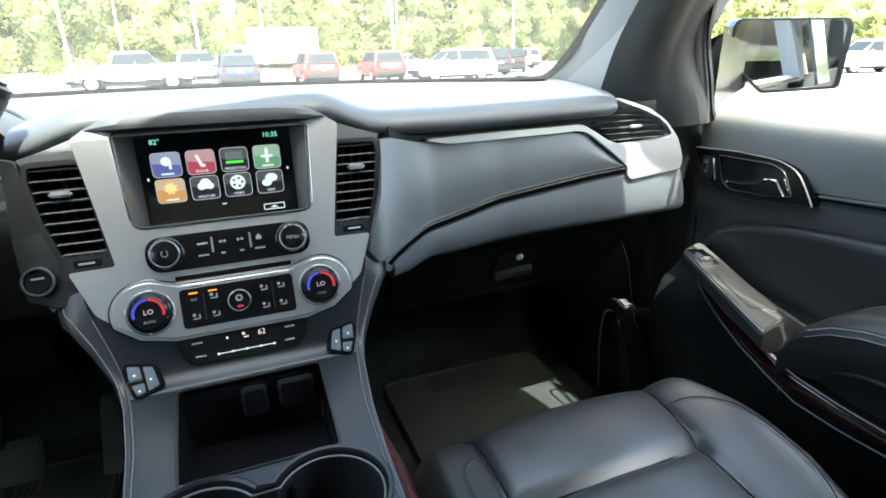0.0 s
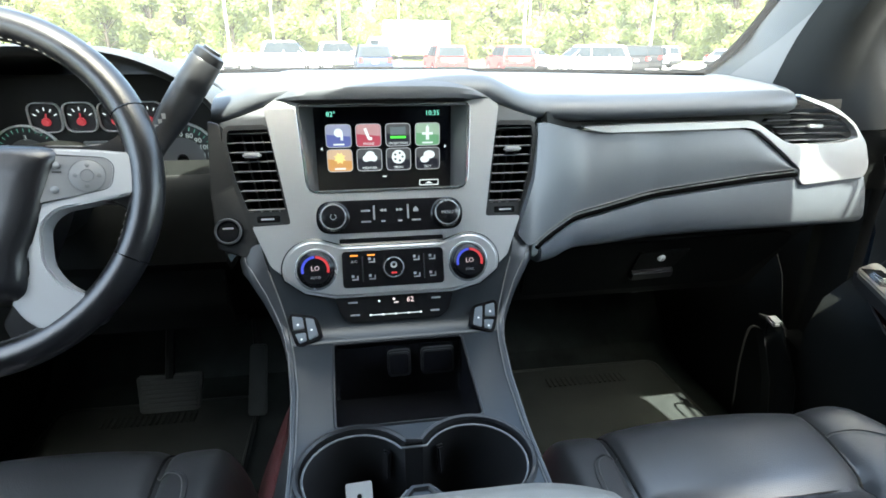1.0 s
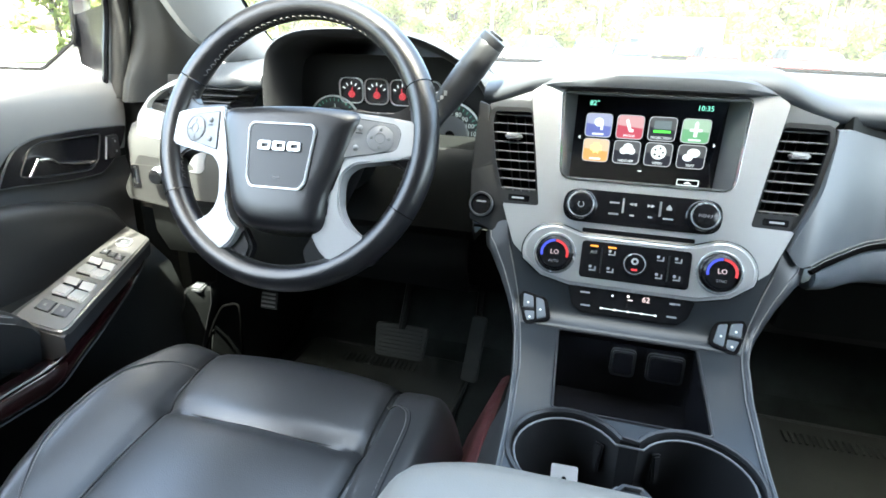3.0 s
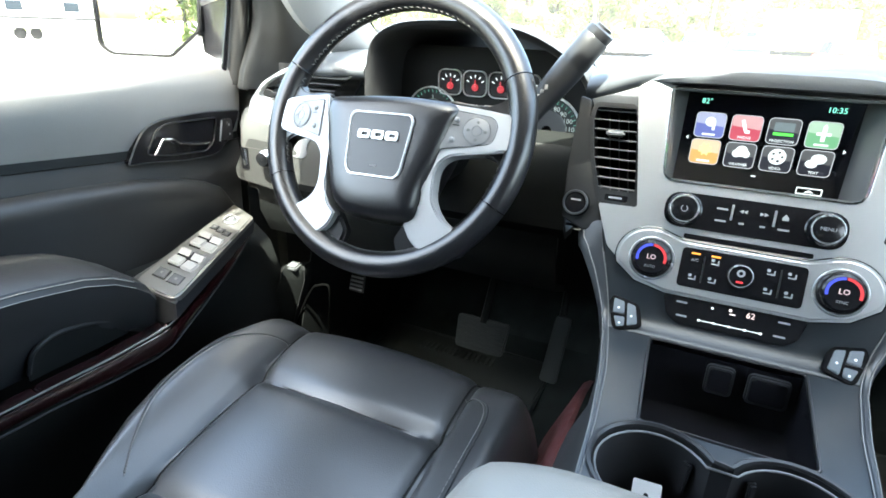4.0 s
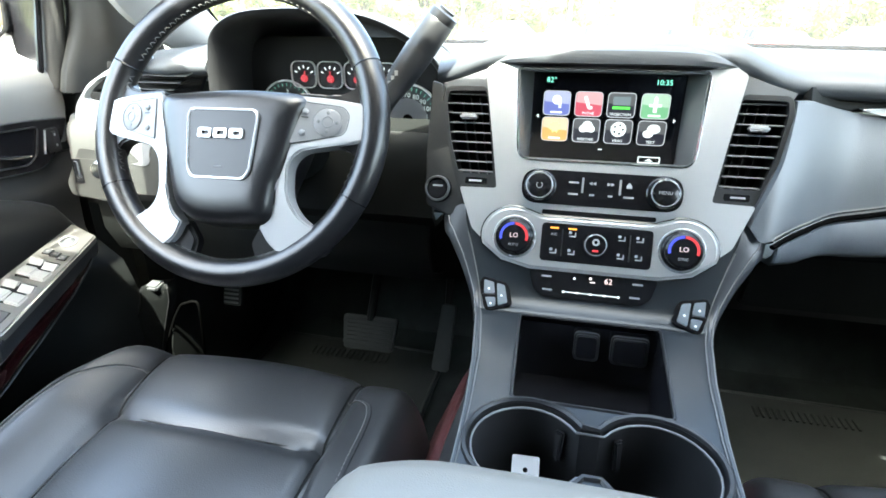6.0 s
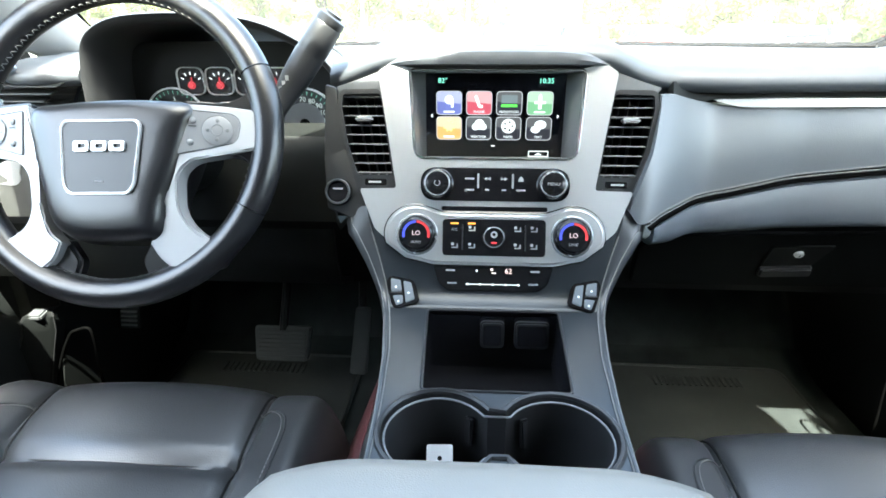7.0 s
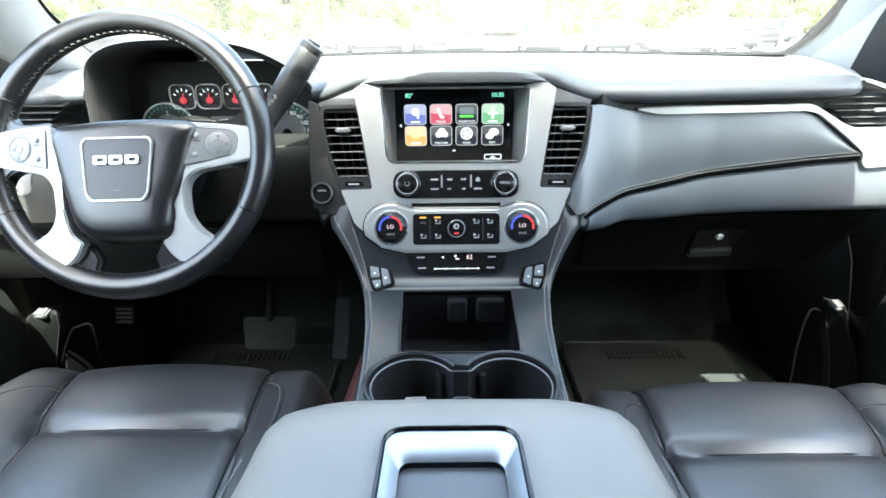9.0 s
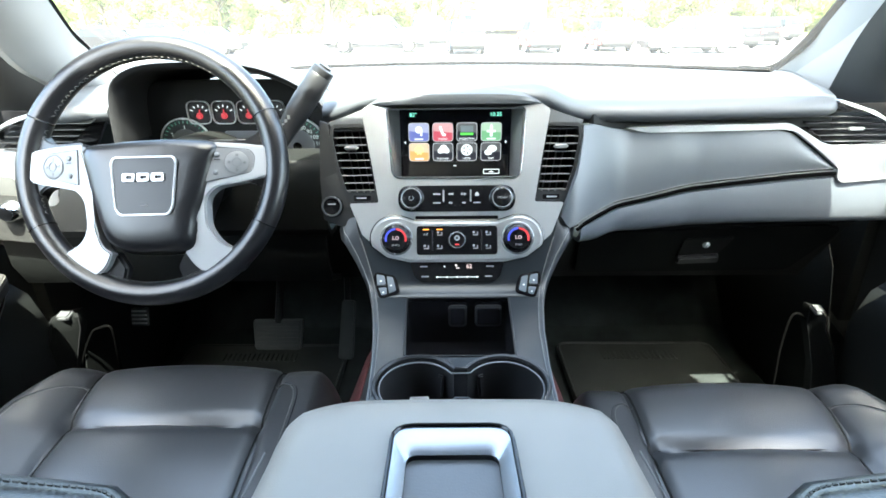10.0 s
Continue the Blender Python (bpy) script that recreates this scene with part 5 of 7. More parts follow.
shield_o = rounded([(-0.033, -0.0625), (0.033, -0.0625), (0.039, -0.053), (0.0445, 0.010), (0.040, 0.0165), (-0.040, 0.0165), (-0.0445, 0.010), (-0.039, -0.053)], 0.005)
shield_i = [p * 0.955 + V((0, -0.0010)) for p in shield_o]
part("badge_frame", prism(shield_o, 0.036, 0.0412, HB, 0.001, 2, [shield_i]), SILVER, wheel, "silver badge frame")
part("badge_plate", prism(shield_i, 0.034, 0.0392, HB, 0.0005), LEVER, wheel)
bm = bmesh.new()
for u in (-0.0195, 0.0, 0.0195):
    prism(rounded([(u - 0.0085, -0.0175), (u + 0.0085, -0.0175), (u + 0.0085, -0.0062), (u - 0.0085, -0.0062)], 0.003), 0.0392, 0.0420, HB, 0.0008, 1, [rrect(0.0085, 0.0045, 0.001, u + 0.001, -0.0118)], bm=bm)
part("emblem", bm, SILVER, wheel, "chrome emblem of plain blocks")
part("badge_mark", prism(rrect(0.010, 0.002, 0.0005, 0, -0.049), 0.0392, 0.0396, HB), GLOSS, wheel)
spoke = [(-0.173, 0.020), (-0.166, 0.027), (-0.130, 0.0295), (-0.085, 0.031), (-0.070, -0.02), (-0.066, -0.085), (-0.060, -0.108), (-0.047, -0.118), (-0.058, -0.138), (-0.082, -0.153), (-0.108, -0.147), (-0.123, -0.136), (-0.130, -0.118), (-0.110, -0.1125), (-0.090, -0.101), (-0.0795, -0.082), (-0.0800, -0.050), (-0.084, -0.040), (-0.0945, -0.0300), (-0.135, -0.0225), (-0.173, -0.014)]
spoke_r = [0.004, 0.004, 0.01, 0.002, 0.01, 0.01, 0.006, 0.003, 0.01, 0.02, 0.02, 0.01, 0.004, 0.01, 0.012, 0.012, 0.01, 0.008, 0.01, 0.02, 0.004]


def dished(bm):
    """Lifts the spokes towards the hub."""
    for v in bm.verts:
        r = math.hypot(v.co.x, v.co.y)
        v.co.z += 0.016 * (1 - min(1, max(0, (r - 0.09) / 0.07)))
    bm.transform(WH)
    return bm


for s in (1, -1):
    pts = rounded(mirrored([(-x + (0.005 if s > 0 and y < -0.025 and x > -0.1 else 0.0), y) for x, y in spoke[::-1]], s), spoke_r[::-1] if s > 0 else spoke_r, 5)
    sp = part("spoke", dished(prism(pts, -0.008, 0.012, Matrix(), 0.005, 4)), WHEEL_SILVER, wheel, "satin silver spoke")
    # leather web that carries the silver arm into the rim
    for web in ([(0.085, 0.0), (0.170, 0.0), (0.170, 0.072), (0.1585, 0.062), (0.1500, 0.047), (0.1380, 0.0385), (0.120, 0.0355), (0.085, 0.036)], [(0.100, -0.026), (0.135, -0.0215), (0.1500, -0.026), (0.1570, -0.036), (0.1600, -0.052), (0.172, -0.055), (0.172, 0.0), (0.100, 0.0)], [(0.090, -0.112), (0.112, -0.1115), (0.1260, -0.108), (0.1370, -0.096), (0.150, -0.100), (0.125, -0.145), (0.090, -0.155)]):
        part("spoke_web", dished(prism(rounded(mirrored(web, s), 0.006), -0.013, 0.0065, Matrix(), 0.005, 3)), WHEEL_LEATHER, sp)
    low = rounded(mirrored([(0.034, -0.138), (0.049, -0.113), (0.062, -0.122), (0.075, -0.150), (0.060, -0.166), (0.045, -0.166)], s), 0.006)
    part("lower_bridge", dished(prism(low, -0.014, 0.0, Matrix(), 0.004, 3)), WHEEL_LEATHER, wheel)
    pad = rounded(mirrored([(0.088, 0.0245), (0.142, 0.0215), (0.149, 0.013), (0.146, -0.0095), (0.118, -0.0165), (0.086, -0.0245)], s), [0.002, 0.006, 0.008, 0.008, 0.01, 0.002] if s > 0 else [0.002, 0.01, 0.008, 0.008, 0.006, 0.002])
    pd = part("switch_pad", dished(prism(pad, 0.0, 0.0130, Matrix(), 0.0008, 2)), PADGREY, sp, "grey switch pad")
    part("pad_gap", tube([WH @ V((q.x, q.y, 0.0126 + 0.016 * (1 - min(1, max(0, (math.hypot(q.x, q.y) - 0.09) / 0.07))))) for q in pad], 0.0005, True, 5), DARKKEY, pd)

    def put(u, v):
        r = math.hypot(u, v)
        slope = 0.016 / 0.07 if 0.09 < r < 0.16 else 0.0
        return WH @ shift(s * u, v, 0.0130 + 0.016 * (1 - min(1, max(0, (r - 0.09) / 0.07)))) @ Matrix.Rotation(s * slope, 4, "Y")
    c0 = put(0.126, 0.003)
    sw = part("switch", lathe([(0, 0.0012), (0.0135, 0.0012), (0.0155, 0.0004), (0.0160, -0.001)], c0, 28), PADGREY, pd)
    part("switch_ring", tube([c0 @ V((q.x, q.y, 0.0006)) for q in disc(0.0162, 0, 0, 28)], 0.0005, True, 5), STRIP, sw)
    part("switch_ring", tube([c0 @ V((q.x, q.y, 0.0014)) for q in disc(0.0060, 0, 0, 20)], 0.0005, True, 5), STRIP, sw)
    for k in range(4):
        part("switch_mark", lathe([(0, 0.0018), (0.0018, 0.0016), (0.0024, 0.001)], c0 @ shift(0.0105 * math.cos(k * math.pi / 2), 0.0105 * math.sin(k * math.pi / 2)), 10), STRIP, sw)
    for u, v in ((0.101, 0.013), (0.099, -0.011)):
        part("switch", lathe([(0, 0.0020), (0.0022, 0.0018), (0.0034, 0.001), (0.0036, -0.001)], put(u, v), 12), KEYGREY, pd)
    part("switch_print", prism(rrect(0.008, 0.0012, 0.0003), 0.0002, 0.0005, put(0.101, 0.0065)), DARKKEY, pd)
part("column_shroud", grid([[V((-0.43 + r * math.cos(a), y, 1.375 + dz + 0.85 * r * math.sin(a))) for a in span(0, 2 * math.pi, 20)[:-1]] for y, r, dz in ((0.0, 0.05, 0.0), (0.03, 0.062, -0.004), (0.10, 0.07, -0.02), (0.2, 0.075, -0.03))], None, True, True), PLASTIC, wheel, "black column shroud")
# shift lever and turn signal lever
lever = thing("shift_lever", (-0.26, 0.07, 1.38), "black column shift lever with a thick ribbed grip", "lever")
base, tip = V((-0.300, 0.055, 1.372)), V((-0.190, 0.068, 1.521))
d = (tip - base)
prof = [(0.0, 0.008), (0.25, 0.009), (0.42, 0.012), (0.48, 0.0155), (0.54, 0.0170), (0.72, 0.0180), (0.735, 0.0172), (0.75, 0.0180), (0.93, 0.0175), (0.94, 0.0165), (0.95, 0.0172), (0.99, 0.0165), (1.0, 0.013)]
part("stalk", tube([base + d * t + V((0, -0.02 * math.sin(math.pi * min(1, t / 0.5)) * (t < 0.5), -0.012 * math.sin(math.pi * min(1, t * 2)) * (t < 0.5))) for t, r in prof], [r for t, r in prof], False, 20), LEVER, lever)
part("end_button", tube([tip, tip + d.normalized() * 0.003], 0.010, seg=16), DARKKEY, lever)
for k in (0.46, 0.50, 0.54):
    part("mark", block((0.004, 0.001, 0.006), Matrix.Translation(base + d * k + V((-0.004, -0.0165, 0.002)))), FAINT, lever)
sig = thing("turn_signal_lever", (-0.52, 0.07, 1.375), "black turn signal lever behind the wheel", "lever")
part("stalk", tube([(-0.48, 0.07, 1.365), (-0.54, 0.06, 1.385), (-0.585, 0.055, 1.398)], [0.007, 0.009, 0.011], False, 12), PLASTIC, sig)
part("tip", tube([(-0.585, 0.055, 1.398), (-0.615, 0.053, 1.405)], [0.0112, 0.0105], False, 12), SLAT, sig, "dark grey tip")

# ---- pedals, mats and kick panels ----
brake = thing("brake_pedal", (-0.412, 0.36, 0.9), "wide black ribbed rubber brake pedal", "pedal")
PB = frame_at((-0.412, 0.340, 0.906), (1, 0, 0), (0, 0.35, 1))
pad = part("pedal_pad", prism(rounded([(-0.056, -0.036), (0.052, -0.036), (0.060, 0.036), (-0.060, 0.036)], 0.008), -0.012, 0.0, PB, 0.003), MAT, brake)
for i in range(7):
    part("rib", prism(rrect(0.098, 0.004, 0.001, -0.001, -0.026 + i * 0.0088), 0.0, 0.0025, PB, 0.001, 1), MAT, pad)
part("pedal_arm", tube([(-0.412, 0.352, 0.93), (-0.412, 0.41, 1.02), (-0.412, 0.45, 1.18)], 0.009, seg=8), PLASTIC, brake)
gas = thing("accelerator_pedal", (-0.262, 0.38, 0.85), "narrow upright black accelerator pedal", "pedal")
part("pedal_pad", prism(rounded([(-0.022, -0.07), (0.014, -0.072), (0.022, 0.07), (-0.010, 0.072)], 0.008), -0.012, 0.0, frame_at((-0.255, 0.36, 0.905), (1, 0, 0), (0, 0.35, 1)), 0.003), MAT, gas)
part("pedal_arm", tube([(-0.255, 0.40, 0.95), (-0.255, 0.46, 1.15)], 0.008, seg=8), PLASTIC, gas)
rest = thing("parking_brake_pedal", (-0.72, 0.33, 0.95), "small ribbed parking brake pedal", "pedal")
PP = frame_at((-0.728, 0.340, 0.956), (1, 0, 0), (0, 0.3, 1))
pad = part("pedal_pad", prism(rrect(0.042, 0.042, 0.005), -0.010, 0.0, PP, 0.002), MAT, rest)
for i in range(4):
    part("rib", prism(rrect(0.034, 0.004, 0.001, 0, -0.014 + i * 0.0095), 0.0, 0.0025, PP, 0.001, 1), KEYGREY, pad)
part("pedal_arm", tube([(-0.728, 0.352, 0.96), (-0.728, 0.42, 1.15)], 0.008, seg=8), PLASTIC, rest)


def floor_mat(x0, x1, name):
    th = thing(name, ((x0 + x1) / 2, 0.2, FLOOR), "worn black ribbed floor mat in the footwell", "floor mat", "front floor mats")
    o = rounded([(x0, -0.05), (x1, -0.05), (x1, 0.54), (x0, 0.545)], 0.03)
    part("sheet", prism(o, FLOOR + 0.004, FLOOR + 0.012, Matrix(), 0.003), MAT, th)
    part("raised_edge", tube([V((p.x, p.y, FLOOR + 0.012)) for p in [V(((x0 + x1) / 2, 0.245)) + (p - V(((x0 + x1) / 2, 0.245))) * 0.975 for p in o]], 0.004, True, 6), MAT, th)
    bm = bmesh.new()
    for i in range(16):
        block((0.006, 0.035, 0.004), Matrix.Translation((x0 + 0.115 + i * 0.0128, 0.475, FLOOR + 0.0135)), 0.001, 1, bm)
    part("grip_ribs", bm, MAT, th)


floor_mat(0.285, 0.712, "floor_mat")
floor_mat(-0.73, -0.285, "floor_mat")
for s in (1, -1):
    kick = thing("kick_panel", (s * 0.76, 0.2, FLOOR), "black moulded kick panel beside the footwell", "panel", "kick panels")
    rows = []
    for y, z0 in ((0.180, 0.80), (0.255, 1.06), (0.29, 1.11), (0.36, 1.14), (0.5, 1.16), (0.80, 1.16)):
        rows.append([V((s * 0.777, y, z0 + 0.05)), V((s * 0.775, y, z0)), V((s * 0.772, y + 0.01, 0.9)), V((s * 0.78, y + 0.03, FLOOR))])
    part("panel", thick(grid(rows), 0.003), PLASTIC, kick)
    # tapered moulding that runs down to the sill
    dx = -0.050 if s > 0 else 0.0
    rows = []
    for x0, x1, y, z in ((0.758, 0.792, 0.172, 1.051), (0.754, 0.796, 0.168, 1.043), (0.758, 0.804, 0.17, 1.015), (0.774, 0.828, 0.17, 0.97), (0.794, 0.853, 0.17, 0.91), (0.814, 0.87, 0.17, 0.80)):
        x0, x1 = x0 + dx, x1 + dx - (0.020 if s > 0 else 0.0)
        rows.append([V((s * x0, y + 0.045, z)), V((s * x0, y + 0.022, z)), V((s * (x0 + 0.006), y + 0.016, z)), V((s * (x1 - 0.006), y - 0.004, z)), V((s * x1, y, z)), V((s * x1, y + 0.025, z))])
    mould = part("moulding", grid(rows, None, True, True), PLASTIC, kick, "tapered black moulding")
    for i in (1, 4):
        part("edge_line", tube([r[i] for r in rows], 0.0011, seg=5), DARKKEY, mould)
    # the moulding's sunlit top, drawn as a block of paler grey
    part("lit_top", block((0.026 if s < 0 else 0.022, 0.026, 0.010), Matrix.Translation((s * (0.775 + dx) - (0.010 if s > 0 else 0.0), 0.184, 1.050)) @ Matrix.Rotation(radians(12), 4, "X"), 0.003), TUNNEL, kick, "top of the moulding, paler grey for the sun on it")
    # arched rim of the step trim
    arch = [(0.684, FLOOR), (0.678, 0.876), (0.673, 0.955), (0.680, 1.030), (0.714, 1.017), (0.750, 0.971), (0.791, 0.885), (0.825, 0.80)] if s > 0 else [(0.71, FLOOR), (0.704, 0.93), (0.700, 0.985), (0.703, 1.014), (0.725, 1.011), (0.746, 0.996), (0.782, 0.927), (0.82, 0.82)]
    rim = part("arched_rim", tube(spline([(s * x, 0.2, z) for x, z in arch], 5), 0.0025, seg=8), FRIT, kick, "arched satin black rim")

# ---- seats ----
def seat(cx, y_front, z_top, mirror, lean=0.30, name="front_seat"):
    th = thing(name, (cx, y_front - 0.3, FLOOR), "black leather front seat with light stitching", "seat", "front seats")
    o = 1 if mirror else -1   # outer side

    def outer_limit(yl):
        return lerp([(-0.02, 0.200), (0.0, 0.213), (0.045, 0.237), (0.09, 0.248), (0.126, 0.250), (0.203, 0.243), (0.267, 0.218), (0.316, 0.188), (0.36, 0.154), (0.395, 0.138), (0.7, 0.136)], yl)

    def joint(yl):
        """Half widths of the middle pad, outer and inner: it narrows towards the back."""
        return lerp([(-0.02, 0.146), (0.01, 0.144), (0.06, 0.138), (0.148, 0.121), (0.25, 0.113), (0.4, 0.107)], yl), lerp([(-0.02, 0.132), (0.05, 0.133), (0.15, 0.137), (0.3, 0.140)], yl)

    def height(xl, yl):
        """Cushion height; xl outward from the seat's middle in an untapered seat, yl back from its front edge."""
        w = abs(xl)
        z = 0.012 * (1 - (xl / 0.14) ** 2) if w < 0.132 else 0.0
        if w >= 0.132:
            lim = 0.245 if xl > 0 else 0.225
            t = min(1, (w - 0.132) / (lim - 0.132))
            z = (0.030 if xl > 0 else 0.012) * math.sin(min(1, t / 0.75) * math.pi / 2) * min(1, 0.55 + yl * 4)
            if t > 0.55:
                z -= 0.085 * ((t - 0.55) / 0.45) ** 2.4
        z -= 0.007 * math.exp(-((w - 0.132) / 0.006) ** 2)
        if w < 0.135:
            for c in (0.142, 0.325):
                z -= 0.008 * math.exp(-((yl - c + 0.01 * (xl / 0.13) ** 2) / 0.009) ** 2)
            z += 0.006 * math.sin(min(1, max(0, (yl + 0.02) / 0.162)) * math.pi) + 0.006 * math.sin(min(1, max(0, (yl - 0.142) / 0.183)) * math.pi)
        f = max(0.0, (0.035 - yl) / 0.055)
        z -= 0.034 * f ** 2.4
        z -= 0.03 * max(0, yl - 0.15) / 0.35
        return z

    def taper(xl, yl):
        """Where a place of the untapered seat lies across the real one."""
        jo, ji = joint(yl)
        if abs(xl) <= 0.1317:
            return xl * (jo if xl > 0 else ji) / 0.1317
        return jo + (xl - 0.1317) / 0.1133 * (outer_limit(yl) - jo) if xl > 0 else xl + 0.1317 - ji

    def place(xl, yl, dz=0.0):
        x = taper(xl, yl)
        edge = 0.02 * (abs(x) / 0.24) ** 4
        return V((cx + o * x, y_front - yl - edge, z_top + height(xl, yl) + dz))

    def untaper(x, yl):
        jo, ji = joint(yl)
        return 0.1317 + (x - jo) / (outer_limit(yl) - jo) * 0.1133 if x > 0 else x + ji - 0.1317

    yls = [-0.020, -0.018, -0.014, -0.008, 0.0, 0.010, 0.022, 0.035, 0.052] + span(0.07, 0.55, 48)

    def sheet(x_list, name, skirt_l, skirt_r):
        rows = []
        for yl in yls:
            row = [place(x, yl) for x in x_list]
            if skirt_l:
                row = [V((row[0].x, row[0].y, FLOOR + 0.12))] + row
            if skirt_r:
                row = row + [V((row[-1].x, row[-1].y, FLOOR + 0.12))]
            rows.append(row)
        first = [V((p.x, p.y + 0.004, p.z - 0.012)) for p in rows[0]]
        second = [V((p.x, p.y - 0.01, max(FLOOR + 0.12, p.z - 0.10))) for p in rows[0]]
        third = [V((p.x, p.y - 0.03, FLOOR + 0.12)) for p in rows[0]]
        return part(name, grid([third, second, first] + rows), LEATHER, th)

    sheet(span(-0.1315, 0.1315, 40), "cushion", False, False)
    sheet(span(0.1318, 0.245, 22), "bolster", False, True)
    sheet(span(-0.225, -0.1318, 20), "bolster", True, False)
    # dark joints between the pads
    for x in (0.1317, -0.1317):
        part("joint", tube([place(x, yl, 0.0008) for yl in yls], 0.0016, seg=5), PLASTIC, th)
    part("joint", tube([place(x, 0.1425 - 0.01 * (x / 0.13) ** 2, 0.0006) for x in span(-0.13, 0.13, 30)], 0.0011, seg=5), PLASTIC, th)
    # stitched bolster seams
    for xs_, ys_ in (([0.1415, 0.152, 0.172, 0.190, 0.199, 0.199, 0.188, 0.160, 0.128], [0.053, 0.055, 0.064, 0.086, 0.115, 0.180, 0.230, 0.282, 0.325]), ([-0.1385, -0.152, -0.168, -0.176, -0.178, -0.178], [0.050, 0.046, 0.060, 0.10, 0.2, 0.4])):
        line = [V((untaper(p.x, p.y), p.y, 0)) for p in spline([(x, y, 0) for x, y in zip(xs_, ys_)], 8)]
        part("seam", tube([place(p.x, p.y, 0.0005) for p in line], 0.0012, seg=5), LEATHER_DARK, th)
        bm = bmesh.new()
        q = [place(p.x * 0.975, p.y + 0.003, 0.0020) for p in line]
        for i in range(0, len(q) - 1):
            for k in (0.0, 0.5):
                a, b = q[i].lerp(q[i + 1], k), q[i].lerp(q[i + 1], k + 0.33)
                tube([a, b], 0.0006, seg=4, bm=bm)
        part("stitching", bm, STITCH, th, "light grey thread")
    # backrest
    rows = []
    for t in span(0, 1, 24):
        z = z_top + 0.02 + 0.62 * t
        yb = y_front - 0.60 - lean * t
        hw = 0.222 + 0.038 * math.sin(math.pi * min(1, t * 1.2)) - 0.07 * max(0, t - 0.8) / 0.2
        row = []
        for i in range(33):
            a = -1 + i / 16
            bol = 0.07 * math.exp(-((abs(a) - 0.78) / 0.16) ** 2) * (1 - 0.6 * t)
            groove = 0.008 * math.exp(-((abs(a) - 0.56) / 0.03) ** 2)
            back_off = 0.07 * max(0, (abs(a) - 0.8) / 0.2) ** 2
            row.append(V((cx + a * hw, yb + bol - groove - back_off, z)))
        row += [V((cx + a * hw, yb - 0.13, z)) for a in (1, 0.5, 0, -0.5, -1)]
        rows.append(row)
    part("backrest", grid([list(r) for r in rows], None, True, True), LEATHER, th)
    for i in (3, 29):
        bm = bmesh.new()
        line = [r[i] + V((0, 0.0015, 0)) for r in rows]
        for a, b in zip(line, line[1:]):
            for k in range(4):
                tube([a.lerp(b, k / 4), a.lerp(b, k / 4 + 0.17)], 0.0008, seg=4, bm=bm)
        part("stitching", bm, STITCH, th, "light grey thread")
    # stitched inner bolster that swells forward beside the armrest
    edge = [(0.266, -0.012), (0.262, -0.006), (0.254, 0.0), (0.243, 0.005), (0.22, 0.009), (0.19, 0.013), (0.15, 0.016), (0.08, 0.017), (0.0, 0.017)]
    rows, line = [], []
    for k, (r, dz) in enumerate(edge):
        x, y, z = cx - o * r, -0.580 - 0.012 * max(0.0, (r - 0.245) / 0.02), 1.390 + dz
        d = 0.14 if k else 0.11
        rows.append([V((x, y - 0.03, z - 0.20)), V((x, y + 0.004, z - 0.06)), V((x, y + 0.003, z - 0.015)), V((x, y, z - 0.002)), V((x, y - 0.006, z + 0.003)), V((x, y - 0.05, z + 0.010)), V((x, y - d, z + 0.004)), V((x, y - d - 0.01, z - 0.20))])
        line.append(V((x, y - 0.009, z + 0.0048)))
    part("back_bolster", grid(rows, None, True, True), LEATHER, th)
    bm = bmesh.new()
    line = spline(line, 8)
    for a, b in zip(line, line[1:]):
        tube([a, a.lerp(b, 0.7)], 0.0008, seg=4, bm=bm)
    part("stitching", bm, STITCH, th, "light grey thread")
    for sx in (1, -1):
        part("post", tube([(cx + sx * 0.06, y_front - 0.90, z_top + 0.60), (cx + sx * 0.06, y_front - 0.93, z_top + 0.72)], 0.006, seg=8), CHROME, th)
    part("headrest", block((0.26, 0.10, 0.17), Matrix.Translation((cx, y_front - 0.93, z_top + 0.76)), 0.035, 4), LEATHER, th)
    part("base", block((0.40, 0.46, 0.16), Matrix.Translation((cx, y_front - 0.30, FLOOR + 0.10)), 0.02), PLASTIC, th)


seat(-0.405, -0.042, 1.083, False)
seat(0.383, -0.078, 1.070, True)


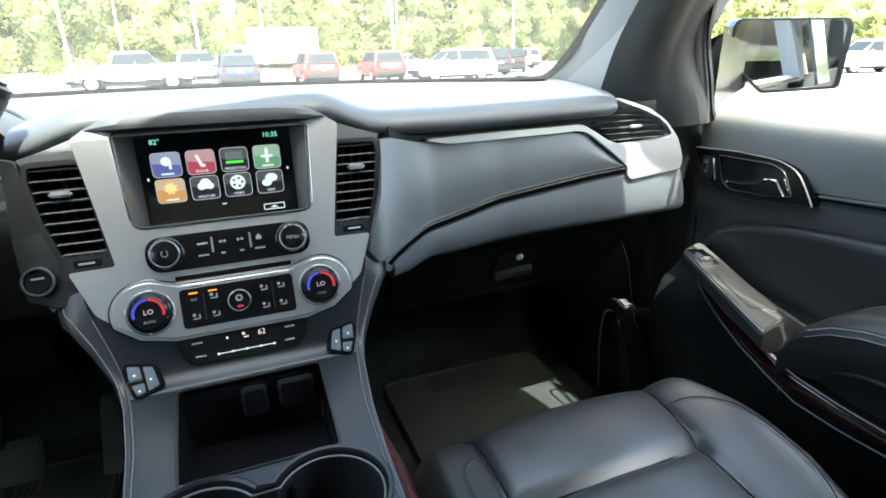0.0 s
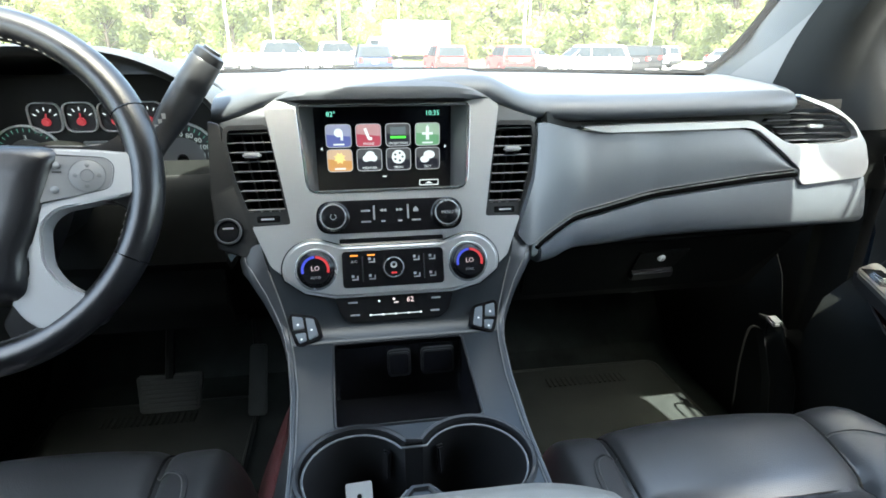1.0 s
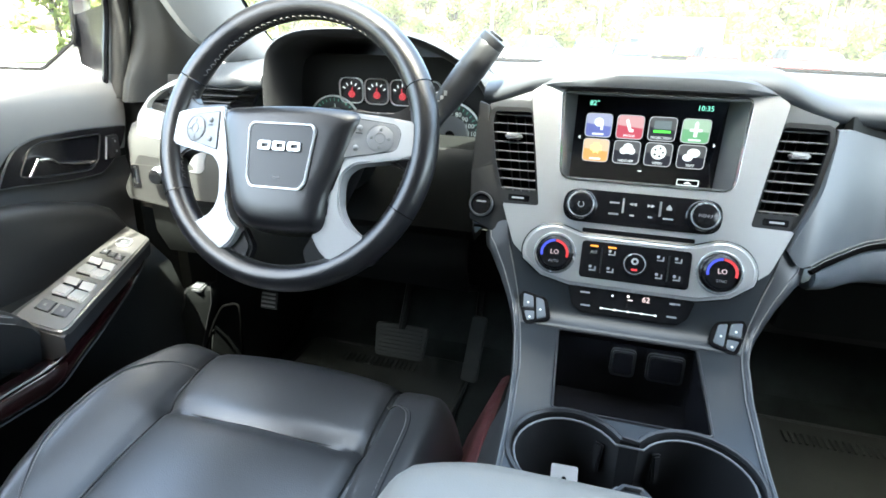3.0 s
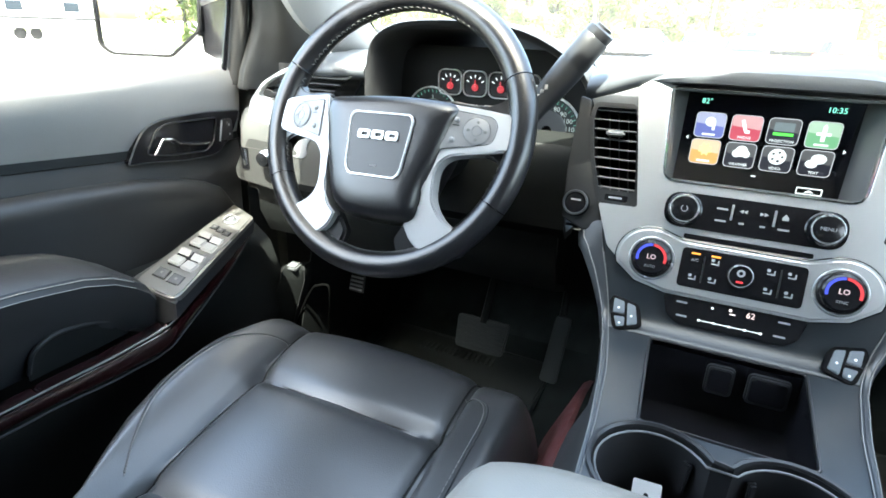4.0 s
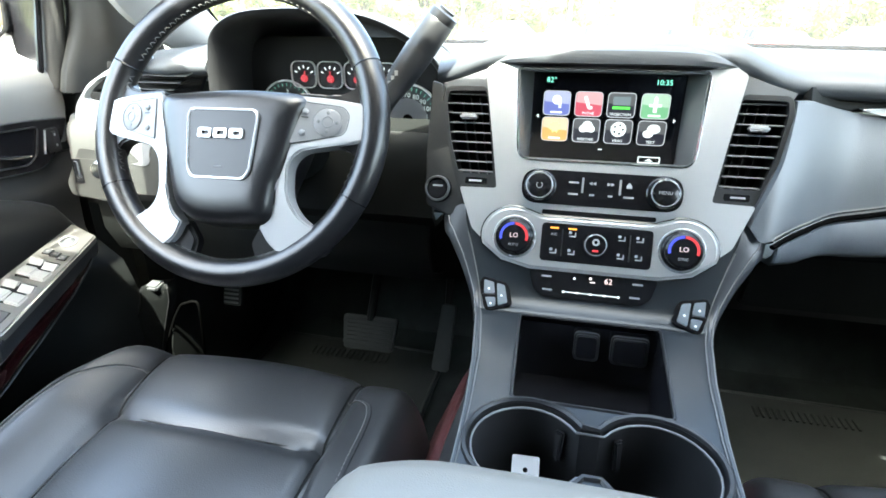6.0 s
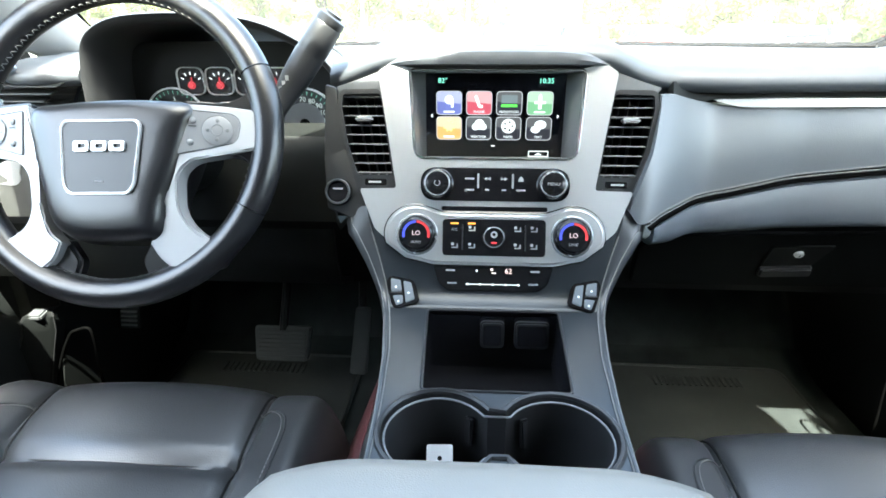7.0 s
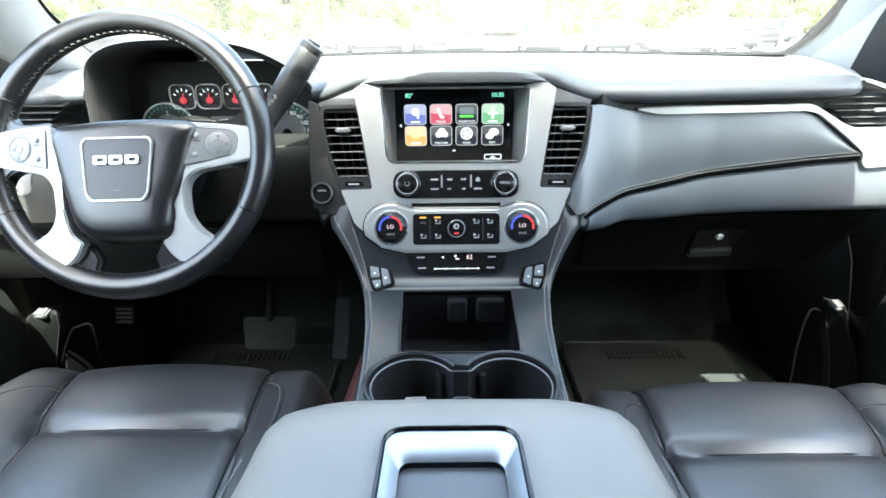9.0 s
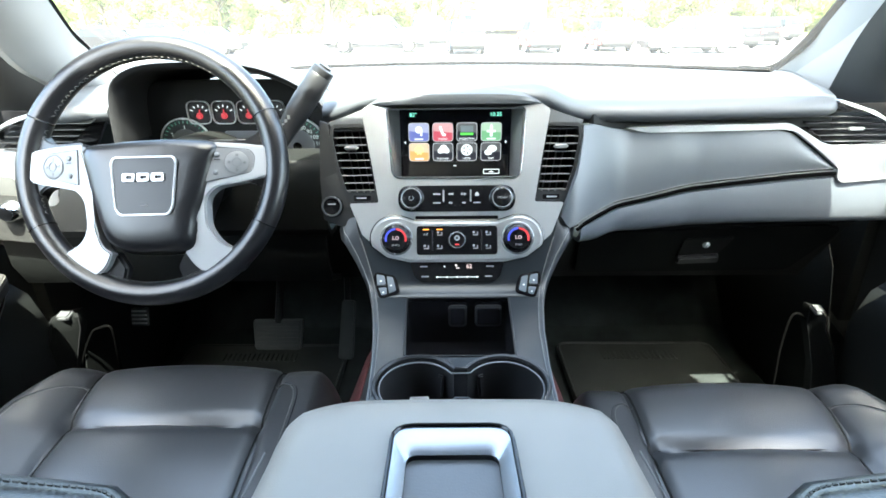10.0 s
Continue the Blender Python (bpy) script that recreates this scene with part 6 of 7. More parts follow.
# ---- doors ----
def door(s):
    th = thing("front_door", (s * 0.86, -0.3, 0.8), "black door panel with silver switch plate, dark wood strip and padded armrest", "door", "front doors")

    dx = out(s)

    def P(x, y, z):
        return V((s * (x + dx), y, z))

    ys_ = [0.187, 0.172, 0.14] + span(0.10, -0.92, 22)

    def panel(profile, name, mat, label="", d=0.01, front=True):
        rows = []
        for i, y in enumerate(ys_):
            k = 0.02 if i == 0 and front else 0.0
            # the belt line climbs a little towards the rear
            rise = 0.075 * min(0.30, max(0.0, -0.05 - y))
            rows.append([P(x + k, y, z + rise * min(1.0, max(0.0, (1.40 - z) / 0.08)) * min(1.0, max(0.0, (z - 1.15) / 0.12))) for x, z in profile])
        return part(name, thick(grid(rows), d * s), mat, th, label)

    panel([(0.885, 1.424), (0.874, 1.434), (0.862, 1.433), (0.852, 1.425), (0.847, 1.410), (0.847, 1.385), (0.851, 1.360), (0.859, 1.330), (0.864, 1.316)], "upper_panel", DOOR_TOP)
    panel([(0.872, 1.3165), (0.8625, 1.3135), (0.8615, 1.3095), (0.868, 1.3065)], "belt_strip", PLASTIC, "dark belt strip")
    part("belt_line", tube([P(0.8605, -0.060, 1.3135), P(0.8605, -0.20, 1.3250), P(0.8605, -0.35, 1.3370), P(0.8605, -0.92, 1.3370)], 0.0024, seg=6), STRIP, th, "thin satin grey line")
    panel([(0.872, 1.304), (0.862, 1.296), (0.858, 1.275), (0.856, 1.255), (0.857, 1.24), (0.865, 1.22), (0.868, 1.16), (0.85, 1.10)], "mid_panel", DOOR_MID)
    # padded insert with a curved front
    rows = []
    for y in span(0.135, -0.92, 36):
        zt = lerp([(-0.92, 1.286), (-0.28, 1.280), (-0.17, 1.273), (-0.05, 1.261), (0.027, 1.246), (0.08, 1.228), (0.115, 1.208), (0.135, 1.17)], y)
        rows.append([P(0.852, y, zt + 0.001), P(0.846, y, zt), P(0.8415, y, zt - 0.003), P(0.8385, y, zt - 0.008), P(0.837, y, zt - 0.015), P(0.837, y, zt - 0.028), P(0.845, y, (zt + 1.12) / 2), P(0.85, y, 1.11)])
    part("insert", thick(grid(rows), 0.01 * s), DOOR_LEATHER, th, "black leather insert")
    # lower door with the map pocket
    rows = []
    for y in ys_:
        b = lerp([(-0.92, 0.0), (-0.3, 0.0), (0.0, 0.01), (0.165, 0.03)], y)
        rows.append([P(0.86, y, 1.13), P(0.78 + b, y, 1.09), P(0.755 + b, y, 1.02), P(0.765 + b, y, 0.90), P(0.80 + b, y, 0.80), P(0.85, y, 0.74)])
    part("lower_panel", thick(grid(rows), 0.01 * s), PLASTIC, th)
    # handle bezel
    DF = Matrix(((0, 0, -s, s * (0.850 + dx)), (1, 0, 0, 0), (0, 1, 0, 0), (0, 0, 0, 1)))
    bz = rounded([(0.165, 1.338), (0.174, 1.358), (0.085, 1.363), (0.0, 1.361), (-0.033, 1.349), (-0.051, 1.324), (-0.066, 1.299), (-0.041, 1.298), (0.048, 1.287), (0.111, 1.286), (0.145, 1.311)], [0.01, 0.005, 0.02, 0.02, 0.02, 0.02, 0.003, 0.006, 0.02, 0.016, 0.016])
    bi = rounded([(0.118, 1.352), (0.010, 1.354), (-0.012, 1.346), (-0.034, 1.309), (0.010, 1.301), (0.086, 1.296), (0.104, 1.308)], 0.008)
    bez = part("handle_bezel", prism(bz, -0.006, 0.012, DF, 0.004, 3, [bi]), GLOSS, th, "gloss black handle surround")
    part("bezel_edge", tube([DF @ V((p.x, p.y, 0.0125)) for p in bi], 0.0012, True, 6), DARKKEY, bez)
    part("bezel_edge", tube([DF @ V((p.x, p.y, 0.010)) for p in bz], 0.0020, True, 6), SLAT, bez)
    part("handle_cup", prism(bi, -0.008, 0.0092, DF), GLOSS, bez)
    lv = spline([(0.104, 1.308, 0.006), (0.07, 1.311, 0.012), (0.034, 1.317, 0.016), (0.024, 1.3215, 0.017), (0.016, 1.3275, 0.018), (-0.002, 1.3300, 0.018), (-0.007, 1.3270, 0.018), (-0.022, 1.307, 0.017)], 5)
    part("lever", tube([DF @ V((p.x, p.y, p.z)) for p in lv], 0.0024, seg=8), CHROME, bez, "chrome door lever")
    lk = part("lock_switch", prism(rrect(0.026, 0.040, 0.006, 0.139, 1.327), 0.010, 0.014, DF, 0.001), DARKKEY, bez)
    part("lock_line", tube([DF @ V((0.118 + (v - 1.306) * 0.25, v, 0.0135)) for v in (1.308, 1.345)], 0.0014, seg=6), SILVER, lk, "thin silver line")
    part("lock_button", prism(rrect(0.009, 0.028, 0.002, 0.141, 1.327), 0.014, 0.0165, DF, 0.001), DARKKEY, lk)
    for dv in (0.009, -0.008):
        part("lock_sign", prism(rrect(0.003, 0.004, 0.0005, 0.141, 1.327 + dv), 0.0165, 0.0168, DF), FAINT, lk)
    # armrest with switch plate
    if s > 0:
        a, b, c, d_ = V((0.820, 0.116, 1.191)), V((0.760, 0.098, 1.189)), V((0.668, -0.150, 1.163)), V((0.732, -0.132, 1.166))
    else:
        a, b, c, d_ = V((0.818, 0.117, 1.190)), V((0.738, 0.083, 1.188)), V((0.634, -0.178, 1.161)), V((0.735, -0.167, 1.163))
    o = (a + b + c + d_) / 4
    uu, vv = ((a + b) / 2 - (c + d_) / 2), (a - b)
    SW = frame_at(P(*o), P(*uu) - P(0, 0, 0), P(*vv) - P(0, 0, 0))
    if SW.to_3x3().col[2].z < 0:
        SW = SW @ Matrix.Diagonal((1, -1, -1, 1))
    inv = SW.inverted()
    c2 = [inv @ P(*q) for q in (a, b, c, d_)]
    c2 = [V((q.x, q.y)) for q in c2]
    if (c2[1] - c2[0]).cross(c2[2] - c2[1]) < 0:
        c2 = c2[::-1]
    plate = part("switch_plate", prism(rounded(c2, [0.02, 0.02, 0.008, 0.008]), -0.010, 0.0, SW, 0.003, 3), PLATE, th, "satin silver switch plate")

    def on_plate(t, k):
        """t from the rear end 0 to the front 1, k from the inner edge 0 to the outer 1."""
        q = (c + (b - c) * t) * (1 - k) + (d_ + (a - d_) * t) * k
        return inv @ P(*q)
    U, E, W = (P(*b) - P(*c)).normalized(), (P(*d_) - P(*c)).normalized(), SW.to_3x3().col[2]

    def at(t, k, du=0.0, h=0.0):
        """A frame on the plate that follows its slanted edges."""
        q = (c + (b - c) * t) * (1 - k) + (d_ + (a - d_) * t) * k
        m = Matrix((U, E, W)).transposed().to_4x4()
        m.translation = P(*q) + U * du + W * h
        return m

    if s < 0:
        for t0 in (0.31, 0.525):
            well = part("switch_well", block((0.052, 0.060, 0.003), at(t0, 0.48, 0, -0.0008), 0.001, 1), GLOSS, plate, "dark recessed switch well")
            for k in (0.30, 0.66):
                part("window_switch", block((0.026, 0.0285, 0.006), at(t0, k, -0.012, 0.001) @ Matrix.Rotation(radians(6), 4, "Y"), 0.002), SILVER, well, "silver window switch")
                part("switch_back", block((0.021, 0.0285, 0.004), at(t0, k, 0.0125, 0.0) @ Matrix.Rotation(radians(-12), 4, "Y"), 0.0015), PADGREY, well)
        for t0, k in ((0.135, 0.30), (0.135, 0.66), (0.685, 0.25), (0.685, 0.48), (0.685, 0.71)):
            w = (0.022, 0.026) if t0 < 0.2 else (0.013, 0.015)
            bn = part("button", block((w[0], w[1], 0.003), at(t0, k, 0, 0.0008), 0.001, 1), SLAT, plate)
            part("button_gap", block((w[0] + 0.003, w[1] + 0.003, 0.001), at(t0, k, 0, 0.0003), 0.0003, 1), GLOSS, bn)
            part("sign", block((0.005, 0.005, 0.0006), at(t0, k, 0, 0.0024)), STRIP, bn)
        mk = part("mirror_switch", lathe([(0, 0.004), (0.011, 0.004), (0.014, 0.0025), (0.016, 0.0)], at(0.83, 0.5), 24), SLAT, plate, "round mirror switch")
        part("ring", tube([at(0.83, 0.5) @ V((q.x, q.y, 0.0022)) for q in disc(0.0158)], 0.0012, True, 6), PADGREY, mk)
        part("sign", lathe([(0, 0.0046), (0.004, 0.0044), (0.0055, 0.0038)], at(0.83, 0.5), 12), PADGREY, mk)
    else:
        q = on_plate(0.80, 0.45)
        kb = part("window_switch", block((0.034, 0.022, 0.010), SW @ shift(q.x, q.y, 0.003) @ Matrix.Rotation(radians(8), 4, "Y"), 0.003), CHROME, plate, "bright window switch")
        part("well", block((0.060, 0.030, 0.002), SW @ shift(q.x + 0.004, q.y, 0.0004), 0.0005, 1), GLOSS, kb)
        q = on_plate(0.36, 0.62)
        part("lid", prism(rounded([(q.x - 0.07, q.y - 0.02), (q.x + 0.07, q.y - 0.016), (q.x + 0.06, q.y + 0.02), (q.x - 0.06, q.y + 0.02)], 0.012), 0.0, 0.002, SW, 0.0008), PLATE, plate)
    # body of the armrest under the plate
    rows = []
    for t in span(1, 0, 8):
        i_, o_ = c + (b - c) * t, d_ + (a - d_) * t
        rows.append([P(o_.x + 0.01, o_.y, o_.z - 0.008), P(i_.x + 0.0015, i_.y, i_.z - 0.0065), P(i_.x + 0.0005, i_.y, i_.z - 0.012), P(i_.x + 0.003, i_.y, i_.z - 0.030), P(min(0.86, i_.x + 0.06), i_.y, i_.z - 0.06), P(0.86, i_.y, i_.z - 0.07)])
    part("armrest_body", grid(rows, None, True, True), LEVER, th)
    # padded armrest behind
    edge = [(-0.170, 0.676, 1.140), (-0.174, 0.675, 1.154), (-0.184, 0.676, 1.172), (-0.20, 0.679, 1.186), (-0.225, 0.682, 1.201), (-0.26, 0.685, 1.212), (-0.30, 0.685, 1.219), (-0.33, 0.685, 1.2235), (-0.39, 0.685, 1.229), (-0.5, 0.685, 1.233), (-0.75, 0.685, 1.234), (-0.92, 0.685, 1.234)]
    rows = []
    for y, xi, ze in edge:
        zt = ze + 0.012
        rows.append([P(0.86, y, zt - 0.012), P(0.80, y, zt - 0.002), P(0.75, y, zt), P(xi + 0.025, y, zt - 0.003), P(xi + 0.006, y, zt - 0.009), P(xi, y, zt - 0.020), P(xi + 0.003, y, zt - 0.045), P(xi + 0.016, y, zt - 0.085), P(xi + 0.04, y, 1.10), P(0.84, y, 1.09)])
    arm_ = part("armrest", grid(rows, None, False), DOOR_LEATHER, th, "padded black armrest")
    for dz in (0.0, 0.009):
        part("stitching", tube([P(xi + (0.001 if dz == 0 else -0.0012), y, ze - dz + 0.001) for y, xi, ze in edge[3:]], 0.0007, seg=5), STITCH, arm_, "light grey thread")
    # grip pocket in the armrest's side, its shade drawn as a proud dark patch
    lip = spline([(-0.335, 1.115), (-0.3295, 1.138), (-0.318, 1.149), (-0.300, 1.1545), (-0.268, 1.1505), (-0.235, 1.139), (-0.205, 1.118)], 5)
    skin = lambda z: 0.708 - 0.011 * min(1, max(0, (z - 1.10) / 0.054))
    rows = [[P(skin(1.104 + (q.y - 1.104) * k) - 0.0015, q.x, 1.104 + (q.y - 1.104) * k) for q in lip] for k in span(0, 1, 4)]
    part("pocket_shade", thick(grid(rows), 0.002 * s), PLASTIC, arm_, "dark patch for the shaded grip pocket")
    part("pocket_lip", tube([P(skin(q.y) - 0.001, q.x, q.y) for q in lip], 0.0030, seg=8), DOOR_LEATHER, arm_)
    # wood strip sweeping along the pull
    upper = [(0.075, 1.168), (0.05, 1.160), (0.004, 1.146), (-0.06, 1.138), (-0.118, 1.131), (-0.15, 1.122), (-0.20, 1.112), (-0.26, 1.106), (-0.33, 1.104), (-0.40, 1.101), (-0.92, 1.11)]
    lower = [(0.075, 1.162), (0.05, 1.151), (0.0, 1.134), (-0.06, 1.120), (-0.135, 1.102), (-0.20, 1.082), (-0.26, 1.079), (-0.33, 1.082), (-0.40, 1.081), (-0.92, 1.09)]
    inner = [(-0.92, 0.680), (-0.20, 0.680), (-0.15, 0.683), (-0.10, 0.692), (-0.05, 0.708), (0.0, 0.728), (0.05, 0.750), (0.08, 0.765)]
    if s < 0:
        inner = [(-0.92, 0.680), (-0.45, 0.674), (-0.32, 0.666), (-0.22, 0.656), (-0.178, 0.650), (-0.10, 0.672), (-0.05, 0.690), (0.0, 0.708), (0.05, 0.727), (0.08, 0.742)]
    rows, top_line, low_line = [], [], []
    for y in span(0.075, -0.35, 40) + span(-0.37, -0.92, 10):
        zu, zl, x = lerp(upper[::-1], y), lerp(lower[::-1], y), lerp(inner, y)
        h = zu - zl
        rows.append([P(x + 0.016, y, zu + 0.001), P(x + 0.007, y, zu), P(x + 0.0015, y, zu - h * 0.12), P(x, y, zu - h * 0.30), P(x - 0.0008, y, zu - h * 0.55), P(x, y, zu - h * 0.85), P(x + 0.003, y, zl), P(x + 0.018, y, zl - 0.002)])
        top_line.append(P(x + 0.004, y, zu + 0.0006))
        low_line.append(P(x + 0.004, y, zl - 0.006))
    part("wood_strip", slab(rows, (s * 0.010, 0, 0)), WOOD, th, "gloss dark red-brown wood strip")
    # beads along both edges stand in for light glinting on the gloss wood
    part("strip_glint", tube(top_line, 0.0013, seg=6), STRIP, th, "thin grey bead for the glint on the wood's edge")
    part("strip_glint", tube(low_line, 0.0014, seg=6), SLAT, th, "thin dark bead for a faint reflection below the wood")
    # outer skin
    bm = prism([(0.192, 0.55), (0.192, 1.38), (-0.98, 1.38), (-0.98, 0.55)], -0.045, -0.03, DF)
    part("outer_skin", bm, PAINT, th, "dark blue painted outer skin")
    part("window_trim", tube([P(0.893, 0.2, 1.418), P(0.893, -0.95, 1.418)], 0.008, seg=6), GLOSS, th)


for s in (1, -1):
    door(s)


# ---- door mirrors ----
def door_mirror(s):
    n = V((-0.535, -0.845, 0)) if s > 0 else V((0.38, -0.925, 0))
    p = V((1.08, 0.2, 1.52)) if s > 0 else V((-1.10, 0.2, 1.50))
    MF = frame_at(p, V((0, 0, 1)).cross(n), (0, 0, 1))
    if s > 0:
        o = [(-0.043, -0.076), (0.100, -0.067), (0.104, 0.05), (0.094, 0.064), (-0.105, 0.068), (-0.114, 0.055), (-0.112, -0.014)]
    else:
        o = [(-0.103, -0.056), (0.026, -0.058), (0.094, -0.004), (0.104, 0.09), (0.09, 0.105), (-0.108, 0.10), (-0.121, 0.085), (-0.126, -0.038)]
    th = thing("door_mirror", tuple(p), "black door mirror with a black-edged glass", "mirror", "door mirrors")
    lo = rounded(o, 0.010)
    cen = sum((V(q) for q in lo), V((0, 0))) / len(lo)
    li = [cen + (q - cen) * 0.93 for q in lo]
    part("frame", prism(lo, -0.012, 0.004, MF, 0.002, 2, [li]), GLOSS, th, "black frame")
    part("mirror_pane", prism(li, -0.010, -0.002, MF), MIRROR, th, "silvered mirror pane")
    rows = []
    for k, w in ((1.0, 0.0), (1.03, -0.02), (1.0, -0.06), (0.8, -0.10), (0.45, -0.12)):
        rows.append([MF @ V((*(cen + (q - cen) * k), w - 0.004)) for q in lo])
    part("housing", grid(rows, None, True, True), GLOSS, th, "black housing")
    bm = grid([[V((s * 0.885, y, z)) for y, z in ((0.19, 1.42), (0.19, 1.56), (0.28, 1.53), (0.31, 1.42))], [V((s * 0.96, y, z)) for y, z in ((0.225, 1.44), (0.225, 1.55), (0.31, 1.53), (0.33, 1.44))], [V((s * 1.03, y, z)) for y, z in ((0.25, 1.455), (0.25, 1.54), (0.33, 1.53), (0.33, 1.455))]], None, True, True)
    part("foot", bm, GLOSS, th, "black mirror foot")


for s in (1, -1):
    door_mirror(s)

# ---- outside: car park, vehicles, trees ----
ASPHALT = shader("pale_asphalt", (0.22, 0.215, 0.20), 0.9, grain=0.5, scale=60, var=0.12, var_scale=0.15)
GRASS = shader("dry_grass", (0.16, 0.18, 0.06), 0.95, grain=0.8, scale=20, var=0.3, var_scale=0.4)
BARK = shader("bark", (0.09, 0.07, 0.05), 0.9, grain=0.8, scale=30, var=0.3)
LEAF = shader("leaves", (0.17, 0.195, 0.09), 0.7, var=0.35, var_scale=0.6)
LEAF_B = shader("yellow_green_leaves", (0.21, 0.22, 0.09), 0.7, var=0.35, var_scale=0.6)
POLE = shader("pole_metal", (0.55, 0.55, 0.55), 0.5, metal=0.3, var=0.1)
TYRE = shader("tyre_rubber", (0.012, 0.012, 0.012), 0.85, spec=0.1, var=0.2)
ALLOY = shader("alloy_rim", (0.5, 0.5, 0.51), 0.35, metal=0.7, var=0.1)
DARKGLASS = shader("dark_car_glass", (0.02, 0.025, 0.03), 0.5, spec=0.03, var=0.05)
WHITEP = shader("white_paint", (0.55, 0.56, 0.56), 0.45, spec=0.2, var=0.04)
REDP = shader("red_paint", (0.38, 0.03, 0.03), 0.45, spec=0.2, var=0.06)
NAVYP = shader("navy_paint", (0.03, 0.04, 0.07), 0.45, spec=0.05, var=0.06)
BLACKP = shader("black_paint", (0.02, 0.02, 0.022), 0.45, spec=0.05, var=0.06)
for leaf_mat in (LEAF, LEAF_B):
    nodes = leaf_mat.node_tree.nodes
    thin, blend = nodes.new("ShaderNodeBsdfTranslucent"), nodes.new("ShaderNodeMixShader")
    thin.inputs[0].default_value = (0.42, 0.46, 0.18, 1)
    blend.inputs[0].default_value = 0.5
    leaf_mat.node_tree.links.new(nodes["Principled BSDF"].outputs[0], blend.inputs[1])
    leaf_mat.node_tree.links.new(thin.outputs[0], blend.inputs[2])
    leaf_mat.node_tree.links.new(blend.outputs[0], nodes["Material Output"].inputs[0])
GREYTRIM = shader("grey_bumper", (0.03, 0.03, 0.03), 0.6, spec=0.1, var=0.1)
TAIL = shader("tail_lamp_red", (0.35, 0.02, 0.02), 0.2, coat=0.5, var=0.05)
LAMP = shader("clear_lamp", (0.6, 0.6, 0.6), 0.15, coat=0.5, var=0.05)

ground = part("ground", grid([[V((x, y, 0)) for y in (-900, -80, 0, 80, 2500)] for x in (-1800, -80, 0, 80, 1800)]), ASPHALT)
tagged(ground, "pale sunlit asphalt car park", "ground", kind="structure")
verge = part("ground_verge", prism([(-400, 52), (400, 56), (400, 120), (-400, 120)], 0.0, 0.06, Matrix(), 0.02), GRASS)
tagged(verge, "dry grass verge behind the car park", "ground", kind="structure")
verge = part("ground_verge", prism([(-140, -120), (-60, -120), (-64, 51), (-140, 51)], 0.0, 0.06, Matrix(), 0.02), GRASS)
tagged(verge, "dry grass verge beside the car park", "ground", kind="structure")
verge = part("ground_verge", prism([(-59, -120), (140, -120), (140, -32), (-59, -32)], 0.0, 0.06, Matrix(), 0.02), GRASS)
tagged(verge, "dry grass verge behind the parked car", "ground", kind="structure")


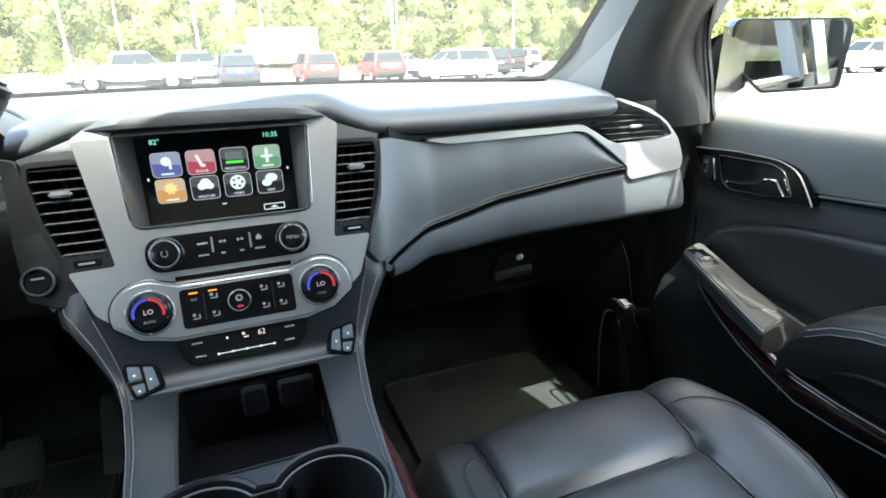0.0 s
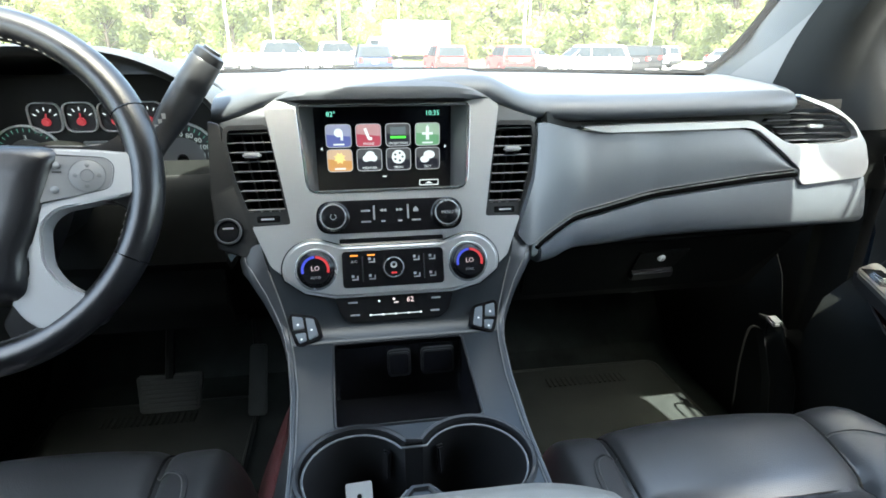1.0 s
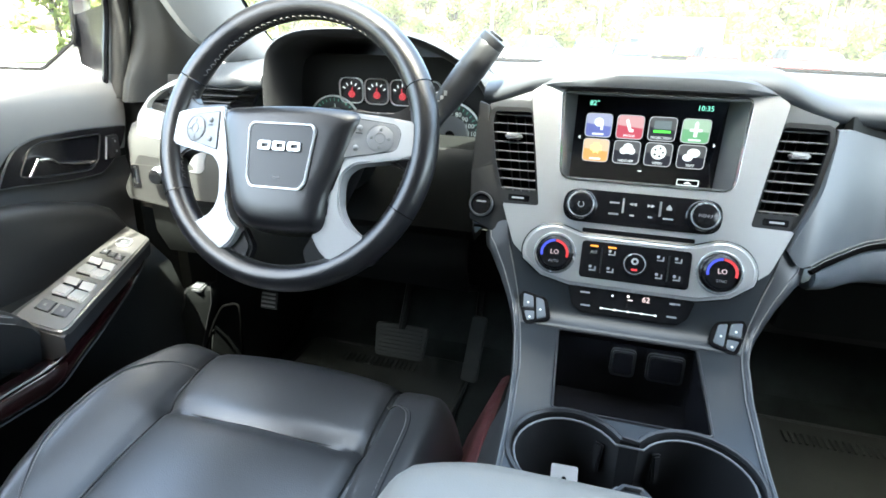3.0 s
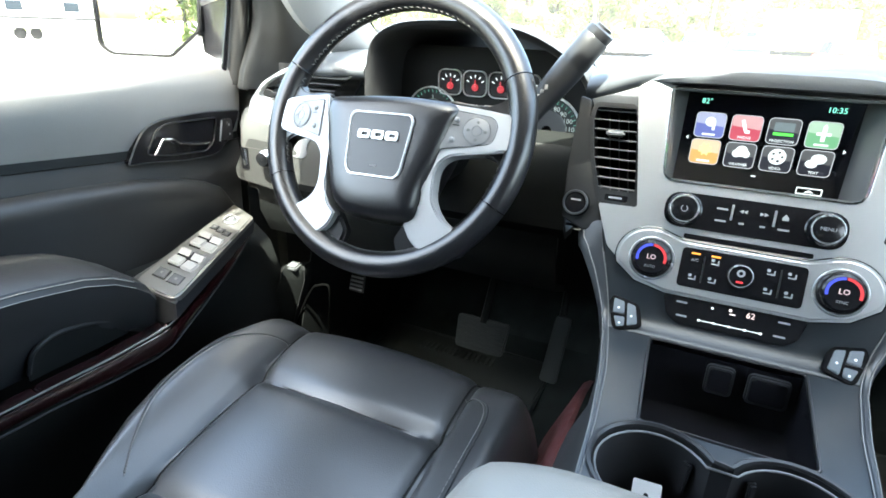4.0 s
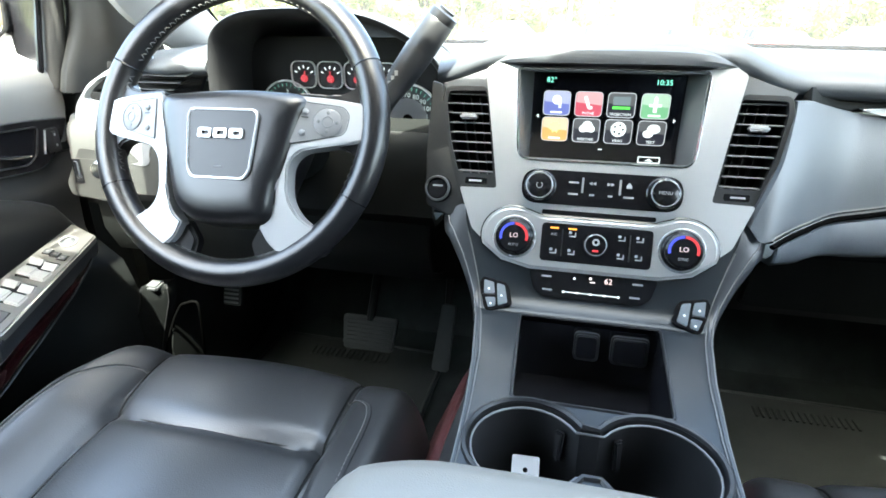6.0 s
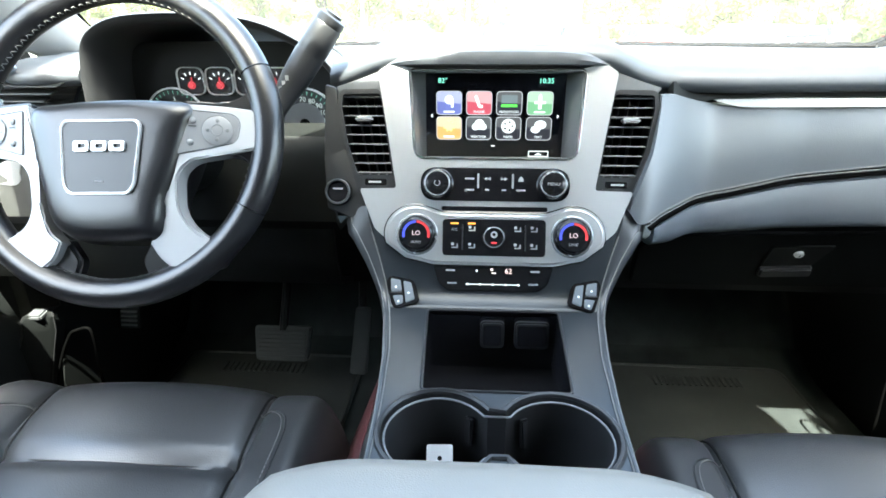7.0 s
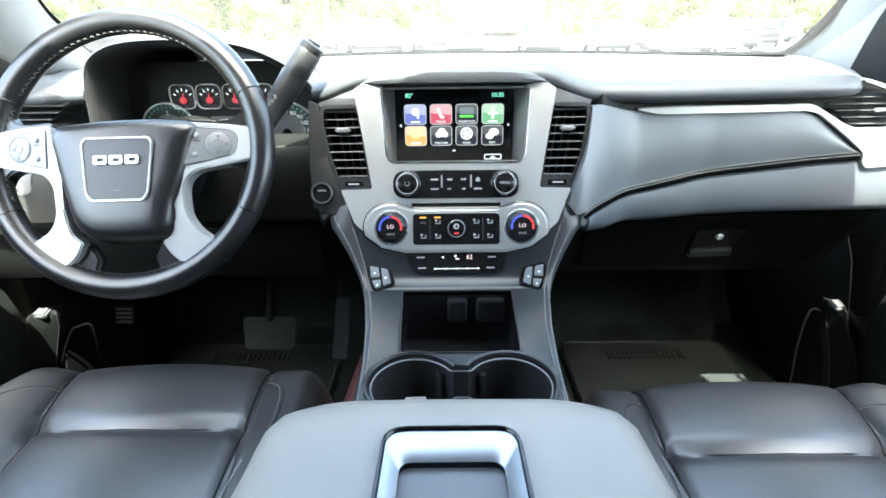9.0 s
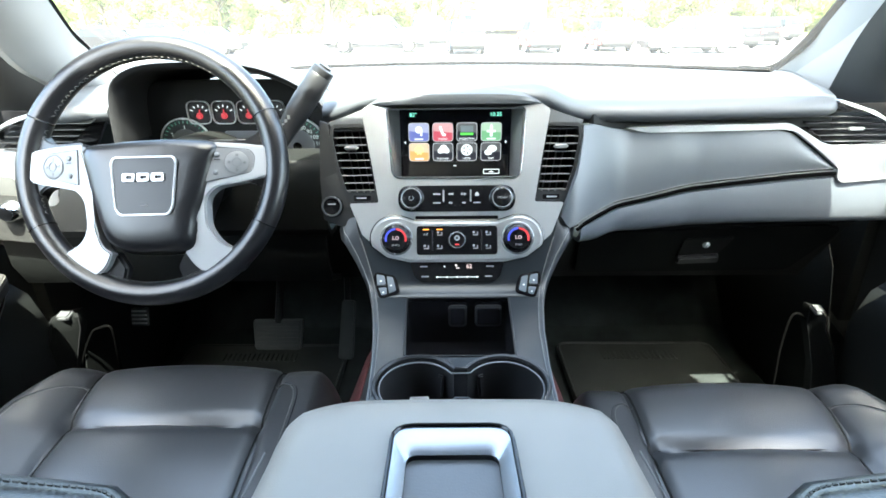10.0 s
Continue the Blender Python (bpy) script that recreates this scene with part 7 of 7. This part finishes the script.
def vehicle(name, side, top, width, wheels, paint, label, category, radius=0.35, lamps=True, pickup=False):
    """A car built along x: side and top are outlines in x and z; width in y."""
    th = thing(name, (0, 0, 0), label, category, "parked vehicles")
    SF = frame_at((0, 0, 0), (1, 0, 0), (0, 0, 1))
    h = width / 2
    hull = prism(rounded(side, 0.12, 3), -h, h, SF, 0.10, 3)
    bmesh.ops.recalc_face_normals(hull, faces=hull.faces)
    for v in hull.verts:
        if v.co.z > 0.85:
            v.co.y *= 1 - 0.06 * (v.co.z - 0.85)
    body = part("body", hull, paint, th)
    z0 = min(p[1] for p in top)
    z1 = max(p[1] for p in top)
    cab = prism(rounded(top, 0.10, 3), -h + 0.04, h - 0.04, SF, 0.08, 2)
    for v in cab.verts:
        v.co.y *= 1 - 0.20 * max(0, (v.co.z - z0) / (z1 - z0))
    part("cabin", cab, paint, th)
    cen = sum((V(p) for p in top), V((0, 0))) / len(top)
    glass = [V((cen.x + (p[0] - cen.x) * 0.90, z0 + 0.06 + (p[1] - z0) * 0.80)) for p in top]
    xs_ = [p.x for p in glass]
    for sgn in (1, -1):
        n = 2 if pickup else 3
        for i in range(n):
            a, b = min(xs_) + (max(xs_) - min(xs_)) * i / n + 0.04, min(xs_) + (max(xs_) - min(xs_)) * (i + 1) / n - 0.04
            quad = []
            for x, zt in ((a, 0), (b, 0), (b, 1), (a, 1)):
                zz = z0 + 0.07 + (z1 - z0 - 0.17) * zt
                lean = 0.20 * (zz - z0) / (z1 - z0)
                xx = x
                if zt and i == 0:
                    xx = x + 0.22
                if zt and i == n - 1 and x == b:
                    xx = x - 0.42
                if zt and i == n - 1 and x == a:
                    xx = min(x, b - 0.5)
                quad.append(V((xx, sgn * ((h - 0.04) * (1 - lean) + 0.012), zz)))
            bm = bmesh.new()
            bm.faces.new([bm.verts.new(q) for q in quad])
            part("window", thick(bm, 0.02), DARKGLASS, th)
    # front and rear screens
    ordered = sorted(top, key=lambda p: p[0])
    for lowp, highp, d in ((ordered[0], ordered[1], -1), (ordered[-1], ordered[-2], 1)):
        a, b = V((lowp[0], 0, lowp[1])), V((highp[0], 0, highp[1]))
        n_ = V((b - a).cross(V((0, 1, 0)))).normalized()
        if n_.x * d < 0:
            n_ = -n_
        rows = []
        for t in (0.12, 0.85):
            c = a.lerp(b, t) + n_ * 0.012
            hw = (h - 0.16) * (1 - 0.18 * t)
            rows.append([c + V((0, -hw, 0)), c + V((0, hw, 0))])
        part("screen", thick(grid(rows), 0.01), DARKGLASS, th)
    for wx in wheels:
        for sgn in (1, -1):
            m = Matrix.Translation((wx, sgn * (h - 0.11), radius)) @ Matrix.Rotation(radians(-90 * sgn), 4, "X")
            wl = part("wheel", lathe([(0.05, 0.09), (radius * 0.62, 0.10), (radius * 0.72, 0.115), (radius * 0.95, 0.10), (radius, 0.06), (radius, -0.08), (radius * 0.7, -0.1)], m, 24), TYRE, th)
            bm = lathe([(0.02, 0.105), (radius * 0.16, 0.11), (radius * 0.2, 0.095), (radius * 0.58, 0.102), (radius * 0.64, 0.125), (radius * 0.66, 0.10)], m, 24)
            part("rim", bm, ALLOY, wl, "alloy rim")
            arch = [SF @ V((wx + (radius + 0.06) * math.cos(a), radius + (radius + 0.06) * math.sin(a), 0)) for a in span(radians(-10), radians(190), 14)]
            part("wheel_arch", tube([V((p.x, sgn * (h - 0.02), p.z)) for p in arch], 0.045, seg=6), GREYTRIM, th)
    x0, x1 = min(p[0] for p in side), max(p[0] for p in side)
    zs = sorted(p[1] for p in side)
    for x, d, mat_, nm in ((x0, -1, TAIL, "tail_lamp"), (x1, 1, LAMP, "head_lamp")):
        for sgn in (1, -1):
            part(nm, block((0.10, 0.22, 0.24 if nm == "tail_lamp" else 0.16), Matrix.Translation((x + 0.03 * -d, sgn * (h - 0.20), 0.92)), 0.03), mat_, th)
        part("bumper", block((0.16, width * 0.92, 0.24), Matrix.Translation((x + 0.02 * -d, 0, 0.50)), 0.04), GREYTRIM, th)
    part("number_plate", block((0.02, 0.32, 0.13), Matrix.Translation((x0 - 0.015, 0, 0.82)), 0.005, 1), POLE, th)
    for sgn in (1, -1):
        part("mirror", block((0.10, 0.20, 0.14), Matrix.Translation((ordered[-1][0] - 0.45, sgn * (h + 0.06), z0 + 0.08)), 0.03), paint, th)
    part("underside", block((x1 - x0 - 0.3, width - 0.35, 0.20), Matrix.Translation(((x0 + x1) / 2, 0, 0.33)), 0.02), GREYTRIM, th)
    return th


SUV_SIDE = [(-2.25, 0.38), (2.2, 0.36), (2.28, 0.75), (1.95, 0.98), (1.1, 1.06), (-2.2, 1.06), (-2.30, 0.75)]
SUV_TOP = [(-2.18, 1.02), (-1.95, 1.66), (0.25, 1.68), (1.12, 1.02)]
PICK_SIDE = [(-2.85, 0.55), (2.8, 0.50), (2.90, 0.95), (2.75, 1.16), (1.4, 1.22), (-2.85, 1.20)]
PICK_TOP = [(-0.95, 1.18), (-0.70, 1.86), (0.75, 1.88), (1.55, 1.18)]
SEDAN_SIDE = [(-2.35, 0.36), (2.3, 0.34), (2.38, 0.66), (2.1, 0.84), (1.1, 0.93), (-1.9, 0.97), (-2.40, 0.88)]
SEDAN_TOP = [(-1.85, 0.92), (-1.05, 1.42), (0.30, 1.44), (1.20, 0.90)]


def suv(paint, label):
    return vehicle("suv", SUV_SIDE, SUV_TOP, 1.86, (-1.35, 1.38), paint, label, "suv")


navy_suv = suv(NAVYP, "dark blue parked SUV seen from behind")
navy_suv.matrix_basis = pose(1.1, 31, 0, 0, 0, 92)
red_suv = suv(REDP, "red parked SUV seen from behind")
red_suv.matrix_basis = pose(5.2, 31.5, 0, 0, 0, 91)
copy_thing(red_suv, pose(9.1, 32, 0, 0, 0, 89))
white_suv = suv(WHITEP, "white parked SUV on pale asphalt")
white_suv.matrix_basis = pose(12.2, 28.5, 0, 0, 0, 180)
copy_thing(white_suv, pose(32.5, 19.5, 0, 0, 0, 160))
copy_thing(white_suv, pose(24.5, 44, 0, 0, 0, 120))
black_suv = suv(BLACKP, "black parked SUV on pale asphalt")
black_suv.matrix_basis = pose(16.8, 34, 0, 0, 0, 92)
copy_thing(black_suv, pose(20.6, 37, 0, 0, 0, 60))
pick = vehicle("pickup_truck", PICK_SIDE, PICK_TOP, 2.0, (-1.75, 1.85), WHITEP, "white parked pickup truck on pale asphalt", "pickup truck", 0.42, pickup=True)
pick.matrix_basis = pose(-3.9, 32.5, 0, 0, 0, 0)
copy_thing(pick, pose(-1.2, 37.5, 0, 0, 0, 8))
copy_thing(pick, pose(-23.0, 46, 0, 0, 0, 0))
sedan = vehicle("sedan", SEDAN_SIDE, SEDAN_TOP, 1.82, (-1.42, 1.40), WHITEP, "white parked sedan on pale asphalt", "car", 0.33)
sedan.matrix_basis = pose(-13.6, 31.5, 0, 0, 0, 185)
copy_thing(sedan, pose(15.0, 46, 0, 0, 0, 0))
copy_thing(sedan, pose(29.0, 40, 0, 0, 0, 30))
black_sedan = vehicle("sedan", SEDAN_SIDE, SEDAN_TOP, 1.82, (-1.42, 1.40), BLACKP, "black parked sedan on pale asphalt", "car", 0.33)
black_sedan.matrix_basis = pose(-20.5, 33.5, 0, 0, 0, 175)

truck = thing("box_truck", (0, 0, 0), "white box truck parked behind the cars", "truck", "parked vehicles")
part("cargo_box", block((5.2, 2.4, 2.5), Matrix.Translation((-0.6, 0, 2.25)), 0.05), WHITEP, truck)
part("cab", prism(rounded([(2.1, 0.5), (3.9, 0.5), (3.95, 1.2), (3.5, 1.45), (3.1, 2.3), (2.1, 2.35)], 0.1), -1.0, 1.0, frame_at((0, 0, 0), (1, 0, 0), (0, 0, 1)), 0.08), WHITEP, truck)
part("side_window", block((0.7, 2.04, 0.5), Matrix.Translation((2.75, 0, 1.85)), 0.03), DARKGLASS, truck)
part("chassis", block((6.4, 1.0, 0.25), Matrix.Translation((0, 0, 0.75)), 0.02), GREYTRIM, truck)
for wx in (-2.0, 3.0):
    for sgn in (1, -1):
        part("wheel", lathe([(0.1, 0.12), (0.40, 0.14), (0.45, 0.08), (0.45, -0.12), (0.3, -0.14)], Matrix.Translation((wx, sgn * 0.95, 0.45)) @ Matrix.Rotation(radians(-90 * sgn), 4, "X"), 24), TYRE, truck)
truck.matrix_basis = pose(4.6, 46, 0, 0, 0, 180)


def travel_trailer():
    th = thing("travel_trailer", (0, 0, 0), "white travel trailer parked beside grass", "trailer", "parked trailers")
    part("shell", prism(rounded([(-4.0, 0.7), (4.0, 0.7), (4.2, 1.8), (3.6, 3.1), (-4.0, 3.1)], 0.25), -1.2, 1.2, frame_at((0, 0, 0), (1, 0, 0), (0, 0, 1)), 0.08), WHITEP, th)
    for x in (-2.6, -0.9, 2.3):
        for sgn in (1, -1):
            part("window", block((0.9, 0.04, 0.6), Matrix.Translation((x, sgn * 1.21, 2.1)), 0.01, 1), DARKGLASS, th)
    part("stripe", block((7.6, 2.43, 0.16), Matrix.Translation((0, 0, 1.35)), 0.01, 1), GREYTRIM, th)
    for x in (-0.9, 0.0):
        for sgn in (1, -1):
            part("wheel", lathe([(0.1, 0.10), (0.32, 0.12), (0.36, 0.06), (0.36, -0.1), (0.2, -0.12)], Matrix.Translation((x, sgn * 1.05, 0.36)) @ Matrix.Rotation(radians(-90 * sgn), 4, "X"), 20), TYRE, th)
    part("hitch", tube([(4.0, 0.4, 0.6), (5.2, 0, 0.55), (4.0, -0.4, 0.6)], 0.06, seg=6), GREYTRIM, th)
    return th


tt = travel_trailer()
tt.matrix_basis = pose(-43, 24, 0, 0, 0, 60)
copy_thing(tt, pose(-50, 36, 0, 0, 0, 50))
copy_thing(tt, pose(-38, 12, 0, 0, 0, 75))


def light_pole():
    th = thing("light_pole", (0, 0, 0), "tall pale car park light pole", "light pole", "car park light poles")
    part("base", lathe([(0.0, 0.7), (0.28, 0.7), (0.30, 0.0)], Matrix(), 16), ASPHALT, th)
    part("shaft", lathe([(0.0, 10.0), (0.06, 10.0), (0.11, 0.7)], Matrix(), 12), POLE, th)
    part("arm", tube([(-0.9, 0, 9.9), (0.9, 0, 9.9)], 0.04, seg=6), POLE, th)
    for sgn in (1, -1):
        part("lamp_head", block((0.6, 0.3, 0.14), Matrix.Translation((sgn * 1.1, 0, 9.88)), 0.03), POLE, th)
    return th


lp = light_pole()
lp.matrix_basis = pose(-0.8, 46, 0)
for x, y in ((-9.2, 46), (-7.6, 60), (14.5, 47), (25.5, 46), (-30, 48), (40, 46), (5, 60), (19, 60)):
    copy_thing(lp, pose(x, y, 0))


def tree(seed, height, spread, leaf):
    rng = random.Random(seed)
    th = thing("tree", (0, 0, 0), "leafy sunlit tree with an uneven crown", "tree", "trees round the car park")
    bm = bmesh.new()
    tube([(0, 0, 0), (0.05, 0.02, height * 0.3), (-0.05, 0.05, height * 0.62), (0.02, 0, height * 0.9)], [0.20, 0.15, 0.09, 0.02], seg=8, bm=bm)
    clumps = []
    for i in range(38):
        a, t = rng.uniform(0, 6.28), rng.uniform(0.0, 1.0)
        r = spread * (1.05 - 0.65 * t) * rng.uniform(0.25, 1.0)
        c = V((r * math.cos(a), r * math.sin(a), 0.5 + height * (0.03 + 0.9 * t)))
        clumps.append((c, rng.uniform(0.4, 0.85) * spread * 0.42))
        tube([(0, 0, c.z * 0.6), c * 0.6 + V((0, 0, c.z * 0.3)), c], [0.05, 0.035, 0.012], seg=5, bm=bm)
    part("trunk", bm, BARK, th)
    verts, faces = [], []
    for c, r in clumps:
        for i in range(130):
            d = V((rng.gauss(0, 1), rng.gauss(0, 1), rng.gauss(0, 0.8))).normalized() * r * rng.uniform(0.35, 1.1)
            p, s_ = c + d, rng.uniform(0.14, 0.34)
            u = V((rng.gauss(0, 1), rng.gauss(0, 1), rng.gauss(0, 1))).normalized()
            w = u.orthogonal().normalized()
            n = len(verts)
            verts += [p - u * s_, p + w * s_ * 0.5, p + u * s_, p - w * s_ * 0.5]
            faces.append((n, n + 1, n + 2, n + 3))
    me = bpy.data.meshes.new("crown")
    me.from_pydata([tuple(v) for v in verts], [], faces)
    me.materials.append(leaf)
    ob = new("crown", me)
    ob.parent = th
    return th


kinds = [tree(1, 8.5, 3.4, LEAF), tree(2, 10.5, 3.2, LEAF_B), tree(3, 7.0, 3.6, LEAF_B), tree(4, 12.0, 3.8, LEAF)]
rng = random.Random(7)
first = set()
spots = []
for i in range(76):
    spots.append((-100 + i * 2.9 + rng.uniform(-1.5, 1.5), 62 + 9 * (i % 2) + rng.uniform(-2, 4)))
for i in range(60):
    spots.append((-110 + i * 3.9 + rng.uniform(-1.5, 1.5), 88 + 8 * (i % 2) + rng.uniform(-2, 3)))
for i in range(18):
    spots.append((-78 + rng.uniform(-8, 6), -60 + i * 6.2 + rng.uniform(-2, 2)))
for i in range(22):
    spots.append((-60 + i * 5.5 + rng.uniform(-2, 2), -38 + rng.uniform(-8, 2)))
for i, (x, y) in enumerate(spots):
    k = kinds[rng.randrange(4)] if i > 3 else kinds[i]
    sc = rng.uniform(0.75, 1.15) * (1.5 if y > 84 else 1.0)
    m = pose(x, y, 0, 0, 0, rng.uniform(0, 360))
    if i <= 3:
        k.matrix_basis = m
    else:
        t_ = copy_thing(k, m)
        t_.scale = (sc, sc, sc * rng.uniform(0.9, 1.15))
